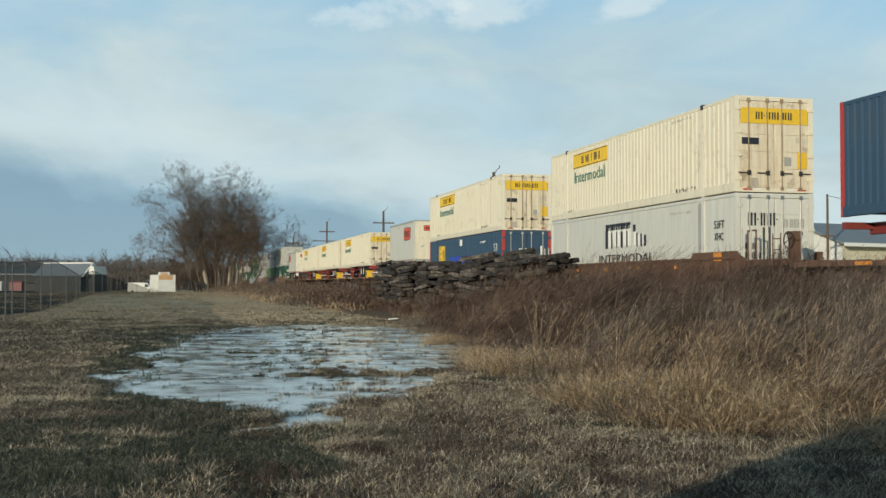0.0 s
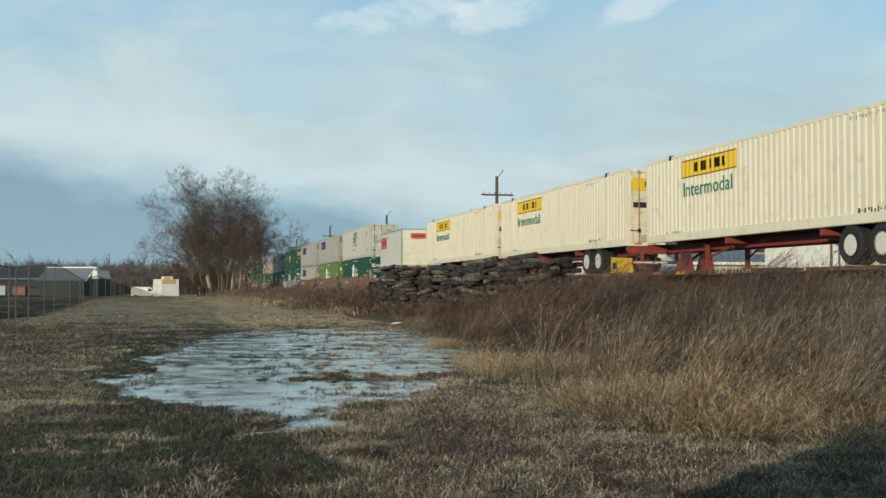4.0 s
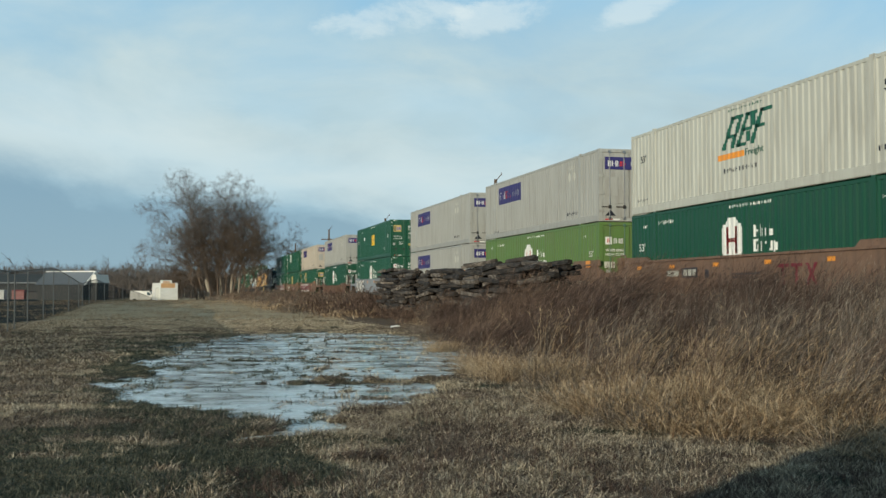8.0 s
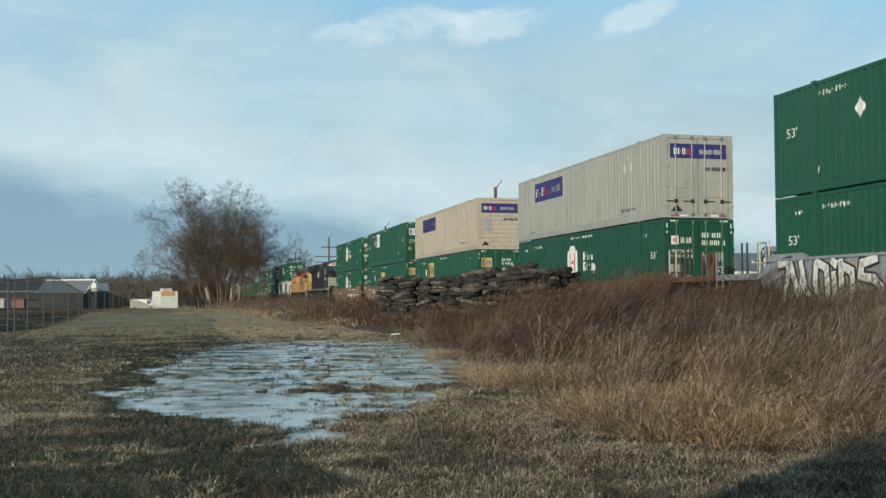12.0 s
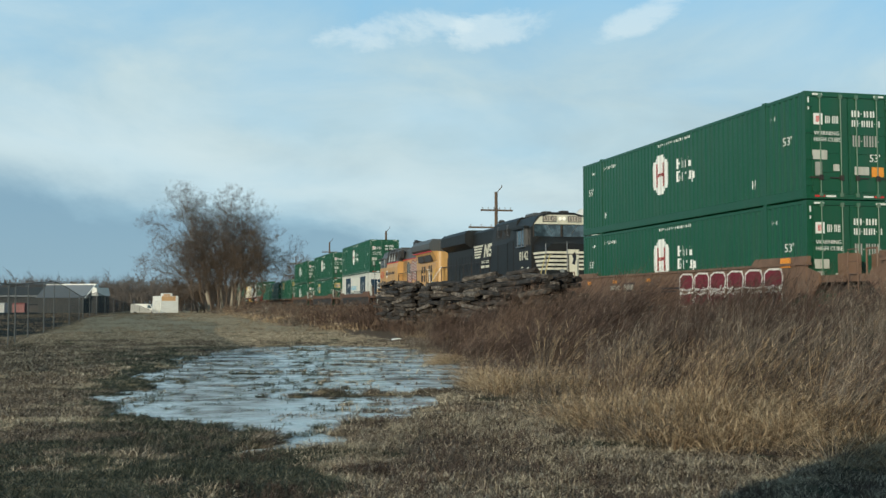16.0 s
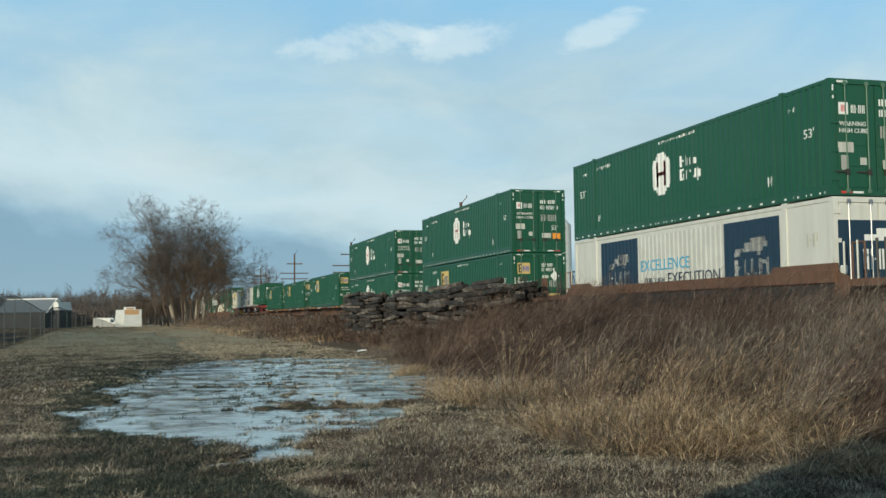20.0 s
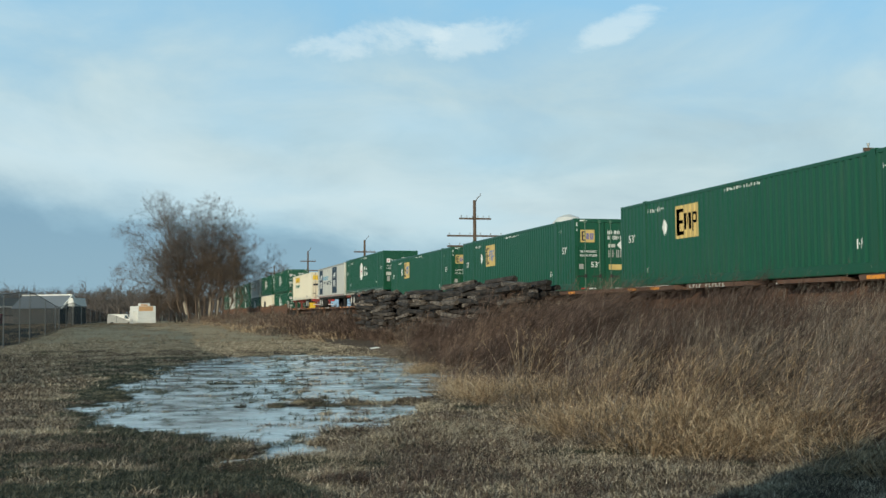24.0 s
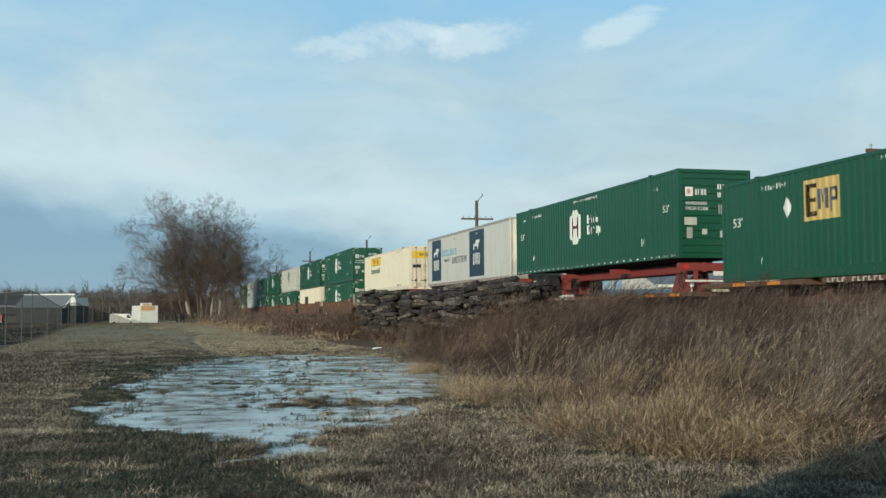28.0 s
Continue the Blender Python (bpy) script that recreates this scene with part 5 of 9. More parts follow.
                    s.side([(xa - ex - ox, za - ez - oz), (xb + ex - ox * 1.3, zb + ez - oz * 1.3), (xb + ex + ox, zb + ez + oz), (xa - ex + ox, za - ez + oz)], -1.488 - 0.004 * k, -1.484 - 0.004 * k)
            return s
        part("graffiti", lambda: tag(0, 0.15), "logo_dark", w, "black-edged white sprayed letters", key="graf_f")
        part("graffiti", lambda: tag(1, 0.095), "logo_white", w, key="graf_g")
    if graffiti == "letters":
        def big_letters(b, k):
            s = Shape()
            for i in range(6):
                x = -15.2 + 1.5 * i
                s.side([(x + b, 0.5 + b), (x + 1.3 - b, 0.55 + b), (x + 1.35 - b, 0.8), (x + 0.75, 0.95), (x + 1.3 - b, 1.1), (x + 1.25 - b, 1.4 - b), (x + b - 0.05, 1.38 - b)], -1.452 - 0.004 * k, -1.446 - 0.004 * k)
            return s
        part("graffiti", lambda: big_letters(0, 0), "logo_white", w, "white-edged maroon sprayed letters", key="graf_d")
        part("graffiti", lambda: big_letters(0.1, 1), "maroon", w, key="graf_e")
    return w


def spine_wagon(front_gap=1.4, back_gap=1.4, length=LONG, mat="rust", top=1.08):
    """Low spine wagon that carries trailers or single containers."""
    w = thing("spine_wagon", "rusty brown flat spine wagon with amber end plates", "railway wagon", "wagons of the train")
    k = f"{front_gap:.2f}{back_gap:.2f}{length:.1f}{mat}"
    part("spine_beam", lambda: Shape().box(-length - back_gap, front_gap, -0.38, 0.38, 0.55, top - 0.08, 0.03), mat, w, key="spine" + k)
    part("side_deck", lambda: Shape().box(-length - back_gap, -length + 4.2, -1.38, 1.38, top - 0.14, top, 0.02).box(-length + 5.0, -length + 8.6, -1.38, -0.5, top - 0.12, top).box(-2.6, front_gap, -1.38, 1.38, top - 0.14, top, 0.02).box(-6.2, -3.4, -1.30, 1.30, top - 0.12, top - 0.02), mat, w, key="sdeck" + k)
    for x in (-length + 1.0, -length + 2.8, -0.2, -2.0):
        part("reflector", lambda: Shape().box(-0.32, 0.32, -0.006, 0.0, -0.045, 0.045), "amber", w, "amber reflector plate", m=pose(x, -1.384, top - 0.07), key="srefl")
    def digits():
        sh = Shape()
        for q in range(11):
            if q != 4:
                x_ = -length + 5.2 + 0.2 * q
                sh.box(x_, x_ + 0.05, -1.39, -1.381, top - 0.12, top - 0.01).box(x_ + 0.05, x_ + 0.13, -1.39, -1.381, top - (0.04 if q % 2 else 0.12), top - (0.01 if q % 2 else 0.09))
        return sh
    part("number_print", digits, "pale", w, key="snum" + k)
    bogie(w, -length - back_gap + 0.2 if back_gap < 2 else -length - back_gap + 1.6)
    if front_gap > 2:
        bogie(w, front_gap - 1.6)
    return w


def hitch(parent, x, top=1.08, hue="dark_steel"):
    h = part("hitch_stand", lambda: Shape().side([(-0.75, top), (0.55, top), (0.16, 2.05), (-0.16, 2.05)], -0.42, -0.34).side([(-0.75, top), (0.55, top), (0.16, 2.05), (-0.16, 2.05)], 0.34, 0.42).box(-0.45, 0.45, -0.5, 0.5, 2.05, 2.13, 0.02).rod((-0.5, -0.4, top + 0.1), (0.1, 0.4, 1.9), 0.05), hue, parent, m=pose(x, 0, 0), key="hitch")
    part("hand_wheel", lambda: rim_ring(0.24), "dark_steel", h, m=pose(0.2, -0.52, 1.55), key="handwheel")
    return h


def axle(parent, x, r=0.50, rim="rim", z=0.50):
    """A road axle with twin tyres."""
    for sg in (-1, 1):
        ty = part("tyre", lambda: Shape().wheel(0, -0.27, 0.27, 0, r, 24, ((0.04, 0.58), (0.0, 0.66), (0.0, 0.93), (0.06, 1.0), (0.46, 1.0), (0.5, 0.93), (0.54, 1.0), (0.94, 1.0), (1.0, 0.93), (1.0, 0.66), (0.96, 0.58))), "rubber", parent, m=pose(x, sg * 0.98, z), key=f"tyre{r}")
        part("rim", lambda: Shape().wheel(0, -0.262, -0.05, 0, r * 0.60, 20, ((0, 1.0), (0.0, 0.88), (0.5, 0.80), (0.5, 0.42), (0.05, 0.36))), rim, ty, m=pose(0, 0, 0) if sg < 0 else pose(0, 0, 0, 0, 0, 180), key=f"rim{r}")


def chassis(hue="chassis_red", bogie_x=-3.7, deck=1.08, yellow_box=True):
    """Container chassis standing on a wagon; its rails carry the container. x as the container's, z over the rail."""
    c = thing("container_chassis", "red steel container chassis with white-rimmed tyres", "trailer chassis", "chassis of the train")
    t = 2.05
    part("chassis_rail", lambda: Shape().box(-LONG, 0.0, -0.48, -0.34, t - 0.30, t, 0.02), hue, c, key="crail-")
    part("chassis_rail", lambda: Shape().box(-LONG, 0.0, 0.34, 0.48, t - 0.30, t, 0.02), hue, c, key="crail+")
    for x in (-LONG + 0.08, -0.16, -5.5, -10.5):
        part("cross_beam", lambda: Shape().box(x - 0.08, x + 0.08, -1.27, 1.27, t - 0.18, t - 0.01), hue, c, key=f"cb{x}")
    part("slider_frame", lambda: Shape().box(bogie_x - 1.6, bogie_x + 1.6, -0.56, -0.42, t - 0.62, t - 0.3).box(bogie_x - 1.6, bogie_x + 1.6, 0.42, 0.56, t - 0.62, t - 0.3).box(bogie_x - 0.9, bogie_x - 0.7, -0.8, 0.8, t - 0.8, t - 0.5).box(bogie_x + 0.7, bogie_x + 0.9, -0.8, 0.8, t - 0.8, t - 0.5), hue, c, key=f"slide{bogie_x}")
    for x in (bogie_x - 0.62, bogie_x + 0.62):
        axle(c, x, 0.50, "rim", deck + 0.50)
    lx = -LONG + 3.4
    for sg in (-1, 1):
        part("landing_leg", lambda: Shape().box(lx - 0.07, lx + 0.07, sg * 0.72 - 0.06, sg * 0.72 + 0.06, deck + 0.10, t - 0.05).box(lx - 0.14, lx + 0.14, sg * 0.72 - 0.12, sg * 0.72 + 0.12, deck + 0.02, deck + 0.12).rod((lx, sg * 0.72, deck + 0.4), (lx + 1.3, sg * 0.5, t - 0.2), 0.035), hue, c, key=f"leg{sg}")
    part("rear_bumper", lambda: Shape().box(-0.14, -0.02, -1.25, 1.25, t - 0.26, t - 0.02).box(-0.16, -0.04, -1.1, 1.1, deck + 0.32, deck + 0.44).box(-0.14, -0.04, -0.75, -0.63, deck + 0.4, t).box(-0.14, -0.04, 0.63, 0.75, deck + 0.4, t), hue, c, key="bump")
    part("white_tag", lambda: Shape().box(-0.02, -0.01, -0.1, 0.25, t - 0.42, t - 0.28), "logo_white", c, key="npb")
    for y in (-1.15, 0.95):
        part("tail_lamp", lambda: Shape().box(-0.02, -0.005, 0.0, 0.2, t - 0.2, t - 0.08), "logo_red", c, m=pose(0, y, 0), key=f"tl{t:.2f}")
    part("reflector_strip", lambda: Shape().box(-0.04, -0.03, -1.08, 1.08, deck + 0.35, deck + 0.41), "logo_white", c, key="rstrip")
    if yellow_box:
        part("wheel_chock_box", lambda: Shape().side([(-1.6, deck), (-0.75, deck), (-0.85, deck + 0.55), (-1.55, deck + 0.6)], -1.32, -0.75), "logo_yellow", c, "yellow wheel chock panel", key="ybox")
        part("chock_mark", lambda: Shape().box(-1.4, -1.0, -1.327, -1.32, deck + 0.15, deck + 0.4), "logo_dark", c, key="ymark")
    return c


def box_trailer(length, hue="grey_white", style="orange", rear_first=False):
    """Road trailer riding on a wagon. rear_first: its doors and axle lead."""
    name = "box_trailer"
    tr = thing(name, "white box trailer with orange sign panels riding on a wagon" if style == "orange" else "white refrigerated trailer with navy sign panels", "trailer", "trailers of the train")
    b, t, d = 2.08, 4.96 if style == "orange" else 5.0, 1.08
    L2 = length
    k = f"{L2}{style}"
    part("side_wall", lambda: Shape().box(-L2 + 0.05, -0.05, -1.295, -1.25, b + 0.16, t - 0.09), hue, tr, key="tw-" + k)
    part("side_wall", lambda: Shape().box(-L2 + 0.05, -0.05, 1.25, 1.295, b + 0.16, t - 0.09), hue, tr, key="tw+" + k)
    part("roof", lambda: Shape().box(-L2, 0, -1.29, 1.29, t - 0.09, t, 0.03), "silver", tr, key="tr" + k)
    part("floor", lambda: Shape().box(-L2, 0, -1.29, 1.29, b, b + 0.16, 0.02), "silver", tr, key="tf" + k)
    part("front_wall", lambda: Shape().box(-0.05, 0.0, -1.24, 1.24, b + 0.16, t - 0.09), "white" if style == "orange" else hue, tr, key="tfw" + k)
    part("rear_wall", lambda: Shape().box(-L2, -L2 + 0.05, -1.24, 1.24, b + 0.16, t - 0.09), hue, tr, key="trw" + k)
    for x in (-0.11, -L2):
        for sg in (-1, 1):
            part("corner_post", lambda: Shape().box(x, x + 0.11, sg * 1.18, sg * 1.305, b, t + 0.004), "grey_white" if x > -1 and not rear_first else "silver", tr, key=f"tcp{x:.1f}{sg}{k}")
    part("rivet_strip", lambda: Shape().box(-L2 + 0.1, -0.1, -1.303, -1.295, t - 0.16, t - 0.09), "silver", tr, key="rv" + k)
    # black sheet that stands for the shadow beneath the trailer floor
    part("underfloor", lambda: Shape().box(-L2 + 0.1, -0.1, -1.2, 1.2, b - 0.06, b - 0.004), "rubber", tr, "black sheet standing in for the shade under the floor", key="fb" + k)
    for i in range(int(L2 / 0.6)):
        part("floor_beam", lambda: Shape().box(-0.05, 0.05, -1.24, 1.24, b - 0.17, b - 0.062), "rubber", tr, m=pose(-0.4 - 0.6 * i, 0, 0), key="fbeam" + k)
    for x in (-0.35 * L2, -0.62 * L2):
        part("marker_lamp", lambda: Shape().box(-0.06, 0.06, -1.308, -1.30, t - 0.42, t - 0.32).box(0.12, 0.24, -1.308, -1.30, t - 0.42, t - 0.32), "silver", tr, m=pose(x, 0, 0), key="mlamp" + k)
    nseam = int(L2 / 1.22)
    part("panel_seams", lambda: [s for s in [Shape()] for i in range(1, nseam) if s.box(-i * 1.22 - 0.012, -i * 1.22 + 0.012, -1.299, -1.294, b + 0.16, t - 0.1)][0], "grey_white", tr, key="seam" + k)
    part("reflector_strip", lambda: [s for s in [Shape()] for i in range(int(L2 / 0.6)) if s.box(-L2 + 0.2 + 0.6 * i, -L2 + 0.38 + 0.6 * i, -1.297, -1.290, b + 0.06, b + 0.11)][0], "logo_red", tr, "dashed red reflector strip", key="rs" + k)
    if style == "orange":
        def badge(y0, w, h, n_=5):
            return [(y0, 0.06 * h), (y0 + w / 2, 0.0), (y0 + w, 0.06 * h), (y0 + w * 1.03, h * 0.94), (y0 + w / 2, h), (y0 - w * 0.03, h * 0.94)]
        xs, zs = (-3.3, 3.60) if not rear_first else (-8.1, 3.62)
        part("sign_panel", lambda: Shape().side([(xs + a, zs + c) for a, c in badge(0, 2.25, 0.95)], -1.304, -1.297), "logo_dark", tr, "orange sign panel with dark edge", key="yb" + k + str(rear_first))
        part("sign_face", lambda: Shape().side([(xs + 0.05 + a, zs + 0.05 + c) for a, c in badge(0, 2.15, 0.85)], -1.309, -1.303), "logo_orange", tr, key="yc" + k + str(rear_first))
        part("sign_mark", lambda: [s for s in [Shape()] for i in range(6) if s.box(xs + 0.25 + 0.29 * i, xs + 0.34 + 0.29 * i, -1.313, -1.308, zs + 0.24, zs + 0.70).box(xs + 0.37 + 0.29 * i, xs + 0.46 + 0.29 * i, -1.313, -1.308, zs + (0.24, 0.46)[i % 2], zs + (0.70, 0.70, 0.5)[i % 3])][0], "logo_dark", tr, key="yd" + k + str(rear_first))
        part("sign_panel", lambda: Shape().prism([(-0.55 + a, 4.2 + c) for a, c in badge(0, 1.15, 0.42)], 0.0, 0.006), "logo_dark", tr, "orange sign panel with dark edge", key="ye")
        part("sign_face", lambda: Shape().prism([(-0.52 + a, 4.225 + c) for a, c in badge(0, 1.09, 0.37)], 0.006, 0.011), "logo_orange", tr, key="yf")
        part("sign_mark", lambda: [s for s in [Shape()] for i in range(6) if s.box(0.011, 0.015, -0.42 + 0.155 * i, -0.32 + 0.155 * i, 4.32, 4.50)][0], "logo_dark", tr, key="yg")
        if rear_first:
            axle(tr, -1.3, 0.5, "rim", d + 0.5)
            part("under_frame", lambda: Shape().box(-2.4, -0.1, -0.55, 0.55, b - 0.35, b).box(-0.12, -0.02, -1.1, 1.1, d + 0.28, d + 0.38).box(-0.1, -0.02, -0.8, -0.7, d + 0.3, b).box(-0.1, -0.02, 0.7, 0.8, d + 0.3, b), "dark_steel", tr, key="uf1")
            part("reflector_strip", lambda: [s for s in [Shape()] for i in range(8) if s.box(-0.02, -0.012, -1.08 + 0.28 * i, -0.94 + 0.28 * i, d + 0.30, d + 0.36)][0], "logo_red", tr, key="rs2")
            part("reflector_strip", lambda: [s for s in [Shape()] for i in range(9) if s.box(0.0, 0.006, -1.2 + 0.28 * i, -1.06 + 0.28 * i, b + 0.02, b + 0.08)][0], "logo_red", tr, key="rs3")
            for y in (-1.1, -0.95, 1.1):
                part("tail_lamp", lambda: Shape().rod((-0.05, 0, b - 0.1), (0.01, 0, b - 0.1), 0.05, n=10), "logo_red", tr, m=pose(0, y, 0), key=f"tlamp{b:.2f}")
            part("bumper_disc", lambda: Shape().rod((-0.1, -0.95, d + 0.72), (-0.02, -0.95, d + 0.72), 0.24, n=18), "logo_white", tr, key="disc")
            for i in range(5):
                part("door_groove", lambda: Shape().box(0.0, 0.004, -1.15, 1.15, 0.0, 0.015), "pale", tr, m=pose(0, 0, b + 0.55 + 0.5 * i), key="dgr")
            part("landing_leg", lambda: Shape().box(-L2 + 2.0, -L2 + 2.16, -0.8, -0.66, d, b).box(-L2 + 2.0, -L2 + 2.16, 0.66, 0.8, d, b).rod((-L2 + 2.0, -0.7, d + 0.3), (-L2 + 3.6, -0.5, b - 0.05), 0.05).rod((-L2 + 3.6, -0.7, d + 0.2), (-L2 + 2.4, -0.5, b - 0.05), 0.05), "dark_steel", tr, key="ll1")
        else:
            axle(tr, -L2 + 0.9, 0.5, "rim", d + 0.5)
            part("side_skirt", lambda: Shape().side([(-L2 + 1.75, b), (-L2 + 1.9, d + 0.02), (-3.6, d + 0.02), (-3.0, d + 0.5), (-2.6, b)], -1.28, -1.25), "grey_white", tr, "white side skirt", key="skirt")
            part("landing_leg", lambda: Shape().box(-2.4, -2.25, -0.8, -0.66, d, b).box(-2.4, -2.25, 0.66, 0.8, d, b).rod((-2.4, -0.7, d + 0.2), (-3.4, -0.5, b - 0.05), 0.05), "dark_steel", tr, key="ll2")
            part("gladhand_box", lambda: Shape().box(0.0, 0.03, 0.78, 1.02, b + 0.30, b + 0.72).box(0.03, 0.06, 0.84, 0.96, b + 0.18, b + 0.5), "dark_steel", tr, key="gb")
            part("notice", lambda: Shape().box(0.0, 0.006, 0.7, 1.0, b + 0.95, b + 1.2), "pale", tr, key="nb")
            part("notice", lambda: Shape().box(0.0, 0.006, 1.02, 1.18, b + 1.15, b + 1.25), "logo_red", tr, key="nb2")
            part("scuff", lambda: Shape().poly([(0.004, -0.75, b + 1.0), (0.004, -0.72, b + 0.98), (0.004, -0.55, b + 1.12), (0.004, -0.58, b + 1.15)]), "dark_steel", tr, key="scf")
    else:
        for a, c in ((-15.1, -12.95), (-6.95, -4.25)):
            part("sign_panel", lambda: Shape().box(a, c, -1.301, -1.296, b + 0.3, t - 0.2), "navy", tr, "dark navy sign panel", key=f"kt{a}")
            e = (a + c) / 2
            part("sign_mark", lambda: Shape().box(e - 0.55, e + 0.35, -1.306, -1.300, 3.95, 4.1).box(e - 0.15, e + 0.55, -1.306, -1.300, 4.1, 4.28).box(e - 0.6, e - 0.4, -1.306, -1.300, 3.8, 3.95).box(e + 0.15, e + 0.3, -1.306, -1.300, 3.8, 3.95), "logo_white", tr, key=f"ku{a}")
            part("sign_mark", lambda: [s for s in [Shape()] for i in range(5) if s.box(e - 0.6 + 0.26 * i, e - 0.47 + 0.26 * i, -1.306, -1.300, 3.0, 3.6)][0], "logo_white", tr, key=f"kv{a}")
        part("lettering", lettering("EXCELLENCE", 0.36, "sky_blue", 3.2), "sky_blue", tr, m=on_side(-12.7, 3.75, -1.301))
        part("lettering", lettering("THROUGH", 0.15, "navy", 1.3), "navy", tr, m=on_side(-12.3, 3.42, -1.301))
        part("lettering", lettering("EXECUTION", 0.36, "navy", 2.9), "navy", tr, m=on_side(-10.4, 3.25, -1.301))
        part("cooling_unit", lambda: Shape().side([(-0.02, b + 0.9), (0.55, b + 1.0), (0.6, t - 0.5), (0.4, t - 0.25), (-0.02, t - 0.2)], -1.0, 1.0), "white", tr, "white cooling unit", key="cool")
        part("cooling_grille", lambda: Shape().box(0.58, 0.61, -0.75, 0.75, b + 1.2, t - 0.9), "dark_steel", tr, key="grille")
        axle(tr, -L2 + 1.2, 0.5, "rim", d + 0.5)
        axle(tr, -L2 + 2.45, 0.5, "rim", d + 0.5)
        part("landing_leg", lambda: Shape().box(-3.2, -3.05, -0.8, -0.66, d, b).box(-3.2, -3.05, 0.66, 0.8, d, b), "dark_steel", tr, key="ll3")
    return tr

# ---------------- locomotives ----------------
def loco_under(lo, L0, main):
    """Frame, bogies, tank and couplers, common to both engines. x from -L0 to 0."""
    part("frame", lambda: Shape().box(-L0 + 0.9, -0.9, -1.48, 1.48, 1.42, 1.70, 0.02), main, lo, key="lframe" + main)
    part("fuel_tank", lambda: Shape().prism([(-1.35, 0.55), (-1.1, 0.28), (1.1, 0.28), (1.35, 0.55), (1.35, 1.42), (-1.35, 1.42)], -14.2, -8.2), "dark_steel", lo, key="tank")
    for x in (-5.0, -L0 + 5.0):
        bg = part("bogie", lambda: [s for s in [Shape()] for sg in (-1, 1) if s.side([(-2.4, 0.55), (-1.9, 0.42), (1.9, 0.42), (2.4, 0.55), (2.4, 0.95), (1.4, 1.15), (-1.4, 1.15), (-2.4, 0.95)], min(sg * 1.05, sg * 1.3), max(sg * 1.05, sg * 1.3))][0], "dark_steel", lo, m=pose(x, 0, 0), key="lbogie")
        for wx in (-1.85, 0, 1.85):
            part("axle_box", lambda: Shape().rod((0, -1.42, 0), (0, 1.42, 0), 0.17, n=10).box(-0.3, 0.3, -1.36, -1.28, -0.22, 0.25).rod((0.45, -1.33, -0.05), (0.45, -1.33, 0.35), 0.08, n=8), "dark_steel", bg, m=pose(wx, 0, 0.53), key="axbox")
            part("wheel", lambda: Shape().wheel(0, -0.82, -0.68, 0, 0.53, 22, ((0, 0.3), (0.2, 0.8), (0, 0.85), (0, 1.0), (1, 1.05))), "rust", bg, m=pose(wx, 0, 0.53), key="lwheel")
            part("wheel", lambda: Shape().wheel(0, 0.68, 0.82, 0, 0.53, 22, ((0, 1.05), (1, 1.0), (1, 0.3))), "rust", bg, m=pose(wx, 0, 0.53), key="lwheel2")
    for x, w_, z0, z1 in ((-15.6, 1.1, 0.7, 1.4), (-7.6, 0.9, 0.6, 1.4), (-2.5, 0.7, 0.75, 1.4), (-19.9, 0.7, 0.75, 1.4)):
        part("air_reservoir", lambda: Shape().rod((x, -1.2, (z0 + z1) / 2), (x + w_, -1.2, (z0 + z1) / 2), 0.26, n=12).box(x - 0.3, x + w_ + 0.3, -0.9, 0.9, z0, z1), "dark_steel", lo, key=f"res{x}")
    part("frame_pipe", lambda: Shape().path([(-L0 + 2.2, -1.4, 1.25), (-15.0, -1.42, 1.30), (-8.0, -1.42, 1.22), (-2.2, -1.4, 1.25)], 0.035), "dark_steel", lo, key="fpipe")
    for x, sg in ((-0.9, 1), (-L0 + 0.9, -1)):
        part("end_plate", lambda: Shape().box(min(x, x + sg * 0.12), max(x, x + sg * 0.12), -1.1, 1.1, 0.85, 1.7), "dark_steel", lo, key=f"lend{sg}{main}")
        part("coupler", lambda: Shape().box(min(x, x + sg * 0.85), max(x, x + sg * 0.85), -0.14, 0.14, 0.72, 1.02, 0.03), "dark_steel", lo, key=f"lcoup{sg}")


def hand_rail(lo, pts, mat, posts, name="handrail"):
    sh = Shape().path(pts, 0.022)
    for (x, y, z0, z1) in posts:
        sh.rod((x, y, z0), (x, y, z1), 0.02, n=5)
    return part(name, sh, mat, lo)


def stairs(lo, x, mat, sg):
    for i in range(4):
        part("step", lambda: Shape().box(-0.3, 0.3, -1.5, -1.05, 0.0, 0.03), mat, lo, m=pose(x, 0, 0.42 + 0.34 * i), key="step" + mat)
    for k in (-0.33, 0.30):
        part("step_side", lambda: Shape().box(0, 0.03, -1.5, -1.05, 0.35, 1.7), mat, lo, m=pose(x + k, 0, 0), key="stepside" + mat)


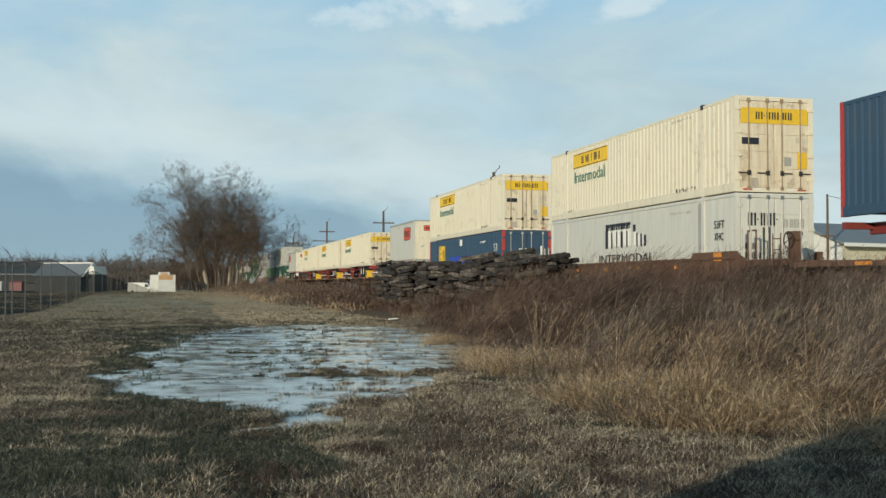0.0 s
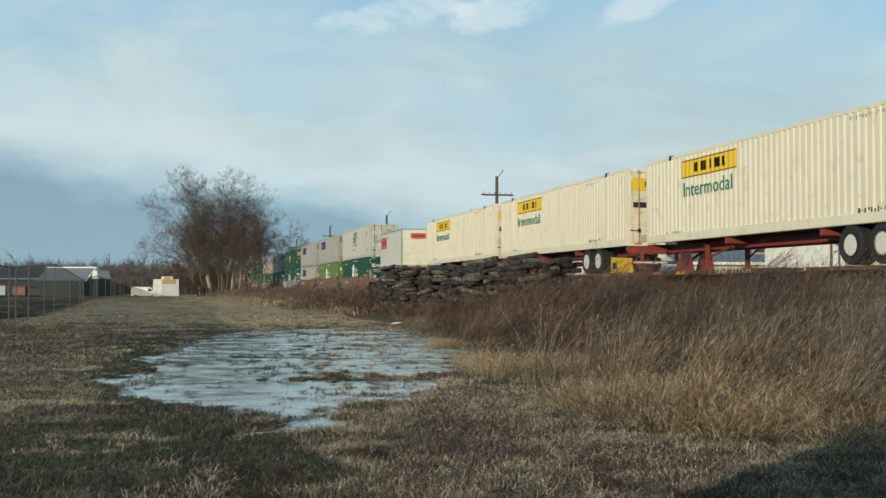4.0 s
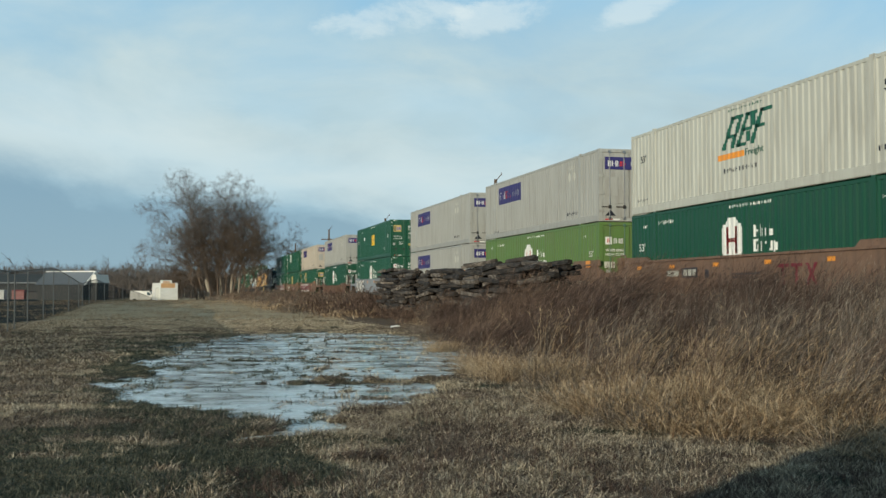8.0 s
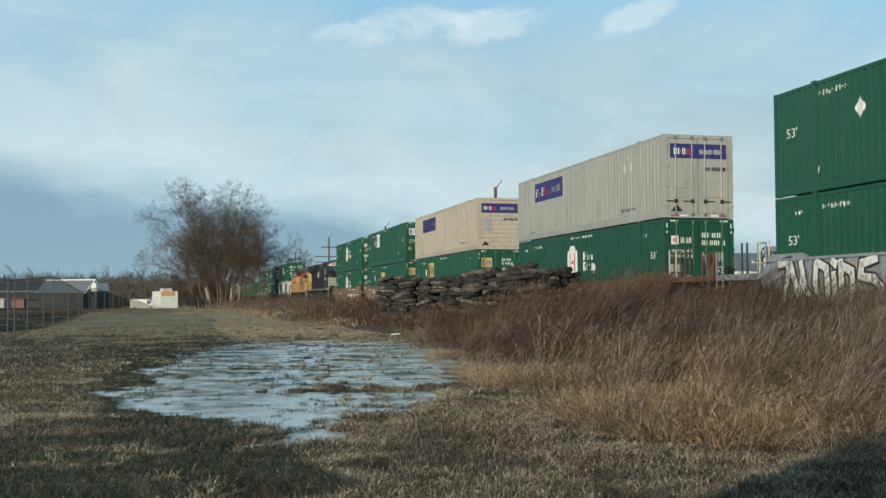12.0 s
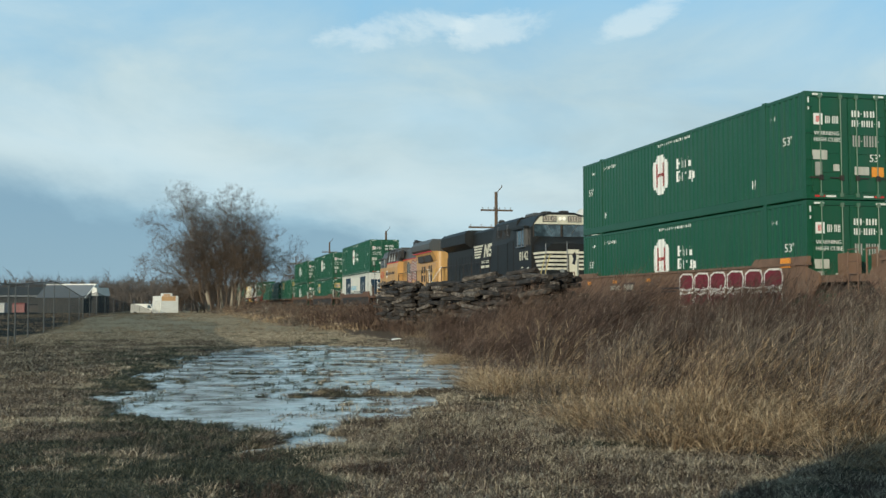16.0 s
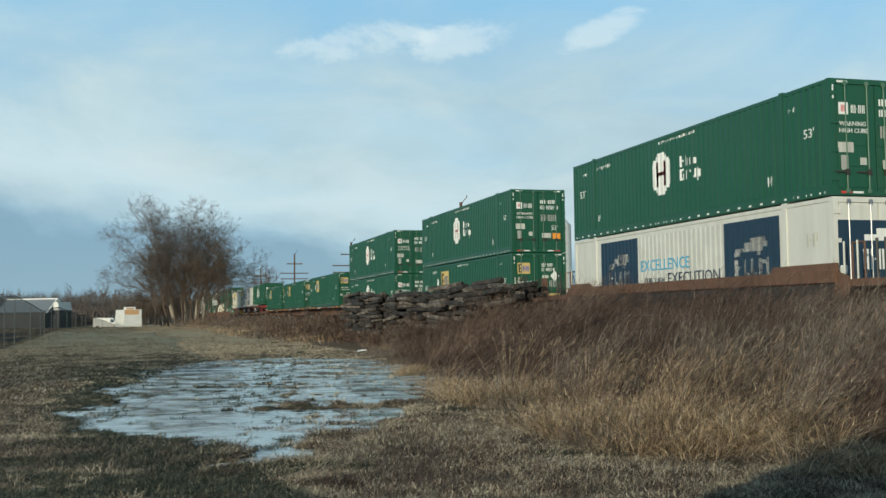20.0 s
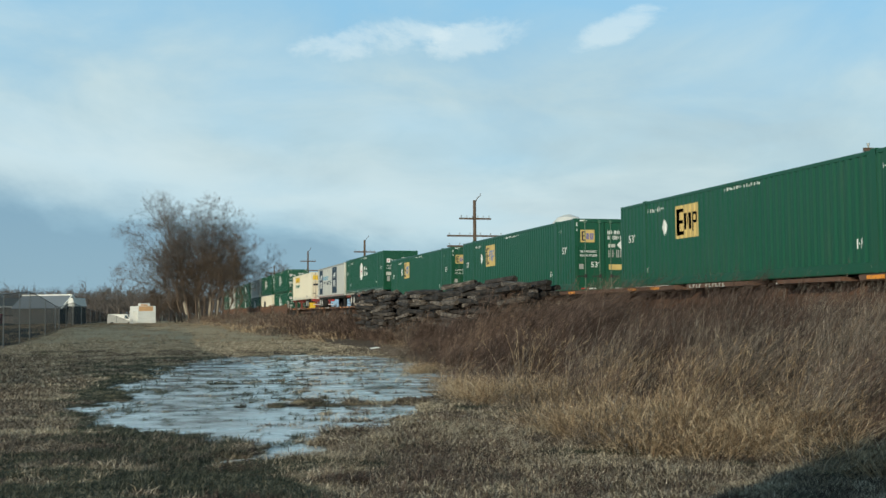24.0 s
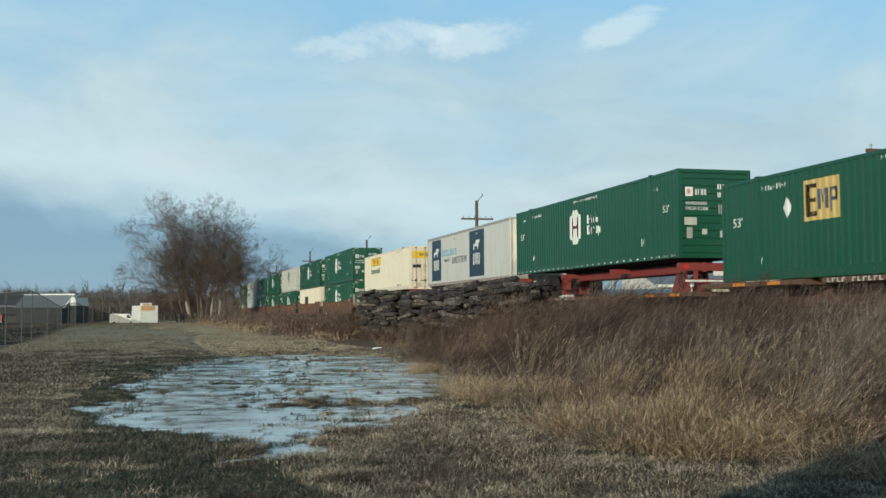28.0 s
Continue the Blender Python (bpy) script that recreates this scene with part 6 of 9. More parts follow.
def black_loco():
    L0 = 22.3
    lo = thing("locomotive", "black diesel locomotive with white nose stripes and number 8142", "locomotive", "locomotives of the train")
    loco_under(lo, L0, "loco_black")
    part("sill_stripe", lambda: Shape().box(-L0 + 1.0, -1.0, -1.486, -1.48, 1.60, 1.69), "dull_stripe", lo, "dirty cream frame stripe")
    # nose
    def nose():
        s = Shape()
        back = [(-3.2, -1.40, 1.7), (-3.2, 1.40, 1.7), (-3.2, 1.40, 3.25), (-3.2, 1.10, 3.60), (-3.2, -1.10, 3.60), (-3.2, -1.40, 3.25)]
        fore = [(-1.75, -1.26, 1.7), (-1.75, 1.26, 1.7), (-1.75, 1.26, 2.98), (-1.75, 0.98, 3.22), (-1.75, -0.98, 3.22), (-1.75, -1.26, 2.98)]
        s.v = back + fore
        s.f = [tuple(reversed(range(6))), tuple(range(6, 12))] + [(i, (i + 1) % 6, 6 + (i + 1) % 6, 6 + i) for i in range(6)]
        return s
    part("nose", nose, "loco_black", lo)
    def nose_stripes():
        s = Shape()
        for i in range(5):
            z = 2.02 + 0.185 * i
            s.box(-1.75, -1.744, -1.26, -0.28, z, z + 0.10).box(-1.75, -1.744, 0.28, 1.26, z, z + 0.10)
            xa = -2.75 - 0.11 * i
            ya = -1.26 - 0.14 * (-1.75 - xa) / 1.45
            s.poly([(xa, ya - 0.006, z), (-1.75, -1.266, z), (-1.75, -1.266, z + 0.10), (xa, ya - 0.006, z + 0.10)])
        return s
    part("nose_stripes", nose_stripes, "loco_white", lo, "white nose stripes")
    part("nose_door", lambda: Shape().box(-1.75, -1.735, -0.27, 0.27, 1.75, 2.95), "loco_white", lo, "white nose door")
    part("nose_mark", lambda: Shape().prism([(-0.05, 2.3), (0.08, 2.25), (0.16, 2.6), (0.1, 2.85), (-0.06, 2.7), (0.02, 2.5)], -1.735, -1.728), "logo_dark", lo, "dark figure mark")
    # cab
    part("cab", lambda: Shape().prism([(-1.50, 1.70), (1.50, 1.70), (1.50, 4.05), (1.15, 4.60), (0.6, 4.76), (-0.6, 4.76), (-1.15, 4.60), (-1.50, 4.05)], -5.9, -3.2), "loco_black", lo)
    part("number_board_band", lambda: Shape().prism([(-1.36, 4.20), (1.36, 4.20), (1.08, 4.54), (0.6, 4.64), (-0.6, 4.64), (-1.08, 4.54)], -3.2, -3.17), "loco_white", lo, "white band over the cab windows")
    for y in (-0.62, 0.62):
        nb = part("number_board", lambda: Shape().box(-3.17, -3.13, -0.33, 0.33, 4.30, 4.58), "logo_dark", lo, "dark number board", m=pose(0, y, 0), key="nboard")
        part("board_glass", lambda: Shape().box(-3.13, -3.127, -0.30, 0.30, 4.33, 4.55), "beige", nb, "dull cream number glass", key="nglass")
        part("lettering", lettering("8142", 0.17, "logo_dark", 0.5), "logo_dark", nb, m=on_front(-0.25, 4.36, -3.124))
    for y in (-0.1, 0.1):
        part("headlight", lambda: Shape().rod((-3.17, 0, 4.45), (-3.10, 0, 4.45), 0.085, n=12), "lamp", lo, "lit headlight", m=pose(0, y, 0), key="headl")
    part("windshield", lambda: Shape().box(-3.2, -3.185, -1.40, -0.07, 3.62, 4.16), "glass", lo, key="wsA")
    part("windshield", lambda: Shape().box(-3.2, -3.185, 0.07, 1.40, 3.62, 4.16), "glass", lo, key="wsB")
    cw = part("cab_window", lambda: Shape().box(-5.25, -4.05, -1.515, -1.50, 3.30, 3.98), "glass", lo)
    for x, w_ in ((-5.33, 0.08), (-4.68, 0.06), (-4.05, 0.08)):
        part("window_frame", lambda: Shape().box(x, x + w_, -1.53, -1.50, 3.22, 4.06), "steel", cw, "bare metal window frame")
    part("arm_rest", lambda: Shape().box(-5.3, -4.0, -1.60, -1.50, 3.17, 3.23), "steel", cw)
    part("sun_visor", lambda: Shape().side([(-5.6, 4.03), (-3.5, 4.03), (-3.5, 4.13), (-5.6, 4.2)], -1.75, -1.50), "loco_black", lo)
    part("lettering", lettering("8142", 0.42, "loco_white", 1.35), "loco_white", lo, "white road number", m=on_side(-5.0, 2.55, -1.508))
    part("small_print", lambda: Shape().box(-4.75, -4.45, -1.506, -1.5, 2.18, 2.24), "loco_white", lo)
    part("mirror", lambda: Shape().box(-3.72, -3.66, -1.72, -1.52, 3.25, 4.15), "steel", lo)
    for y in (-1.42, -0.06, 1.36):
        part("window_post", lambda: Shape().box(-3.186, -3.176, 0, 0.06, 3.60, 4.18), "dark_steel", lo, m=pose(0, y, 0), key="wpost")
    for y, tilt in ((-0.75, 0.3), (0.75, -0.3)):
        part("wiper", lambda: Shape().rod((-3.17, y, 4.16), (-3.17, y + tilt, 3.72), 0.012, n=4), "steel", lo)
    for x in (-20.6, -18.9, -17.2):
        part("roof_hatch", lambda: Shape().box(0, 1.3, -0.9, 0.9, 4.70, 4.76, 0.02), "loco_grey", lo, m=pose(x, 0, 0), key="rhatch")
    for x in (-8.6, -7.0):
        part("grab_iron", lambda: Shape().path([(x, -1.42, 3.9), (x, -1.5, 3.9), (x, -1.5, 4.4), (x, -1.42, 4.4)], 0.015, 4), "steel", lo)
    # long hood
    part("cab_side_hood", lambda: Shape().prism([(-1.48, 1.70), (1.48, 1.70), (1.48, 3.3), (1.32, 4.55), (1.1, 4.72), (-1.1, 4.72), (-1.32, 4.55), (-1.48, 3.3)], -9.9, -5.9), "loco_black", lo)
    part("engine_hood", lambda: Shape().prism([(-1.05, 1.70), (1.05, 1.70), (1.05, 4.46), (0.85, 4.60), (-0.85, 4.60), (-1.05, 4.46)], -15.2, -9.9), "loco_black", lo)
    part("radiator_hood", lambda: Shape().prism([(-1.05, 1.70), (1.05, 1.70), (1.05, 3.65), (1.50, 3.95), (1.50, 4.50), (1.3, 4.70), (-1.3, 4.70), (-1.50, 4.50), (-1.50, 3.95), (-1.05, 3.65)], -21.0, -15.2), "loco_black", lo)
    part("rear_hood_end", lambda: Shape().box(-21.35, -21.0, -1.0, 1.0, 1.7, 3.4, 0.08), "loco_black", lo)
    for i in range(9):
        part("hood_door", lambda: Shape().box(0, 0.52, -1.075, -1.05, 1.85, 3.3), "loco_black", lo, m=pose(-15.1 + 0.57 * i, 0, 0), key="hooddoor")
    for i in range(8):
        part("hood_door", lambda: Shape().box(0, 0.6, -1.075, -1.05, 1.85, 3.25), "loco_black", lo, m=pose(-20.7 + 0.67 * i, 0, 0), key="hooddoor2")
    part("exhaust", lambda: Shape().box(-12.4, -11.4, -0.35, 0.35, 4.60, 4.80, 0.04), "rust", lo)
    part("horn", lambda: Shape().rod((-9.6, -0.9, 4.78), (-10.1, -0.9, 4.78), 0.09, 0.13, n=10), "dark_steel", lo)
    for x, w_ in ((-9.3, 1.0), (-7.9, 0.45), (-7.3, 0.45)):
        part("louvre", lambda: [s for s in [Shape()] for i in range(7) if s.box(x, x + w_, -1.43, -1.38, 3.75 + 0.075 * i, 3.79 + 0.075 * i)][0], "dark_steel", lo, m=pose(0, 0.0, 0), key=f"louv{x}")
    for x, w_, z, h in ((-9.4, 0.75, 1.9, 1.6), (-8.5, 1.5, 1.9, 1.6), (-6.8, 0.8, 1.9, 1.7)):
        part("hood_door", lambda: Shape().box(x, x + w_, -1.50, -1.48, z, z + h, 0.004), "loco_black", lo, key=f"hd3{x}")
    part("side_mark", lambda: [s for s in [Shape()] for i in range(5) if s.box(-14.6 - 0.04 * i, -12.9 - 0.13 * (4 - i), -1.082, -1.076, 3.05 + 0.15 * i, 3.14 + 0.15 * i)][0], "loco_white", lo, "white striped company mark")
    part("side_mark", lambda: Shape().side([(-12.75, 3.05), (-12.5, 3.05), (-12.35, 3.5), (-12.1, 3.05), (-11.9, 3.05), (-11.65, 3.75), (-11.9, 3.75), (-12.05, 3.35), (-12.3, 3.75), (-12.5, 3.75)], -1.082, -1.076).side([(-11.75, 3.05), (-11.2, 3.05), (-11.1, 3.45), (-11.5, 3.45), (-11.45, 3.6), (-11.1, 3.6), (-11.05, 3.75), (-11.6, 3.75), (-11.65, 3.35), (-11.3, 3.3), (-11.3, 3.2), (-11.75, 3.2)], -1.082, -1.076), "loco_white", lo)
    part("side_print", lambda: Shape().box(-13.2, -12.55, -1.082, -1.076, 2.72, 2.86).box(-12.35, -11.7, -1.082, -1.076, 2.72, 2.86).box(-13.3, -12.6, -1.082, -1.076, 2.46, 2.60).box(-12.4, -11.55, -1.082, -1.076, 2.46, 2.60), "loco_white", lo)
    part("notice", lambda: Shape().box(-3.85, -3.55, -1.508, -1.502, 1.85, 2.2), "pale", lo)
    # walkway rails
    hand_rail(lo, [(-10.0, -1.42, 3.2), (-10.4, -1.42, 2.75), (-20.9, -1.42, 2.75), (-21.3, -1.42, 2.75)], "dark_steel", [(-10.4 - 1.8 * i, -1.42, 1.7, 2.75) for i in range(7)])
    for x, z0 in ((-1.95, 0.55), (-1.35, 0.8)):
        hand_rail(lo, [(x, -1.46, z0), (x, -1.46, 1.90), (x + 0.38, -1.36, 2.7)], "rail_yellow", [])
    part("stairwell", lambda: Shape().box(-1.94, -1.36, -1.04, -0.9, 0.40, 1.42), "loco_black", lo)
    part("grab_rod", lambda: Shape().rod((-1.74, -1.30, 1.75), (-1.74, -1.30, 3.2), 0.022, n=6), "steel", lo)
    part("grab_rod", lambda: Shape().rod((-1.70, -0.30, 2.0), (-1.70, -0.30, 3.3), 0.022, n=6), "steel", lo)
    part("sill_stripe", lambda: Shape().box(-3.6, -1.36, -1.489, -1.4865, 1.60, 1.70), "loco_white", lo, "cream frame stripe")
    hand_rail(lo, [(-0.95, 1.44, 0.6), (-0.95, 1.44, 2.1), (-1.3, 1.42, 2.75)], "loco_white", [])
    hand_rail(lo, [(-0.95, -0.5, 1.7), (-0.95, -0.5, 2.7), (-0.95, 0.5, 2.7), (-0.95, 0.5, 1.7)], "dark_steel", [])
    stairs(lo, -1.65, "dark_steel", 1)
    stairs(lo, -L0 + 1.65, "dark_steel", -1)
    for y in (-0.85, 0.85):
        part("ditch_light", lambda: Shape().rod((-0.9, 0, 1.95), (-0.80, 0, 1.95), 0.09, n=12), "galv", lo, "round ditch light", m=pose(0, y, 0), key="ditchl")
    part("plow", lambda: Shape().side([(-0.85, 0.18), (-0.45, 0.15), (-0.6, 0.85), (-0.8, 0.9)], -1.35, 1.35), "loco_black", lo)
    part("roof_gear", lambda: [s for s in [Shape()] for x, y in ((-3.8, 0.3), (-4.3, -0.4), (-4.9, 0.1), (-5.4, -0.2)) if s.box(x - 0.18, x + 0.18, y - 0.2, y + 0.2, 4.74, 4.88, 0.03)][0], "dark_steel", lo)
    part("cooling_box", lambda: Shape().box(-6.4, -5.2, -0.75, 0.75, 4.70, 4.90, 0.06), "loco_grey", lo)
    return lo


def yellow_loco():
    """Runs with its long hood leading: the nose is at the rear."""
    L0 = 22.3
    lo = thing("locomotive", "yellow and grey diesel locomotive with flag panel and number 6274", "locomotive", "locomotives of the train")
    loco_under(lo, L0, "loco_grey")
    part("sill_stripe", lambda: Shape().box(-L0 + 1.0, -1.0, -1.486, -1.48, 1.50, 1.69), "loco_yellow", lo, "yellow frame stripe")
    part("radiator_hood", lambda: Shape().prism([(-1.05, 1.70), (1.05, 1.70), (1.05, 3.35), (1.35, 3.95), (-1.35, 3.95), (-1.05, 3.35)], -7.0, -1.6), "loco_yellow", lo)
    part("hood_corner", lambda: Shape().rod((-1.55, -0.75, 1.7), (-1.55, -0.75, 3.9), 0.32, n=16).rod((-1.55, 0.75, 1.7), (-1.55, 0.75, 3.9), 0.32, n=16).box(-1.6, -1.23, -0.75, 0.75, 1.7, 3.9), "loco_yellow", lo, "rounded yellow hood end")
    part("radiator_overhang", lambda: Shape().prism([(-1.35, 3.97), (-1.52, 4.1), (-1.52, 4.45), (-1.25, 4.75), (1.25, 4.75), (1.52, 4.45), (1.52, 4.1), (1.35, 3.97)], -7.4, -1.9), "loco_grey", lo)
    part("red_line", lambda: Shape().box(-7.4, -1.9, -1.40, -1.36, 3.90, 3.97), "logo_red", lo, "red edge line")
    for x0_, x1_ in ((-6.6, -4.75), (-4.6, -2.6)):
        part("radiator_grille", lambda: Shape().side([(x0_ + 0.25, 3.30), (x1_ + 0.1, 3.30), (x1_, 3.86), (x0_, 3.86)], -1.25, -1.13), "dark_steel", lo)
    part("end_band", lambda: Shape().box(-1.9, -1.22, -0.8, 0.8, 3.9, 4.62, 0.1), "loco_grey", lo)
    part("end_light", lambda: Shape().rod((-1.22, -0.1, 4.2), (-1.17, -0.1, 4.2), 0.08, n=10).rod((-1.22, -0.1, 4.02), (-1.17, -0.1, 4.02), 0.08, n=10), "galv", lo)
    part("engine_hood", lambda: Shape().prism([(-1.05, 1.70), (1.05, 1.70), (1.05, 3.75), (-1.05, 3.75)], -12.6, -7.0), "loco_yellow", lo)
    part("engine_roof", lambda: Shape().prism([(-1.05, 3.77), (-0.85, 4.55), (0.85, 4.55), (1.05, 3.77)], -12.6, -7.4), "loco_grey", lo)
    part("red_line", lambda: Shape().box(-12.6, -7.4, -1.06, -1.05, 3.72, 3.79), "logo_red", lo, "red edge line")
    part("equipment_hood", lambda: Shape().prism([(-1.48, 1.70), (1.48, 1.70), (1.48, 3.3), (1.40, 3.68), (-1.40, 3.68), (-1.48, 3.3)], -17.0, -12.6), "loco_yellow", lo)
    part("equipment_roof", lambda: Shape().prism([(-1.40, 3.70), (-1.15, 4.74), (1.15, 4.74), (1.40, 3.70)], -17.0, -12.6), "loco_grey", lo)
    part("cab", lambda: Shape().prism([(-1.50, 1.70), (1.50, 1.70), (1.50, 3.35), (-1.50, 3.35)], -19.6, -17.0), "loco_yellow", lo)
    part("cab_roof", lambda: Shape().prism([(-1.50, 3.37), (-1.46, 4.05), (-1.1, 4.65), (-0.6, 4.8), (0.6, 4.8), (1.1, 4.65), (1.46, 4.05), (1.50, 3.37)], -19.5, -17.0), "loco_grey", lo)
    cw = part("cab_window", lambda: Shape().box(-18.95, -17.75, -1.53, -1.47, 3.42, 4.0), "glass", lo)
    for x, w_ in ((-19.02, 0.07), (-18.38, 0.05), (-17.75, 0.07)):
        part("window_frame", lambda: Shape().box(x, x + w_, -1.54, -1.46, 3.38, 4.05), "galv", cw)
    part("sun_visor", lambda: Shape().side([(-19.1, 4.02), (-17.6, 4.02), (-17.6, 4.09), (-19.1, 4.09)], -1.8, -1.46), "loco_grey", lo)
    part("nose", lambda: Shape().side([(-19.6, 1.7), (-20.85, 1.7), (-21.1, 2.9), (-20.7, 3.1), (-19.6, 3.34)], -1.2, 1.2), "loco_yellow", lo)
    part("lettering", lettering("6274", 0.52, "logo_red", 1.5), "logo_red", lo, "red road number", m=on_side(-19.35, 2.55, -1.508))
    part("shield", lambda: Shape().side([(-17.0, 2.62), (-16.75, 2.50), (-16.5, 2.62), (-16.46, 3.05), (-16.75, 3.12), (-17.04, 3.05)], -1.492, -1.482), "logo_white", lo, "red, white and blue shield mark")
    part("shield_top", lambda: Shape().box(-17.02, -16.48, -1.498, -1.49, 2.72, 3.02), "navy", lo)
    part("lettering", lettering("BUILDING AMERICA", 0.19, "logo_dark", 2.7), "logo_dark", lo, m=on_side(-16.2, 2.78, -1.506))
    part("red_line", lambda: Shape().box(-17.0, -12.6, -1.43, -1.39, 3.62, 3.70), "logo_red", lo, "red edge line")
    part("roof_rail", Shape().path([(-17.2, -1.3, 4.3), (-16.8, -1.3, 4.62), (-13.2, -1.2, 4.62)], 0.03).rod((-15.0, -1.25, 4.3), (-15.0, -1.25, 4.62), 0.025), "dark_steel", lo)
    part("panel_seams", Shape().box(-18.9, -14.0, -1.486, -1.480, 2.05, 2.07).box(-18.9, -17.2, -1.508, -1.502, 2.28, 2.30).box(-14.62, -14.60, -1.486, -1.480, 1.75, 3.3), "dark_steel", lo)
    # flag panel, waving
    wave = lambda q: 0.11 * math.sin(q * 0.75) + 0.015 * q

    def band(i0, i1, z0, z1, y=-1.056):
        s = Shape()
        for i in range(i0, i1):
            xa, xb = -11.1 + 0.2 * i, -10.9 + 0.2 * i
            s.poly([(xa, y, z0 + wave(i)), (xb, y, z0 + wave(i + 1)), (xb, y, z1 + wave(i + 1)), (xa, y, z1 + wave(i))])
        return s
    for j in range(13):
        part("flag_stripe", band(6 if j > 5 else 0, 17, 2.0 + 0.108 * j, 2.108 + 0.108 * j), "faded_red" if j % 2 == 0 else "faded_white", lo)
    canton = part("flag_canton", band(0, 6, 2.65, 3.42), "flag_blue", lo, "dark blue-green flag corner")

    def dots():
        s = Shape()
        for j in range(5):
            for i in range(6):
                x, z = -11.02 + 0.19 * i, 2.72 + 0.14 * j + wave(i + 0.4)
                s.poly([(x, -1.058, z), (x + 0.05, -1.058, z - 0.02), (x + 0.06, -1.058, z + 0.05), (x + 0.01, -1.058, z + 0.06)])
        return s
    part("sign_mark", dots, "faded_white", canton)
    for x, z0, z1, w_ in ((-12.2, 1.9, 3.7, 0.10), (-11.85, 2.3, 3.7, 0.14), (-11.5, 2.0, 3.7, 0.08), (-11.2, 2.6, 3.7, 0.16)):
        part("soot_streak", Shape().poly([(x, -1.0595, z0), (x + w_ * 0.4, -1.0595, z0 + 0.2), (x + w_, -1.0595, z1), (x - w_ * 0.3, -1.0595, z1)]), "dark_steel", lo)
    for i in range(8):
        part("hood_door", lambda: Shape().box(0, 0.55, -1.075, -1.05, 1.85, 3.25), "loco_yellow", lo, m=pose(-6.6 + 0.62 * i, 0, 0), key="yhd")
    for x in (-6.0, -5.3, -3.9, -3.3):
        for z in (2.0, 2.6):
            part("louvre", lambda: Shape().box(0, 0.42, -1.085, -1.07, 0, 0.45), "dark_steel", lo, m=pose(x, 0, z), key="ylouv")
    part("louvre", lambda: [s for s in [Shape()] for x in (-16.3, -15.3, -14.3, -12.95) if s.box(x, x + 0.75, -1.40, -1.22, 3.85, 4.42)][0], "dark_steel", lo)
    part("side_door", lambda: Shape().box(-14.6, -13.4, -1.5, -1.48, 1.8, 3.2, 0.004), "loco_yellow", lo)
    part("side_door", lambda: Shape().box(-16.4, -15.0, -1.5, -1.48, 1.8, 2.4, 0.004), "loco_yellow", lo)
    part("step_door", lambda: Shape().box(-18.9, -18.3, -1.51, -1.50, 1.8, 2.35), "loco_grey", lo)
    hn = part("horn", Shape().box(-8.9, -8.3, -0.9, -0.5, 4.55, 4.62).rod((-8.6, -0.7, 4.5), (-8.6, -0.7, 4.75), 0.05), "dark_steel", lo)
    for x, z in ((-9.0, 4.78), (-8.6, 4.9), (-8.2, 4.78)):
        part("trumpet", Shape().rod((x, -0.4, z), (x, -1.0, z), 0.06, 0.19, n=12), "dark_steel", hn)
    hand_rail(lo, [(-3.0, -1.42, 2.75), (-12.4, -1.42, 2.75), (-12.6, -1.42, 2.2)], "dark_steel", [(-3.0 - 1.55 * i, -1.42, 1.7, 2.75) for i in range(7)])
    hand_rail(lo, [(-2.0, -1.45, 0.6), (-2.0, -1.45, 2.1), (-2.3, -1.42, 2.75), (-3.0, -1.42, 2.75)], "logo_white", [])
    hand_rail(lo, [(-1.05, -1.45, 0.6), (-1.05, -1.45, 2.2), (-1.5, -1.2, 2.8)], "logo_yellow", [])
    hand_rail(lo, [(-1.5, -1.45, 1.0), (-1.5, -1.45, 1.9), (-0.95, -0.9, 2.9)], "logo_white", [])
    hand_rail(lo, [(-0.95, -0.9, 1.7), (-0.95, -0.9, 2.85), (-0.95, 0.9, 2.85), (-0.95, 0.9, 1.7)], "dark_steel", [])
    hand_rail(lo, [(-L0 + 1.1, -1.45, 0.6), (-L0 + 1.1, -1.45, 2.4), (-L0 + 1.6, -1.3, 2.9)], "logo_white", [])
    hand_rail(lo, [(-L0 + 1.7, -1.45, 0.6), (-L0 + 1.7, -1.45, 2.3)], "logo_white", [])
    for x in (-16.6, -15.6, -14.6, -13.6):
        part("rail_post", lambda: Shape().rod((0, -1.46, 3.66), (0, -1.30, 4.62), 0.022, n=5), "dark_steel", lo, m=pose(x, 0, 0), key="rpost")
    for x in (-16.0, -15.0, -14.0):
        part("resistor_stack", lambda: Shape().rod((0, -1.41, 3.78), (0, -1.28, 4.42), 0.10, n=10), "galv", lo, m=pose(x, 0, 0), key="rstack")
    part("dark_vent", lambda: Shape().prism([(-1.42, 3.9), (-1.28, 4.5), (-1.1, 4.5), (-1.1, 3.9)], -12.62, -11.9), "dark_steel", lo)
    for x, z in ((-1.6, 3.5), (-1.6, 3.0), (-1.6, 2.5)):
        part("grab_iron", lambda: Shape().path([(-1.22, 0.25, z), (-1.16, 0.25, z), (-1.16, 0.7, z), (-1.22, 0.7, z)], 0.015, 4), "dark_steel", lo)
    stairs(lo, -1.5, "steel", 1)
    stairs(lo, -L0 + 1.4, "dark_steel", -1)
    part("end_step", lambda: Shape().box(-2.2, -0.9, -1.49, -1.44, 1.58, 1.72), "logo_yellow", lo)
    part("antenna", lambda: Shape().box(-17.9, -16.9, -1.35, -1.1, 4.75, 4.80).rod((-17.4, -0.9, 4.55), (-17.4, -1.2, 4.78), 0.03), "dark_steel", lo)
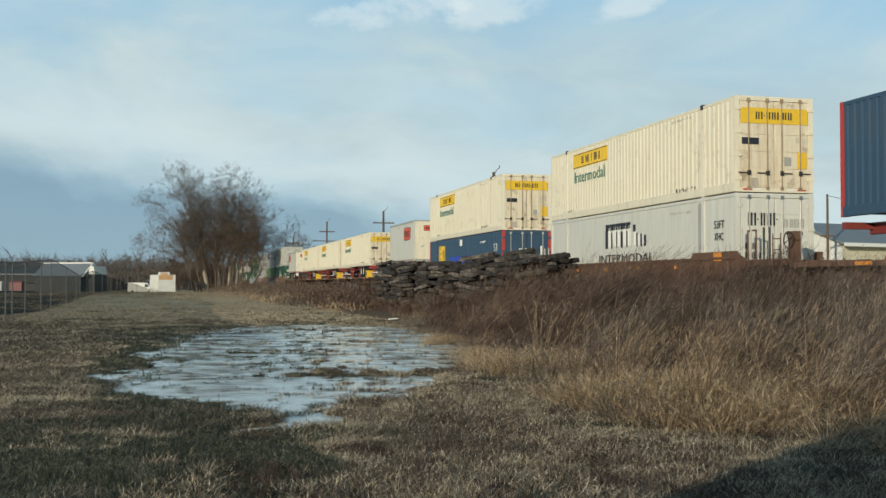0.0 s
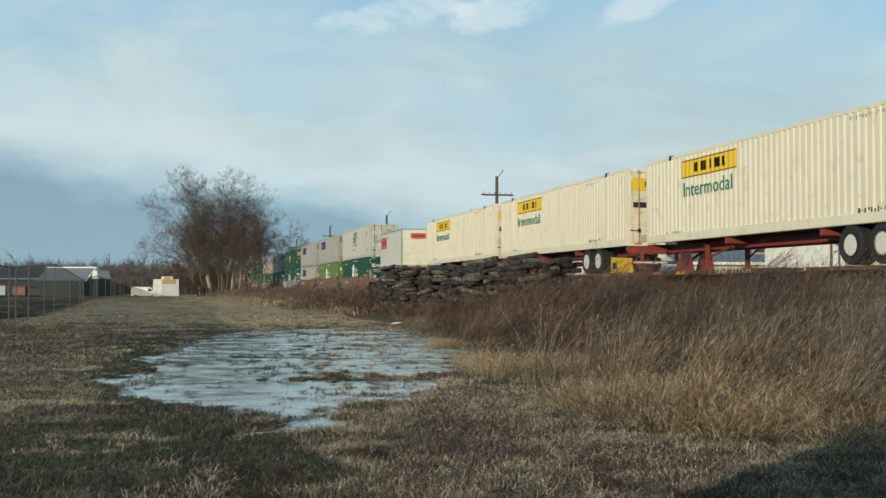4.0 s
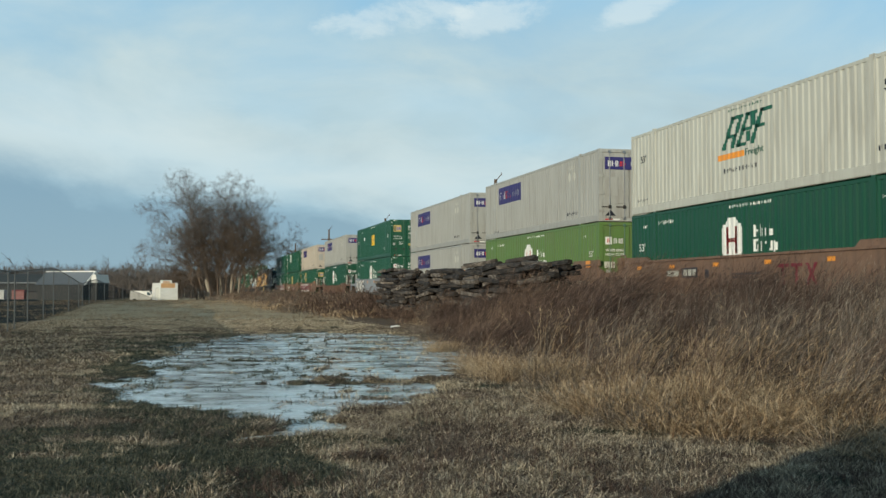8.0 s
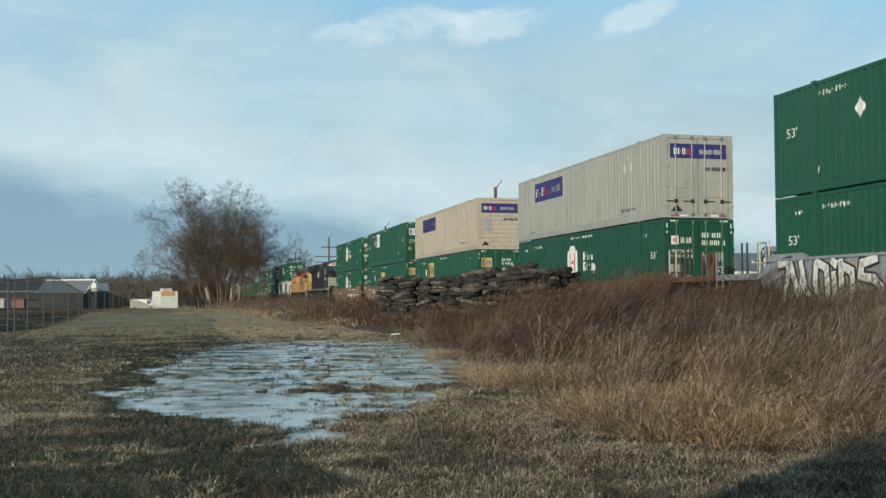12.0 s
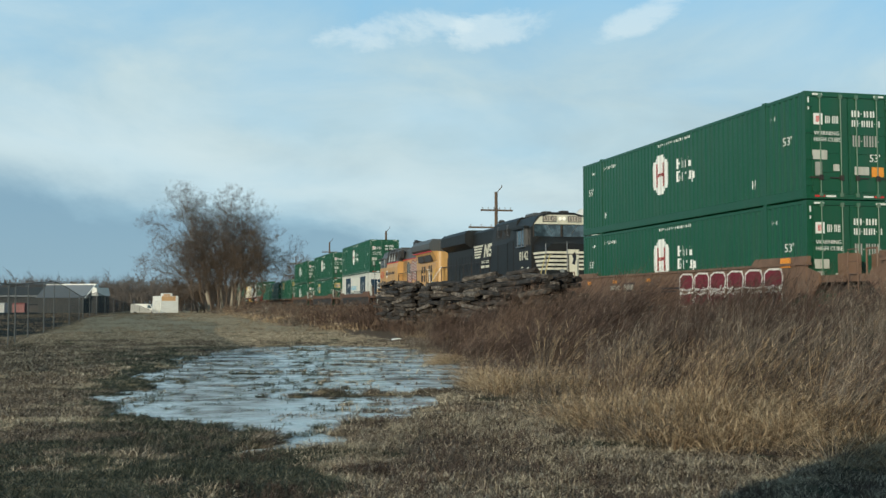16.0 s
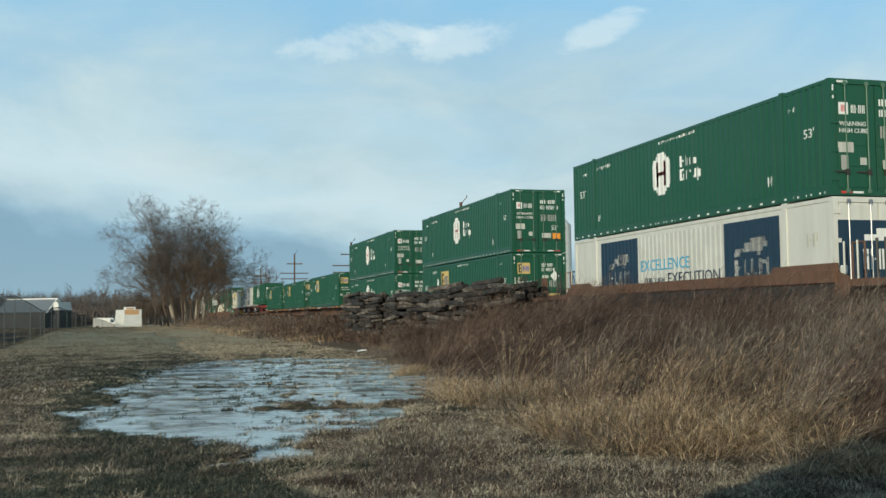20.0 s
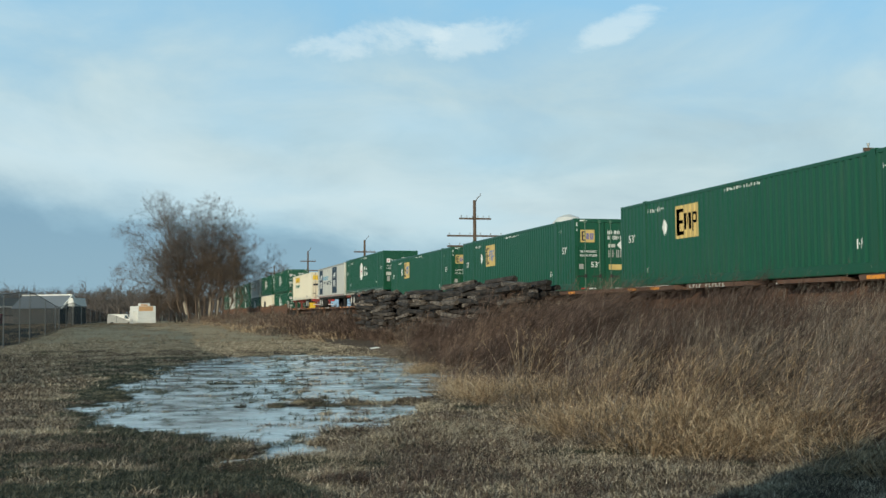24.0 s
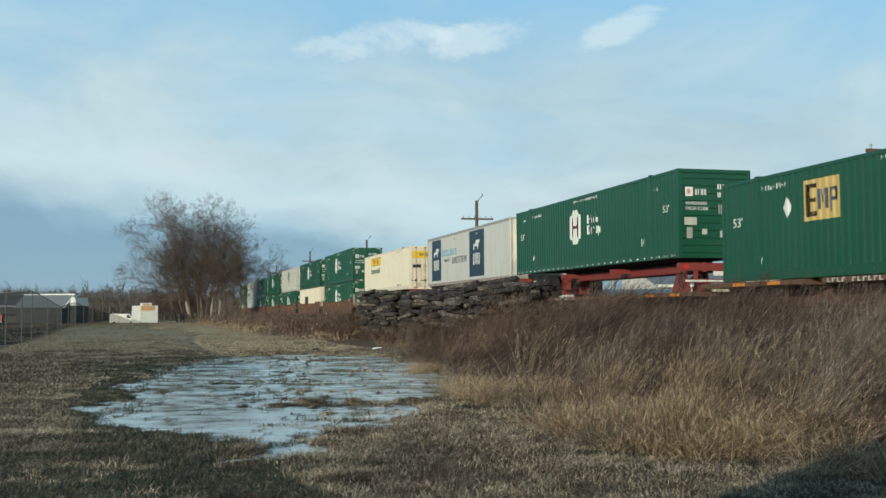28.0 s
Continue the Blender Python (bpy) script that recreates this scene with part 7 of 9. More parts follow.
    part("roof_gear", lambda: Shape().box(-18.6, -17.6, -0.5, 0.5, 4.78, 4.92, 0.05), "loco_grey", lo)
    return lo


# ---------------- the train ----------------
Z_LOW, Z_UP, Z_DECK, Z_CHASSIS = 0.35, 3.25, 1.32, 2.07


def stack(front, upper, lower, wagon, front_gap, back_gap, **kw):
    roll(well_wagon(wagon, front_gap, back_gap, **kw), front)
    roll(container(**lower), front, Z_LOW)
    roll(container(**upper), front, Z_UP)


def on_chassis(front, box, front_gap=1.4, back_gap=1.4, hue="chassis_red", bogie_x=-3.7, hitch_x=None, yellow_box=True, up=0.0):
    w = roll(spine_wagon(front_gap, back_gap), front)
    hitch(w, -LONG + 1.2 if hitch_x is None else hitch_x, hue=hue)
    roll(chassis(hue, bogie_x, 1.08, yellow_box), front)
    roll(container(**box), front, Z_CHASSIS + up)


C = lambda hue, style, **kw: dict(hue=hue, style=style, **kw)
JB, HUB, HUBD = C("white", "yellow_panel"), C("green", "hexagon"), C("green_dark", "hexagon")
FED, EMP = C("silver", "dark_panel"), C("green", "square")
BLUE = C("blue", "blue_band", trim="red")

on_chassis(7.45, BLUE, 1.4, 2.2, up=0.10)
stack(28.8, JB, C("grey_white", "black_mark"), "rust", 2.6, 3.4, top=1.28, deep=0.38)
stack(52.3, JB, BLUE, "rust", 3.4, 2.2, top=1.28, deep=0.38)
w = roll(spine_wagon(1.6, 4.4, 8.6), 73.5)
hitch(w, -1.0)
roll(box_trailer(8.55), 73.5)
on_chassis(91.5, JB, 3.0, 0.5)
on_chassis(109.3, JB, 0.6, 0.4)
on_chassis(126.5, JB, 0.5, 3.0)
w = roll(spine_wagon(3.0, 2.0, 8.6), 151.3)
hitch(w, -7.3)
roll(box_trailer(8.55, rear_first=True), 151.3)
stack(165.3, C("pale", "slanted"), HUBD, "brown", 2.4, 1.5)
stack(184.6, FED, C("lime", "hexagon"), "brown", 1.5, 1.5)
stack(204.0, FED, FED, "brown", 1.5, 3.4)
stack(227.7, C("green", "square_mid"), HUB, "car_grey", 3.4, 3.3, graffiti="outline")
stack(250.9, FED, HUBD, "rust", 3.3, 3.6, top=1.12, deep=0.38, marks="")
stack(274.6, C("beige", "dark_panel", end="wall"), C("green", "square"), "brown", 3.6, 1.4, graffiti="letters")
stack(294.0, C("green", "square_white"), C("green", "square_tall", front_style="square"), "brown", 1.4, 1.5, graffiti="scribble")
stack(313.6, HUB, HUB, "brown", 1.5, 2.0, graffiti="blocks")
roll(black_loco(), 332.7)
roll(yellow_loco(), 355.1)
stack(380.9, C("green", "hexagon", dots=True), C("grey_white", "navy_panels"), "rust", 2.6, 3.4, top=1.40, deep=0.38, marks="")
stack(404.4, C("green", "hexagon", dots=True), C("green", "square"), "rust", 3.4, 3.4, top=1.40, deep=0.38, marks="")
stack(428.0, C("green", "hexagon", dots=True), HUB, "rust", 3.4, 2.4, top=1.40, deep=0.38, marks="")
for front, gap1, gap2 in ((449.4, 2.3, 2.2), (470.0, 2.2, 1.2), (488.6, 1.1, 1.3)):
    roll(spine_wagon(gap1, gap2, top=1.30), front)
    roll(container("green", "square"), front, Z_DECK)
on_chassis(507.5, C("green", "hexagon", end="wall", dots=True), 1.4, 0.4, bogie_x=-13.2, hitch_x=-1.6, yellow_box=False, up=0.13)
w = roll(spine_wagon(0.5, 2.4), 524.1)
hitch(w, -1.5)
roll(box_trailer(16.15, "grey_white", "navy"), 524.6)
on_chassis(545.8, JB, 2.2, 2.4)
stack(567.6, HUB, HUB, "rust", 2.4, 1.5)
stack(587.2, HUBD, C("white", "plain_white"), "rust", 1.5, 1.5)
stack(606.8, C("pale", "slanted"), HUBD, "rust", 1.5, 1.5)
stack(626.5, HUBD, HUBD, "rust", 1.5, 1.5)
stack(646.0, HUBD, HUBD, "rust", 1.5, 1.5)
stack(665.6, C("pale", "slanted"), C("pale", ""), "rust", 1.5, 1.5)
stack(685.2, HUBD, HUBD, "rust", 1.5, 3.0)

# ---------------- poles along the line ----------------
def telegraph_pole(arms=3):
    p = thing("telegraph_pole", "weathered wooden telegraph pole with crossarms and bent top wire", "utility pole", "poles along the line")
    part("pole", lambda: Shape().rod((0, 0, -0.5), (0, 0, 9.9), 0.17, 0.11, n=10), "wood", p, key="polep")
    for z, w in ((8.55, 1.2), (7.3, 2.1), (6.55, 2.1))[:arms]:
        ar = part("crossarm", lambda: Shape().box(0.09, 0.19, -w, w, z - 0.06, z + 0.06), "wood", p, key=f"arm{z}")
        for i in range(6):
            y = -w + 0.15 + i * (2 * w - 0.3) / 5
            part("insulator", lambda: Shape().rod((0.14, 0, 0.06), (0.14, 0, 0.22), 0.02, 0.045, n=6), "galv", ar, m=pose(0, y, z), key="insul")
    part("top_wire_bracket", lambda: Shape().path([(0, 0.1, 9.85), (0.05, 0.25, 10.1), (0.1, 0.42, 10.25), (0.1, 0.40, 10.4)], 0.03), "wood", p, key="bracket")
    return p


for s in (27.4, 74.6, 117.5, 164.0, 213.0):
    q = telegraph_pole()
    q.matrix_basis = on_line(s, 22.2, 0.0) @ Matrix.Diagonal((1, 1, 1.14 if s > 150 else (0.89 if s < 30 else 1.0), 1))

# ---------------- far side of the line: buildings and yard ----------------
def long_building():
    b = thing("pole_barn", "long cream pole barn with grey metal roof and white fascia", "building")
    W2, E, R, Lb = 4.0, 4.95, 6.4, 34.0
    part("gable_wall", lambda: Shape().prism([(-W2, 0), (W2, 0), (W2, E), (0, R), (-W2, E)], 0.0, 0.25), "siding_white", b)
    part("gable_wall", lambda: Shape().prism([(-W2, 0), (W2, 0), (W2, E), (0, R), (-W2, E)], Lb - 0.25, Lb), "siding_white", b)
    part("side_wall", lambda: Shape().box(0.25, Lb - 0.25, -W2, -W2 + 0.2, 0, E - 0.05), "siding", b)
    part("side_wall", lambda: Shape().box(0.25, Lb - 0.25, W2 - 0.2, W2, 0, E - 0.05), "siding", b)
    for sg in (-1, 1):
        part("roof", lambda: Shape().prism([(0, R + 0.02), (0, R + 0.16), (sg * (W2 + 0.7), E - 0.12), (sg * (W2 + 0.7), E - 0.26)], -0.5, Lb + 0.5), "roof_grey", b)
        part("fascia", lambda: Shape().box(-0.5, Lb + 0.5, min(sg * (W2 + 0.7), sg * (W2 + 0.78)), max(sg * (W2 + 0.7), sg * (W2 + 0.78)), E - 0.36, E - 0.1), "logo_white", b)
    part("wall_lamp", lambda: Shape().box(-0.15, 0.0, -0.6, -0.35, 5.3, 5.55), "dark_steel", b)
    return b


q = long_building()
q.matrix_basis = pose(27.2, 82, 0, 0, 0, 28)
store = thing("storage_barn", "cream storage barn with an uneven grey metal roof", "building")
SECT = [(-7.1, 0), (3.9, 0), (3.9, 5.4), (0, 6.3), (-7.1, 4.35)]
part("gable_wall", Shape().prism(SECT, 0.0, 0.25), "siding_white", store)
part("gable_wall", Shape().prism(SECT, 12.5, 12.75), "siding_white", store)
part("side_wall", Shape().box(0.25, 12.5, -7.1, -6.9, 0, 4.3), "siding", store)
part("side_wall", Shape().box(0.25, 12.5, 3.7, 3.9, 0, 5.3), "siding", store)
part("roof", Shape().prism([(0, 6.33), (0, 6.47), (-7.6, 4.35), (-7.6, 4.21)], -0.4, 13.1), "roof_grey", store)
part("roof", Shape().prism([(0, 6.33), (0, 6.47), (4.4, 5.45), (4.4, 5.31)], -0.4, 13.1), "roof_grey", store)
part("fascia", Shape().box(-0.4, 13.1, -7.68, -7.6, 4.1, 4.36), "logo_white", store)
store.matrix_basis = pose(21.3, 110, 0, 0, 0, 8)
leg = thing("grain_elevator", "galvanised grain elevator pipe with tan housing and platform", "farm equipment")
part("pipe", Shape().rod((0, 0, 0), (0, 0, 6.6), 0.26, n=12).rod((0, 0, 6.5), (-0.25, 0, 7.05), 0.26, n=12).rod((-0.22, 0, 7.0), (-0.9, 0, 7.25), 0.26, n=12), "galv", leg)
part("head_box", Shape().box(-2.4, -0.7, -0.6, 0.6, 6.5, 7.5, 0.1).box(-0.5, 0.9, -0.5, 0.5, 6.9, 7.7, 0.08), "beige", leg, "tan machinery housing")
part("platform", Shape().box(-3.0, 1.0, -0.8, 0.8, 6.3, 6.42).box(-3.0, -2.9, -0.8, -0.7, 0, 6.3).box(0.8, 0.9, -0.8, -0.7, 0, 6.3), "dark_steel", leg)
part("brace", Shape().path([(-3.0, -0.75, 1.0), (0.8, -0.75, 5.8)], 0.05).path([(-3.0, -0.75, 5.8), (0.8, -0.75, 1.0)], 0.05), "dark_steel", leg)
leg.matrix_basis = pose(20.9, 120, 0)
pipes = thing("pipe_stack", "stacked bundles of pale blue and white pipes", "pipe stack")
for k in range(6):
    for j in range(5):
        part("pipe", lambda: Shape().rod((0, 0, 0), (3.4, 0, 0), 0.19, n=8), "pipe_blue" if (j + k) % 3 == 0 else "siding_white", pipes, m=pose(9.0 + 0.25 * (k % 2), 55 + 0.4 * j, 0.55 + 0.44 * k), key="stockpipe" + str((j + k) % 3 == 0))
part("rack", Shape().box(9.2, 9.4, 54.8, 57.2, -0.2, 0.36).box(11.8, 12.0, 54.8, 57.2, -0.2, 0.36), "wood", pipes)
w2 = thing("service_pole", "thin wooden service pole beside a barn", "utility pole")
part("pole", Shape().rod((0, 0, 0), (0, 0, 8.2), 0.11, 0.08, n=8), "wood", w2)
part("crossarm", Shape().box(-0.5, 0.5, -0.05, 0.05, 5.2, 5.3), "wood", w2)
w2.matrix_basis = pose(27.2, 76, 0)
part("service_wire", Shape().path([(0, 0, 8.1), (6, 3, 7.3), (14, 6, 6.9), (24, 10, 6.8)], 0.02, 4), "dark_steel", w2)

dome = thing("grain_bin", "white steel grain bin with domed roof", "silo")
part("bin_wall", Shape().rod((0, 0, 0), (0, 0, 16.2), 3.0, 3.0, 28), "siding_white", dome)
part("bin_roof", Shape().rod((0, 0, 16.2), (0, 0, 17.2), 3.0, 2.0, 28).rod((0, 0, 17.2), (0, 0, 17.7), 2.0, 0.6, 28), "siding_white", dome)
dome.matrix_basis = pose(26.4, 196, 0) @ Matrix.Diagonal((1, 1, 1.1, 1))

# ---------------- left side: mesh fence, sheds ----------------
m, n = material("shade_mesh")
co = n.add("ShaderNodeTexCoord").outputs["Object"]
tone = n.mix(n.noise(co, 0.8, 4.0, 0.6), (0.018, 0.018, 0.017), (0.04, 0.038, 0.035))
bsd = n.add("ShaderNodeBsdfPrincipled", {"Base Color": tone, "Roughness": 0.9})
tra = n.add("ShaderNodeBsdfTransparent", {"Color": (1, 1, 1, 1)})
n.add("ShaderNodeOutputMaterial", {"Surface": n.add("ShaderNodeMixShader", {0: 0.45, 1: bsd.outputs[0], 2: tra.outputs[0]}).outputs[0]})
M["mesh"] = m

m2, n2 = material("open_mesh")
co2 = n2.add("ShaderNodeTexCoord").outputs["Object"]
bs2 = n2.add("ShaderNodeBsdfPrincipled", {"Base Color": n2.mix(n2.noise(co2, 0.8, 4.0, 0.6), (0.020, 0.024, 0.022), (0.045, 0.050, 0.046)), "Roughness": 0.9})
tr2 = n2.add("ShaderNodeBsdfTransparent", {"Color": (1, 1, 1, 1)})
n2.add("ShaderNodeOutputMaterial", {"Surface": n2.add("ShaderNodeMixShader", {0: 0.56, 1: bs2.outputs[0], 2: tr2.outputs[0]}).outputs[0]})
M["mesh_open"] = m2
m3, n3 = material("shade_cloth")
co3 = n3.add("ShaderNodeTexCoord").outputs["Object"]
cl = n3.add("ShaderNodeBsdfPrincipled", {"Base Color": n3.mix(n3.noise(n3.mapped(co3, (1, 1, 0.3)), 1.4, 5.0, 0.65), (0.020, 0.024, 0.022), (0.045, 0.050, 0.046)), "Roughness": 0.9})
n3.add("ShaderNodeOutputMaterial", {"Surface": n3.add("ShaderNodeMixShader", {0: 0.54, 1: cl.outputs[0], 2: n3.add("ShaderNodeBsdfTransparent", {"Color": (1, 1, 1, 1)}).outputs[0]}).outputs[0]})
M["shade_cloth"] = m3

fence = thing("mesh_fence", "tall galvanised post fence hung with dark shade mesh", "fence")
POSTS = [(-12.5, 25.0, 2.6), (-14.7, 32.0, 2.65), (-16.8, 39.5, 2.65), (-18.75, 46.2, 2.68), (-19.9, 49.8, 2.75), (-22.6, 58.3, 2.95), (-24.8, 66.5, 3.2), (-27.2, 74.8, 3.45), (-29.0, 83, 3.0), (-31.3, 92, 2.6), (-34.0, 101, 2.55), (-37.0, 112, 2.9), (-40.2, 124, 3.2),
         (-43.0, 136, 2.9), (-45.3, 147, 2.6), (-46.4, 155, 2.2), (-46.0, 162, 1.6), (-45.4, 168, 0.7)]
for i, (x, y, h) in enumerate(POSTS):
    part("post", Shape().rod((x, y, -0.3), (x, y, h + 0.05), 0.034, n=8), "post_grey", fence)
for i, ((xa, ya, ha), (xb, yb, hb)) in enumerate(zip(POSTS, POSTS[1:])):
    za, zb = min(1.95, ha - 0.1), min(1.95, hb - 0.1)
    part("mesh_panel", Shape().poly([(xa, ya, 0.02), (xb, yb, 0.02), (xb, yb, zb), (xa, ya, za)]), "mesh_open" if i < 8 else "mesh", fence)
    part("shade_cloth", Shape().poly([(xa, ya, za), (xb, yb, zb), (xb, yb, hb), (xa, ya, ha)]), "shade_cloth", fence, "dark grey shade cloth")
    part("top_wire", Shape().rod((xa, ya, ha), (xb, yb, hb), 0.03, n=5), "dark_steel", fence)

for px_, w_, h_, mt, nm, lb in ((-87.0, 2.6, 2.1, "siding_white", "stored_tank", "white tank stored behind a mesh fence"), (-83.0, 2.4, 2.1, "faded_red", "stored_implement", "red farm implement stored behind a mesh fence"),
                               (-80.2, 2.2, 1.9, "dark_steel", "stored_implement", "dark farm implement stored behind a mesh fence"), (-77.4, 1.2, 2.1, "siding_white", "stored_tank", "white tank stored behind a mesh fence"),
                               (-75.0, 1.6, 2.0, "siding_white", "stored_tank", "white tank stored behind a mesh fence"), (-73.0, 0.9, 2.0, "faded_red", "stored_implement", "red farm implement stored behind a mesh fence")):
    tk = thing(nm, lb, "farm equipment")
    part("body", Shape().prism([(-0.8, 0.25), (-0.6, 0.0), (0.6, 0.0), (0.8, 0.25), (0.8, h_ - 0.3), (0.5, h_), (-0.5, h_), (-0.8, h_ - 0.3)], -w_ / 2, w_ / 2), mt, tk)
    part("skid", Shape().box(-w_ / 2, w_ / 2, -0.7, 0.7, -0.06, 0.02), "dark_steel", tk)
    tk.matrix_basis = pose(px_, 210, 0.06)

long_shed = thing("equipment_shed", "long dark grey equipment shed behind a mesh fence", "building")
part("wall", Shape().box(-14, 12, 0, 6, 0, 3.6), "wall_grey", long_shed)
part("roof", Shape().side([(-14.5, 3.4), (12.5, 3.4), (12.2, 3.7), (-14.2, 3.7)], -0.6, 0.2).prism([(-0.6, 3.5), (3, 5.5), (6.6, 3.5)], -14.5, 12.5), "shed_roof", long_shed)
part("fascia", Shape().box(-14.6, 12.6, -0.66, -0.6, 3.5, 3.75), "roof_grey", long_shed)
long_shed.matrix_basis = pose(-88, 224, 0)

barn = thing("gabled_shed", "grey roofed shed with white gable trim", "building")
part("wall", Shape().box(-8, 0, -3, 3, 0, 3.0), "wall_grey", barn)
part("roof", Shape().prism([(-3.3, 2.9), (0, 5.0), (3.3, 2.9)], -8.3, 0.3), "roof_grey", barn)
part("gable_trim", Shape().prism([(-3.4, 2.8), (0, 5.12), (3.4, 2.8), (3.0, 2.8), (0, 4.8), (-3.0, 2.8)], 0.3, 0.45), "logo_white", barn)
part("gable_trim", Shape().box(-8.4, 0.4, -0.15, 0.15, 4.95, 5.12), "logo_white", barn)
part("annex", Shape().box(0.5, 1.6, -1.6, 2, 0, 3.2), "wall_grey", barn)
part("annex_gable", Shape().side([(0.45, 3.2), (1.7, 3.2), (1.4, 4.5), (0.8, 4.5)], -1.7, 2.1), "siding_white", barn, "white gable boards")
barn.matrix_basis = pose(-56.2, 172, 0, 0, 0, -12)

truck = thing("box_truck_body", "white box truck body with rusty patches parked at the wood", "truck body")
part("box", Shape().box(-1.3, 1.3, -0.2, 5.6, 0.4, 3.0, 0.08), "siding_white", truck)
part("roof_box", Shape().box(-0.9, 0.5, 0.2, 1.8, 3.0, 3.4, 0.06), "siding_white", truck)
part("roof_box", Shape().box(-1.9, -1.32, 0.6, 3.0, 0.3, 2.3, 0.06), "siding_white", truck)
part("rust_patch", Shape().box(-1.2, 0.9, -0.215, -0.205, 2.25, 2.95), "tan_patch", truck, "orange rusty patch")
part("rust_patch", Shape().box(-0.85, 0.2, 0.185, 0.195, 3.02, 3.25), "tan_patch", truck, "orange rusty patch")
for y in (0.8, 4.4):
    part("wheel", Shape().wheel(0, -1.2, -0.95, 0.4, 0.4), "rubber", truck, m=pose(0, y, 0, 0, 0, 90))
truck.matrix_basis = pose(-41.8, 163, 0.1, 0, 0, 27)
van = thing("parked_van", "white van parked by the trees", "van")
part("body", Shape().side([(-2.6, 0.35), (2.4, 0.35), (2.5, 1.1), (1.6, 1.3), (1.0, 2.1), (-2.5, 2.15)], -0.95, 0.95), "siding_white", van)
part("window", Shape().side([(0.6, 1.3), (1.4, 1.3), (1.0, 1.9), (0.6, 1.9)], -0.97, -0.95), "glass", van)
for x in (-1.7, 1.5):
    part("wheel", Shape().wheel(x, -0.97, -0.75, 0.34, 0.34).wheel(x, 0.75, 0.97, 0.34, 0.34), "rubber", van)
van.matrix_basis = pose(-47.6, 171, 0.1) @ Matrix.Scale(0.85, 4)

# ---------------- trees ----------------
class Wood:
    """Tubes of many limbs in one mesh."""

    def __init__(self, seed):
        self.v, self.f, self.r, self.twig = [], [], random.Random(seed), 0.012
        self.sprays = 6

    def limb(self, a, b, r0, r1, n):
        d = (b - a).normalized()
        e = d.orthogonal().normalized()
        g = d.cross(e)
        k = len(self.v)
        for c, r in ((a, r0), (b, r1)):
            for i in range(n):
                w = 2 * math.pi * i / n
                self.v.append(c + r * (math.cos(w) * e + math.sin(w) * g))
        self.f += [(k + i, k + (i + 1) % n, k + n + (i + 1) % n, k + n + i) for i in range(n)]

    def grow(self, p, d, length, r, depth, spread=0.5, lift=0.12):
        """A limb in three bends that forks at its end."""
        rr = self.r
        n = 7 if r > 0.15 else (5 if r > 0.05 else 3)
        q = p
        bends = 3 if depth else 1
        for i in range(bends):
            d = (d + Vector((rr.gauss(0, 0.13), rr.gauss(0, 0.13), rr.gauss(lift * 0.5, 0.10)))).normalized()
            nx_ = q + d * length / bends
            self.limb(q, nx_, r * (1 - 0.12 * i), r * (0.88 - 0.12 * i), n)
            q = nx_
            if depth > 1 and i < 2 and rr.random() < 0.75:
                s = (d + Vector((rr.gauss(0, spread), rr.gauss(0, spread), rr.gauss(lift, spread * 0.6)))).normalized()
                self.grow(q, s, length * rr.uniform(0.5, 0.75), r * 0.45, depth - 1, spread, lift)
        if depth == 0:
            for _ in range(self.sprays):
                s = (d + Vector((rr.gauss(0, 0.6), rr.gauss(0, 0.6), rr.gauss(0.05, 0.45)))).normalized()
                e = s.orthogonal().normalized() * self.twig
                a_ = p + (q - p) * rr.random()
                k = len(self.v)
                self.v += [a_ - e, a_ + e, a_ + s * length * rr.uniform(0.55, 1.3)]
                self.f.append((k, k + 1, k + 2))
        if depth > 0:
            for _ in range(2 if rr.random() < 0.6 else 3):
                s = (d + Vector((rr.gauss(0, spread), rr.gauss(0, spread), rr.gauss(lift, spread * 0.6)))).normalized()
                self.grow(q, s, length * rr.uniform(0.62, 0.82), r * 0.55, depth - 1, spread, lift)


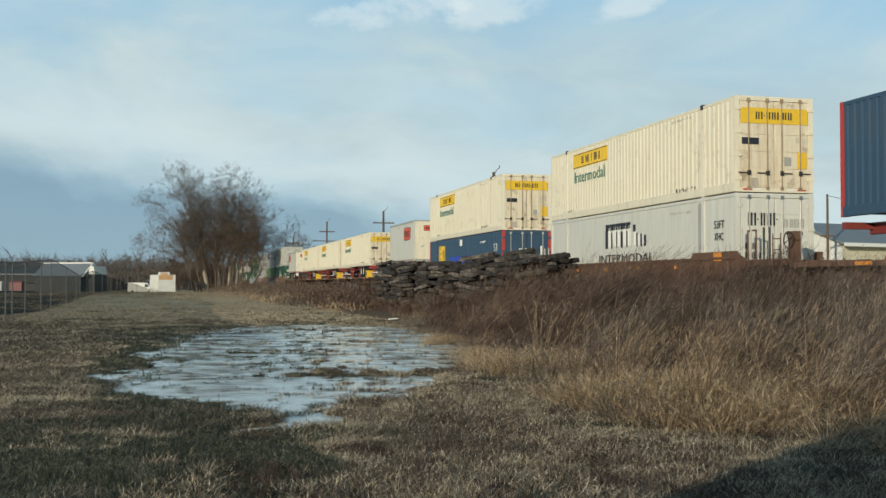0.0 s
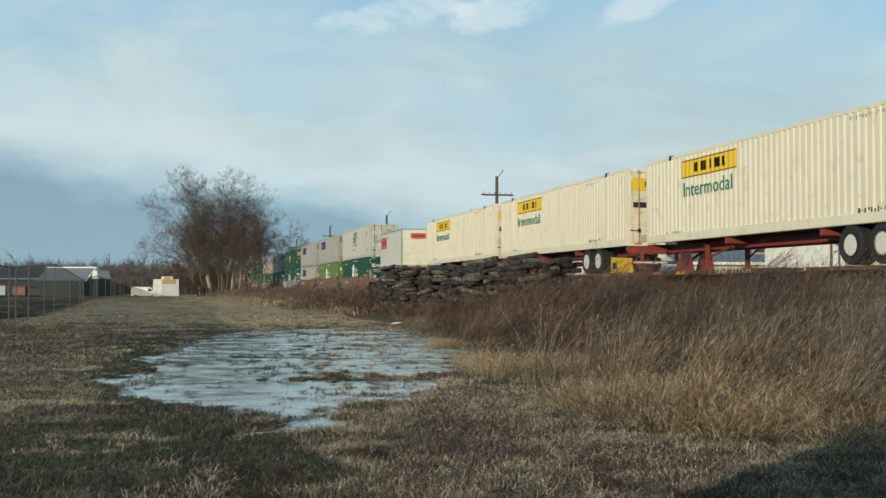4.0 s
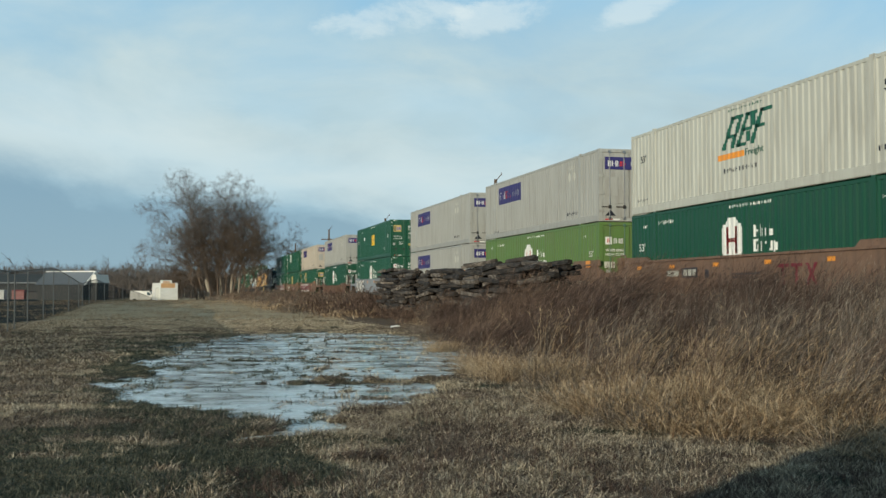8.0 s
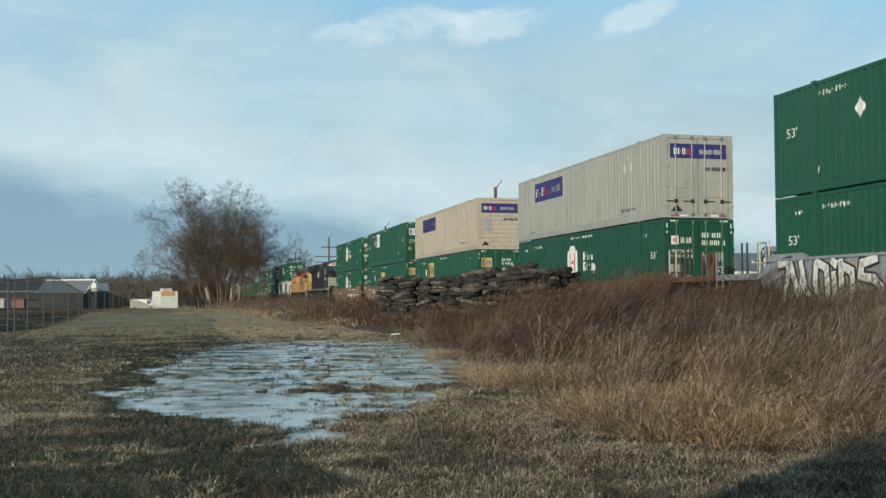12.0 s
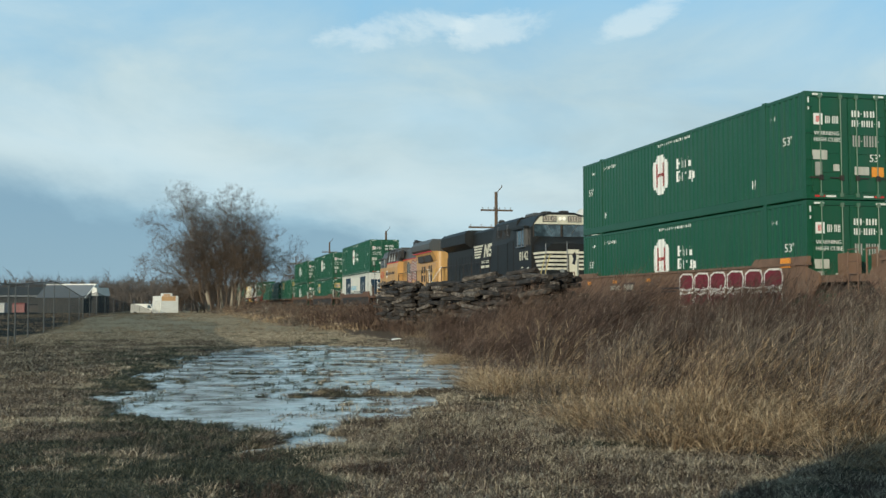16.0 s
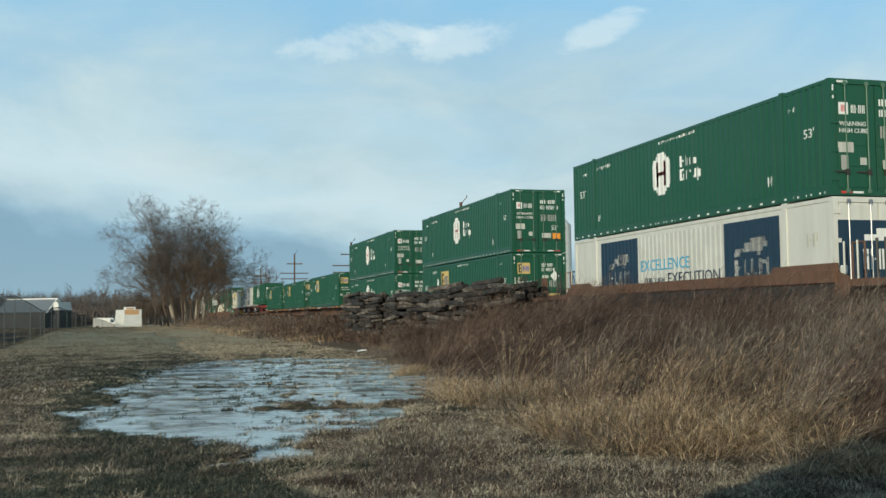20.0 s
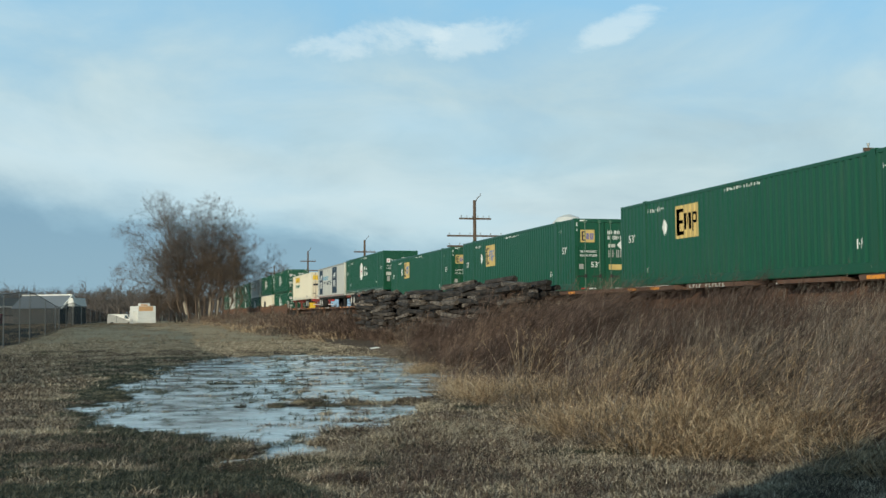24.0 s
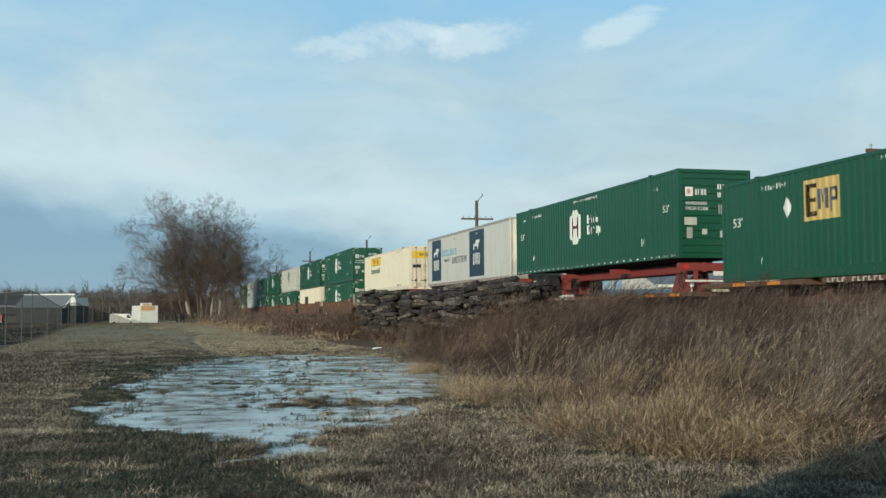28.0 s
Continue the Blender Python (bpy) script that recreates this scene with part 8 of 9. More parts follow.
def tree(name, label, seed, trunks, r, sprays, twig="twig", side=2.3, deep=3, wander=3.5, bark="bark"):
    """Each trunk: foot x, lean x and the points (x, z) that its main limbs reach for."""
    t = thing(name, label, "tree", "bare trees by the field")
    wd = Wood(seed)
    wd.sprays, wd.twig = sprays, 0.008
    g = wd.r
    for (x, dx, fork, reach) in trunks:
        one = Wood(seed + 2)
        a = Vector((x, 0, -0.3))
        b = a + Vector((dx * 0.4, 0, fork * 0.5))
        c = b + Vector((dx * 0.6, 0, fork * 0.5))
        one.limb(a, b, r * 1.25, r, 9)
        one.limb(b, c, r, r * 0.8, 9)
        me = bpy.data.meshes.new("trunk")
        me.from_pydata([tuple(v) for v in one.v], [], one.f)
        me.materials.append(M[bark])
        new("trunk", me).parent = t
        for tx, tz in reach:
            p0 = b.lerp(c, g.uniform(0.5, 1.0))
            end = Vector((tx + g.gauss(0, 0.4), g.gauss(0, wander), tz))
            span = (end - p0).length
            ctrl = p0.lerp(end, 0.4) + Vector((g.gauss(0, 1.0), g.gauss(0, 1.0), span * 0.2))
            q, steps = p0, 9
            for i in range(1, steps + 1):
                k = i / steps
                nxt = p0 * (1 - k) ** 2 + ctrl * 2 * k * (1 - k) + end * k * k + Vector((g.gauss(0, 0.18), g.gauss(0, 0.18), g.gauss(0, 0.18)))
                rad = r * 0.46 * (1 - k) ** 1.3 + 0.02
                wd.limb(q, nxt, r * 0.46 * (1 - k + 1 / steps) ** 1.3 + 0.02, rad, 5)
                d = (nxt - q).normalized()
                q = nxt
                for _ in range(3 if k > 0.25 else 1):
                    s = (d * 0.5 + Vector((g.gauss(0, 0.7), g.gauss(0, 0.7), g.gauss(0.15, 0.5)))).normalized()
                    wd.grow(q, s, side * g.uniform(0.6, 1.2) * (1.1 - 0.45 * k), max(0.022, rad * 0.4), deep if k > 0.35 else 2, 0.5, 0.03)
            wd.grow(q, d, side * 0.6, 0.022, deep, 0.55, 0.05)
    me = bpy.data.meshes.new("crown")
    me.from_pydata([tuple(v) for v in wd.v], [], wd.f)
    me.materials.append(M[twig])
    new("crown", me).parent = t
    return t


big_tree = tree("bare_tree", "large spreading bare tree with a pale leaning trunk", 11,
                [(-1.6, -1.0, 4.5, [(-4.6, 18.4), (-7.2, 18.4), (-9.4, 17.2), (-10.8, 15.0), (-11.4, 12.2), (-13.0, 9.4), (-13.6, 7.4), (-6.2, 14.6), (-3.4, 16.2), (-4.5, 12.0), (-8.5, 10.0), (-6.0, 16.8)])], 0.34, 4)
big_tree.matrix_basis = pose(-35.6, 170, 0) @ Matrix.Diagonal((0.86, 0.86, 0.97, 1))
second = tree("bare_tree", "broad bare tree with pale trunks at the field edge", 24,
              [(0.6, -0.5, 5.0, [(0.8, 18.4), (-1.2, 16.4), (2.6, 18.2), (4.6, 17.4), (2.2, 14.6), (-2.6, 15.0), (-1.6, 13.2)]), (2.1, 0.4, 5.0, [(6.6, 15.6), (8.4, 13.8), (10.2, 12.4), (11.6, 10.6), (9.6, 8.4), (5.0, 12.6), (7.2, 10.0)]), (3.4, 0.5, 4.5, [(3.6, 13.4), (7.8, 7.4), (5.6, 9.6), (4.2, 16.0)])], 0.26, 4)
second.matrix_basis = pose(-36.0, 171.5, 0) @ Matrix.Diagonal((0.86, 0.86, 0.97, 1))
thicket = tree("bare_thicket", "dense brown leafless thicket among larger trees", 31,
               [(-3.6 + 1.15 * i, 0.5 * (i - 3.5), 4.2, [(-6.6 + 1.75 * i, 8.8 + (i % 3) * 1.2), (-6.0 + 1.6 * i, 7.2), (-5.6 + 1.5 * i + (i % 2), 13.2 - 0.35 * abs(i - 4) ** 1.5)]) for i in range(9)], 0.13, 8, "thicket", 1.9, 2, 1.5, "thicket")
thicket.matrix_basis = pose(-35.4, 169.0, 0) @ Matrix.Diagonal((0.9, 0.9, 1.05, 1))
low_scrub = tree("bare_scrub", "low dark scrub under bare trees", 37, [(-9.5 + 1.6 * i, 0.2, 1.0, [(-9.8 + 1.6 * i, 4.4 + (i % 3) * 0.9), (-9.0 + 1.6 * i, 3.2)]) for i in range(6)], 0.08, 10, "thicket", 1.3, 2, 1.0, "thicket")
low_scrub.matrix_basis = pose(-35.4, 176.0, 0)
lone = tree("bare_tree", "small rounded bare tree far along the line", 43, [(0.0, 0.0, 4.5, [(-2.8, 9.6), (-1.4, 11.4), (0.3, 12.0), (2.0, 11.0), (3.0, 9.2), (0.2, 9.0)])], 0.2, 9, "thicket", 1.5, 2, 1.5)
lone.matrix_basis = pose(-32.5, 232, 0)

# far woods: one mesh of many small bare trees
wd = Wood(5)
wd.twig = 0.05
wd.sprays = 6
rr = random.Random(9)
for i in range(1020):
    a = rr.uniform(-25, -13) if i > 760 else (rr.uniform(-6, 30) if i > 660 else rr.uniform(-27, -5))
    dist = rr.uniform(270, 400)
    x, y = math.sin(radians(a)) * dist, math.cos(radians(a)) * dist
    h = rr.uniform(6.6, 11.4) * (0.6 if a > -6 else 1.0)
    base = Vector((x, y, 0))
    wd.limb(base, base + Vector((0, 0, h * 0.4)), 0.20, 0.12, 3)
    for _ in range(3):
        wd.grow(base + Vector((0, 0, h * rr.uniform(0.02, 0.42))), Vector((rr.gauss(0, 0.6), rr.gauss(0, 0.6), 1)).normalized(), h * 0.30, 0.10, 1, 0.55, 0.1)
me = bpy.data.meshes.new("far_woods")
me.from_pydata([tuple(v) for v in wd.v], [], wd.f)
me.materials.append(M["twig"])
tagged(new("far_woods", me), "distant line of bare brown woods", "woods", kind="stuff")

# ---------------- grass ----------------
def tufts(name, label, px, py, pz, height, width, lean, mat, seed, segs=3, curl=0.35, wind=(0.0, 0.0)):
    """Many blades in one mesh: each a tapered bent strip, all arrays of one length."""
    g = np.random.default_rng(seed)
    k = len(px)
    ang = g.uniform(0, 2 * np.pi, k)
    face = g.uniform(0, 2 * np.pi, k)
    lx = np.cos(ang) * lean * g.random(k) + wind[0]
    ly = np.sin(ang) * lean * g.random(k) + wind[1]
    wx, wy = np.cos(face) * width / 2, np.sin(face) * width / 2
    verts = np.zeros((k, segs * 2 + 1, 3))
    for i in range(segs):
        t = i / segs
        b = t + curl * t * t
        taper = 1 - 0.75 * t
        cx, cy, cz = px + lx * height * b * t, py + ly * height * b * t, pz + height * t * np.maximum(0.25, 1 - 0.25 * t * (np.abs(lx) + np.abs(ly)))
        verts[:, 2 * i, 0], verts[:, 2 * i, 1], verts[:, 2 * i, 2] = cx - wx * taper, cy - wy * taper, cz
        verts[:, 2 * i + 1, 0], verts[:, 2 * i + 1, 1], verts[:, 2 * i + 1, 2] = cx + wx * taper, cy + wy * taper, cz
    b = 1 + curl
    verts[:, -1, 0], verts[:, -1, 1], verts[:, -1, 2] = px + lx * height * b, py + ly * height * b, pz + height * np.maximum(0.25, 1 - 0.25 * (np.abs(lx) + np.abs(ly)))
    m_ = segs * 2 + 1
    base = (np.arange(k) * m_)[:, None]
    quad = [np.array([2 * i, 2 * i + 1, 2 * i + 3, 2 * i + 2]) for i in range(segs - 1)]
    per = np.concatenate(quad + [np.array([2 * segs - 2, 2 * segs - 1, 2 * segs])]) if segs > 1 else np.array([0, 1, 2])
    sizes = np.array([4] * (segs - 1) + [3])
    allv = (base + per[None, :]).reshape(-1)
    tot = np.tile(sizes, k)
    st_ = np.concatenate([[0], np.cumsum(tot)[:-1]])
    me = bpy.data.meshes.new(name)
    me.vertices.add(k * m_)
    me.vertices.foreach_set("co", verts.reshape(-1))
    me.loops.add(len(allv))
    me.loops.foreach_set("vertex_index", allv.astype(np.int32))
    me.polygons.add(len(tot))
    me.polygons.foreach_set("loop_start", st_.astype(np.int32))
    me.update(calc_edges=True)
    me.materials.append(mat)
    return tagged(new(name, me), label, "grass", kind="stuff")


STRAW = blades("straw_blades", [(0.0, (0.050, 0.034, 0.021)), (0.3, (0.225, 0.148, 0.086)), (0.62, (0.53, 0.385, 0.235)), (1.0, (0.92, 0.75, 0.53))], own=0.7)
DARK = blades("dark_russet_stalks", [(0.0, (0.020, 0.014, 0.012)), (0.4, (0.084, 0.056, 0.045)), (0.7, (0.18, 0.124, 0.098)), (1.0, (0.38, 0.28, 0.215))], own=0.4)
RUSSET = blades("russet_stalks", [(0.0, (0.030, 0.020, 0.015)), (0.4, (0.125, 0.082, 0.060)), (0.7, (0.26, 0.178, 0.13)), (1.0, (0.52, 0.38, 0.27))], own=0.4)
GREY = blades("grey_brown_stalks", [(0.0, (0.030, 0.026, 0.022)), (0.4, (0.13, 0.105, 0.084)), (0.7, (0.29, 0.235, 0.188)), (1.0, (0.66, 0.56, 0.44))], own=0.65)
# green turf, its tone also darkened and cooled for the shade on the left
GREEN = blades("green_turf_blades", [(0.0, (0.013, 0.017, 0.013)), (0.45, (0.056, 0.066, 0.048)), (0.75, (0.14, 0.14, 0.10)), (1.0, (0.44, 0.39, 0.28))], own=0.8)
SHORT = blades("short_turf_blades", [(0.0, (0.04, 0.033, 0.024)), (0.3, (0.19, 0.15, 0.105)), (0.6, (0.50, 0.41, 0.29)), (1.0, (0.92, 0.81, 0.62))], own=0.85)
STUBBLE = blades("far_turf_blades", [(0.0, (0.075, 0.052, 0.033)), (0.45, (0.24, 0.172, 0.107)), (1.0, (0.62, 0.475, 0.31))], own=0.2)
BROWN = blades("brown_thatch", [(0.0, (0.024, 0.018, 0.014)), (0.45, (0.095, 0.072, 0.055)), (0.74, (0.29, 0.23, 0.175)), (1.0, (0.85, 0.73, 0.56))], own=0.85)

EDGE_S = [0, 9, 11, 12.4, 13.5, 16, 20, 27, 35, 42, 55, 66, 72, 80, 100, 150, 260]
EDGE_L = [8.0, 7.6, 7.0, 5.8, 5.5, 5.7, 6.0, 6.9, 8.3, 9.4, 11.0, 11.2, 9.8, 8.4, 7.4, 6.0, 4.0]


def line_xy(s, lat):
    return s * ALONG.x + lat * ACROSS.x, s * ALONG.y + lat * ACROSS.y


def feathered(name, label, pos, height, lean, mat, seed, stalks=36, twigs=9, width=0.008, rad=0.2, splay=0.35, low=0.4, twig=(0.08, 0.22), thin=1.0, loose=0.42):
    """Clumps of dead stalks in one mesh: each stalk a bent strip that carries fine side twigs towards its tip."""
    g = np.random.default_rng(seed)
    x, y, z = (np.repeat(c, stalks) for c in pos)
    k = len(x)
    ox, oy = g.normal(0, 1, k), g.normal(0, 1, k)
    px, py = x + ox * rad, y + oy * rad
    h = np.repeat(height, stalks) * g.uniform(0.5, 1.05, k)
    lx = np.repeat(lean[0], stalks) + ox * splay + g.normal(0, 0.10, k)
    ly = np.repeat(lean[1], stalks) + oy * splay + g.normal(0, 0.10, k)
    drop = 0.22 * np.minimum(np.hypot(lx, ly), 2.5)

    def spot(t):
        b = 0.35 * t + 0.65 * t * t
        return np.stack([px + lx * h * b, py + ly * h * b, z - 0.03 + h * (t - drop * t * t)], -1)

    face = g.uniform(0, 2 * np.pi, k)
    wide = np.stack([np.cos(face), np.sin(face), np.zeros(k)], -1) * (width * g.uniform(0.6, 1.3, k) / 2)[:, None]
    p0, p1, p2, p3 = spot(0.0), spot(0.36), spot(0.7), spot(1.0)
    strip = np.stack([p0 - wide, p0 + wide, p1 - wide * 0.85, p1 + wide * 0.85, p2 - wide * 0.6, p2 + wide * 0.6, p3], 1)
    verts = [strip.reshape(-1, 3)]
    base = (np.arange(k) * 7)[:, None]
    tri = [(base + np.array([[0, 1, 3, 0, 3, 2, 2, 3, 5, 2, 5, 4, 4, 5, 6]])).reshape(-1)]
    count = k * 7
    if twigs:
        t = low + (1 - low) * np.sqrt(g.random((k, twigs)))
        b = 0.35 * t + 0.65 * t * t
        q = np.stack([px[:, None] + (lx * h)[:, None] * b, py[:, None] + (ly * h)[:, None] * b, (z - 0.03)[:, None] + h[:, None] * (t - drop[:, None] * t * t)], -1).reshape(-1, 3)
        nt = len(q)
        way = np.stack([np.repeat(lx, twigs) * 1.2, np.repeat(ly, twigs) * 1.2, np.full(nt, 0.75)], -1) + g.normal(0, loose, (nt, 3))
        way /= np.linalg.norm(way, axis=1)[:, None]
        long = g.uniform(twig[0], twig[1], nt)[:, None]
        f2 = g.uniform(0, 2 * np.pi, nt)
        w2 = np.stack([np.cos(f2), np.sin(f2), np.zeros(nt)], -1) * width * 0.55 * thin
        verts.append(np.stack([q - w2, q + w2, q + way * long], 1).reshape(-1, 3))
        tri.append(np.arange(nt * 3) + count)
    verts, tri = np.concatenate(verts), np.concatenate(tri)
    me = bpy.data.meshes.new(name)
    me.vertices.add(len(verts))
    me.vertices.foreach_set("co", verts.reshape(-1))
    me.loops.add(len(tri))
    me.loops.foreach_set("vertex_index", tri.astype(np.int32))
    me.polygons.add(len(tri) // 3)
    me.polygons.foreach_set("loop_start", np.arange(0, len(tri), 3, dtype=np.int32))
    me.update(calc_edges=True)
    me.materials.append(mat)
    return tagged(new(name, me), label, "grass", kind="stuff")


def stand(name, label, nr, s0, s1, seed, shares, h0, h1, lean, inset=0.0, wide=None, gap=-0.12, swing=0.22, wave=0.8, lat0=None, **kw):
    """A stretch of the bank's growth; shares: the part of its clumps that each material takes."""
    g = np.random.default_rng(seed)
    s = g.uniform(s0, s1, nr)
    edge = np.interp(s, EDGE_S, EDGE_L)
    lo = edge + inset if lat0 is None else np.full(nr, lat0)
    hi = np.full(nr, 15.1) if wide is None else lo + wide
    lat = lo + (hi - lo) * g.random(nr)
    keep = layered(s, lat, 1.9, 3) > gap
    s, lat, edge = s[keep], lat[keep], edge[keep]
    n_ = len(s)
    up_ = 0.5 + 0.5 * smooth(0.3, 3.0, lat - edge)
    h = (h0 + (h1 - h0) * g.random(n_)) * up_ * (1 + wave * layered(s + 40, lat, 2.4, 3))
    x, y = line_xy(s, lat)
    z = np.maximum(bank_z(lat, s), ground_z(x, y))
    lx, ly = lean[0] + g.normal(0, swing, n_) + 0.5 * layered(s, lat + 30, 3.0, 2), lean[1] + g.normal(0, swing, n_)
    draw = np.clip(0.5 + 1.15 * layered(s + 11, lat, 2.6, 3) + g.normal(0, 0.09, n_), 0, 0.999)
    at0 = 0.0
    for i, (mat, share) in enumerate(shares):
        pick = (draw >= at0) & (draw < at0 + share)
        at0 += share
        if pick.any():
            feathered(name, label, (x[pick], y[pick], z[pick]), h[pick], (lx[pick], ly[pick]), mat, seed + 31 * i + 1, **kw)


BANK = "tall feathery dead grass leaning over the railway bank"
stand("plume_grass", "dense feathery plumes of dark russet dead grass bent by the wind", 560, 22, 50, 40, ((DARK, 0.68), (RUSSET, 0.32)), 1.5, 2.25, (0.85, 0.05), 0.7, gap=0.0, swing=0.16, wave=0.9, stalks=46, twigs=15, width=0.008, rad=0.13, splay=0.14, low=0.35, twig=(0.14, 0.34), loose=0.26)
stand("plume_grass", "dense feathery plumes of brown dead grass bent by the wind", 190, 10, 22, 39, ((DARK, 0.3), (GREY, 0.7)), 1.4, 1.9, (0.6, 0.05), 2.6, gap=0.08, swing=0.16, wave=0.9, stalks=40, twigs=14, width=0.006, rad=0.13, splay=0.14, low=0.4, twig=(0.12, 0.28), loose=0.26)
stand("tall_grass", BANK, 700, 23, 50, 41, ((DARK, 0.68), (RUSSET, 0.20), (GREY, 0.12)), 1.0, 1.6, (0.6, 0.05), 0.4, gap=0.0, wave=1.1, stalks=30, twigs=8, width=0.008, rad=0.15, splay=0.2, loose=0.3)
stand("tall_grass", BANK, 900, 9.8, 23, 42, ((DARK, 0.18), (GREY, 0.56), (RUSSET, 0.12), (STRAW, 0.14)), 1.05, 1.7, (0.55, 0.05), 1.7, gap=0.0, wave=1.2, stalks=34, twigs=7, width=0.007, rad=0.16, splay=0.2, loose=0.3)
stand("tall_grass", BANK, 750, 50, 84, 43, ((DARK, 0.55), (RUSSET, 0.45)), 0.9, 1.5, (0.4, 0.05), 0.3, stalks=18, twigs=6, width=0.018, rad=0.3, twig=(0.15, 0.3))
stand("ballast_growth", "dark dead weeds beside the ballast", 560, 9.5, 62, 44, ((DARK, 0.45), (RUSSET, 0.35), (GREY, 0.20)), 0.95, 1.45, (0.5, 0.05), lat0=12.8, stalks=26, twigs=8, width=0.009, rad=0.2)
TANGLE = "tangled arching straw-coloured grass along the field edge"
stand("straw_grass", TANGLE, 440, 9.8, 24, 45, ((GREY, 0.32), (STRAW, 0.68)), 0.7, 1.2, (0.45, -0.15), -0.1, 2.2, gap=-0.02, swing=1.0, stalks=40, twigs=3, width=0.009, rad=0.16, splay=0.8, low=0.6, twig=(0.05, 0.16), loose=0.8)
stand("straw_grass", TANGLE, 260, 24, 48, 53, ((GREY, 0.5), (STRAW, 0.5)), 0.55, 0.95, (0.3, -0.15), -0.2, 1.1, gap=-0.02, swing=0.7, stalks=50, twigs=3, width=0.008, rad=0.14, splay=0.6, low=0.6, twig=(0.05, 0.14), loose=0.6)
stand("straw_grass", "upright pale straw bunches among brown grass", 130, 9.8, 19, 46, ((STRAW, 0.7), (GREY, 0.3)), 1.0, 1.5, (0.5, -0.05), 0.8, 3.0, gap=0.02, swing=0.3, stalks=36, twigs=4, width=0.008, rad=0.11, splay=0.3, low=0.6, twig=(0.06, 0.16))
stand("straw_grass", TANGLE, 150, 11.6, 15.5, 57, ((STRAW, 0.8), (GREY, 0.2)), 0.75, 1.2, (0.5, -0.1), 0.0, 2.6, gap=-0.5, swing=0.9, stalks=40, twigs=3, width=0.009, rad=0.16, splay=0.7, low=0.6, twig=(0.05, 0.16), loose=0.8)
stand("plume_grass", "dense feathery plumes of dark russet dead grass bent by the wind", 130, 26, 43, 58, ((DARK, 0.75), (RUSSET, 0.25)), 2.3, 2.9, (0.7, 0.05), gap=-0.3, swing=0.16, wave=0.5, lat0=9.9, wide=1.9, stalks=46, twigs=14, width=0.008, rad=0.14, splay=0.13, low=0.3, twig=(0.14, 0.34), loose=0.26)
stand("brown_grass", "bent brown undergrowth among straw", 800, 9.8, 46, 47, ((DARK, 0.6), (GREY, 0.4)), 0.45, 0.85, (0.3, 0.0), 0.35, 6.8, gap=-0.4, swing=0.6, stalks=22, twigs=3, width=0.008, rad=0.2, splay=0.5)
stand("weed_stalks", "thin pale weed stalks with seed heads in the dead grass", 150, 13.5, 40, 48, ((STRAW, 0.4), (GREY, 0.6)), 1.2, 1.8, (0.42, 0.0), 0.1, 4.5, gap=-0.5, swing=0.2, wave=0.3, stalks=4, twigs=20, width=0.007, rad=0.10, splay=0.12, low=0.72, twig=(0.04, 0.10))
stand("far_brush", "low brown brush and dead grass before the track", 1100, 62, 215, 49, ((RUSSET, 0.6), (GREY, 0.4)), 0.8, 1.6, (0.3, 0.0), 0.4, stalks=12, twigs=5, width=0.04, rad=0.5, twig=(0.2, 0.45))
stand("far_straw", "pale dead grass at the far field edge", 420, 62, 215, 50, ((STRAW, 0.6), (GREY, 0.4)), 0.6, 1.2, (0.1, 0.0), -1.0, 3.5, stalks=12, twigs=3, width=0.045, rad=0.4, twig=(0.15, 0.3))

# brush added on the far side of the line to darken the gaps under wagons
g = np.random.default_rng(71)
s, lat = g.uniform(2, 120, 1100), g.uniform(19.8, 22.5, 1100)
x, y = line_xy(s, lat)
feathered("far_side_brush", "dark brush added beyond the line to darken gaps under wagons", (x, y, bank_z(lat, s)), g.uniform(2.2, 2.7, 1100) - bank_z(lat, s), (g.normal(0.2, 0.2, 1100), g.normal(0.05, 0.2, 1100)), DARK, 72, 10, 4, 0.05, 0.35, twig=(0.2, 0.4))

# short turf: matted thatch everywhere, with tussocks of straw standing in it
def inside_turf(cx, cy, over=0.9):
    s_, lat_ = cx * ALONG.x + cy * ALONG.y, cx * ACROSS.x + cy * ACROSS.y
    return (np.abs(cx) < cy * 0.45 + 1.2) & ((lat_ < np.interp(s_, EDGE_S, EDGE_L) + over) | (s_ < 10.4))


# where the turf is green and carries the left foreground's shade in its tone
def left_dim(cx, cy):
    band = np.maximum(smooth(-0.36, -0.27, cx / cy), smooth(15, 11.5, cy))
    return smooth(0.4, -0.8, cx + 0.10 * cy) * 0.82 * band * smooth(50, 30, cy) + 1.1 * layered(cx, cy, 0.9, 4) > 0.42


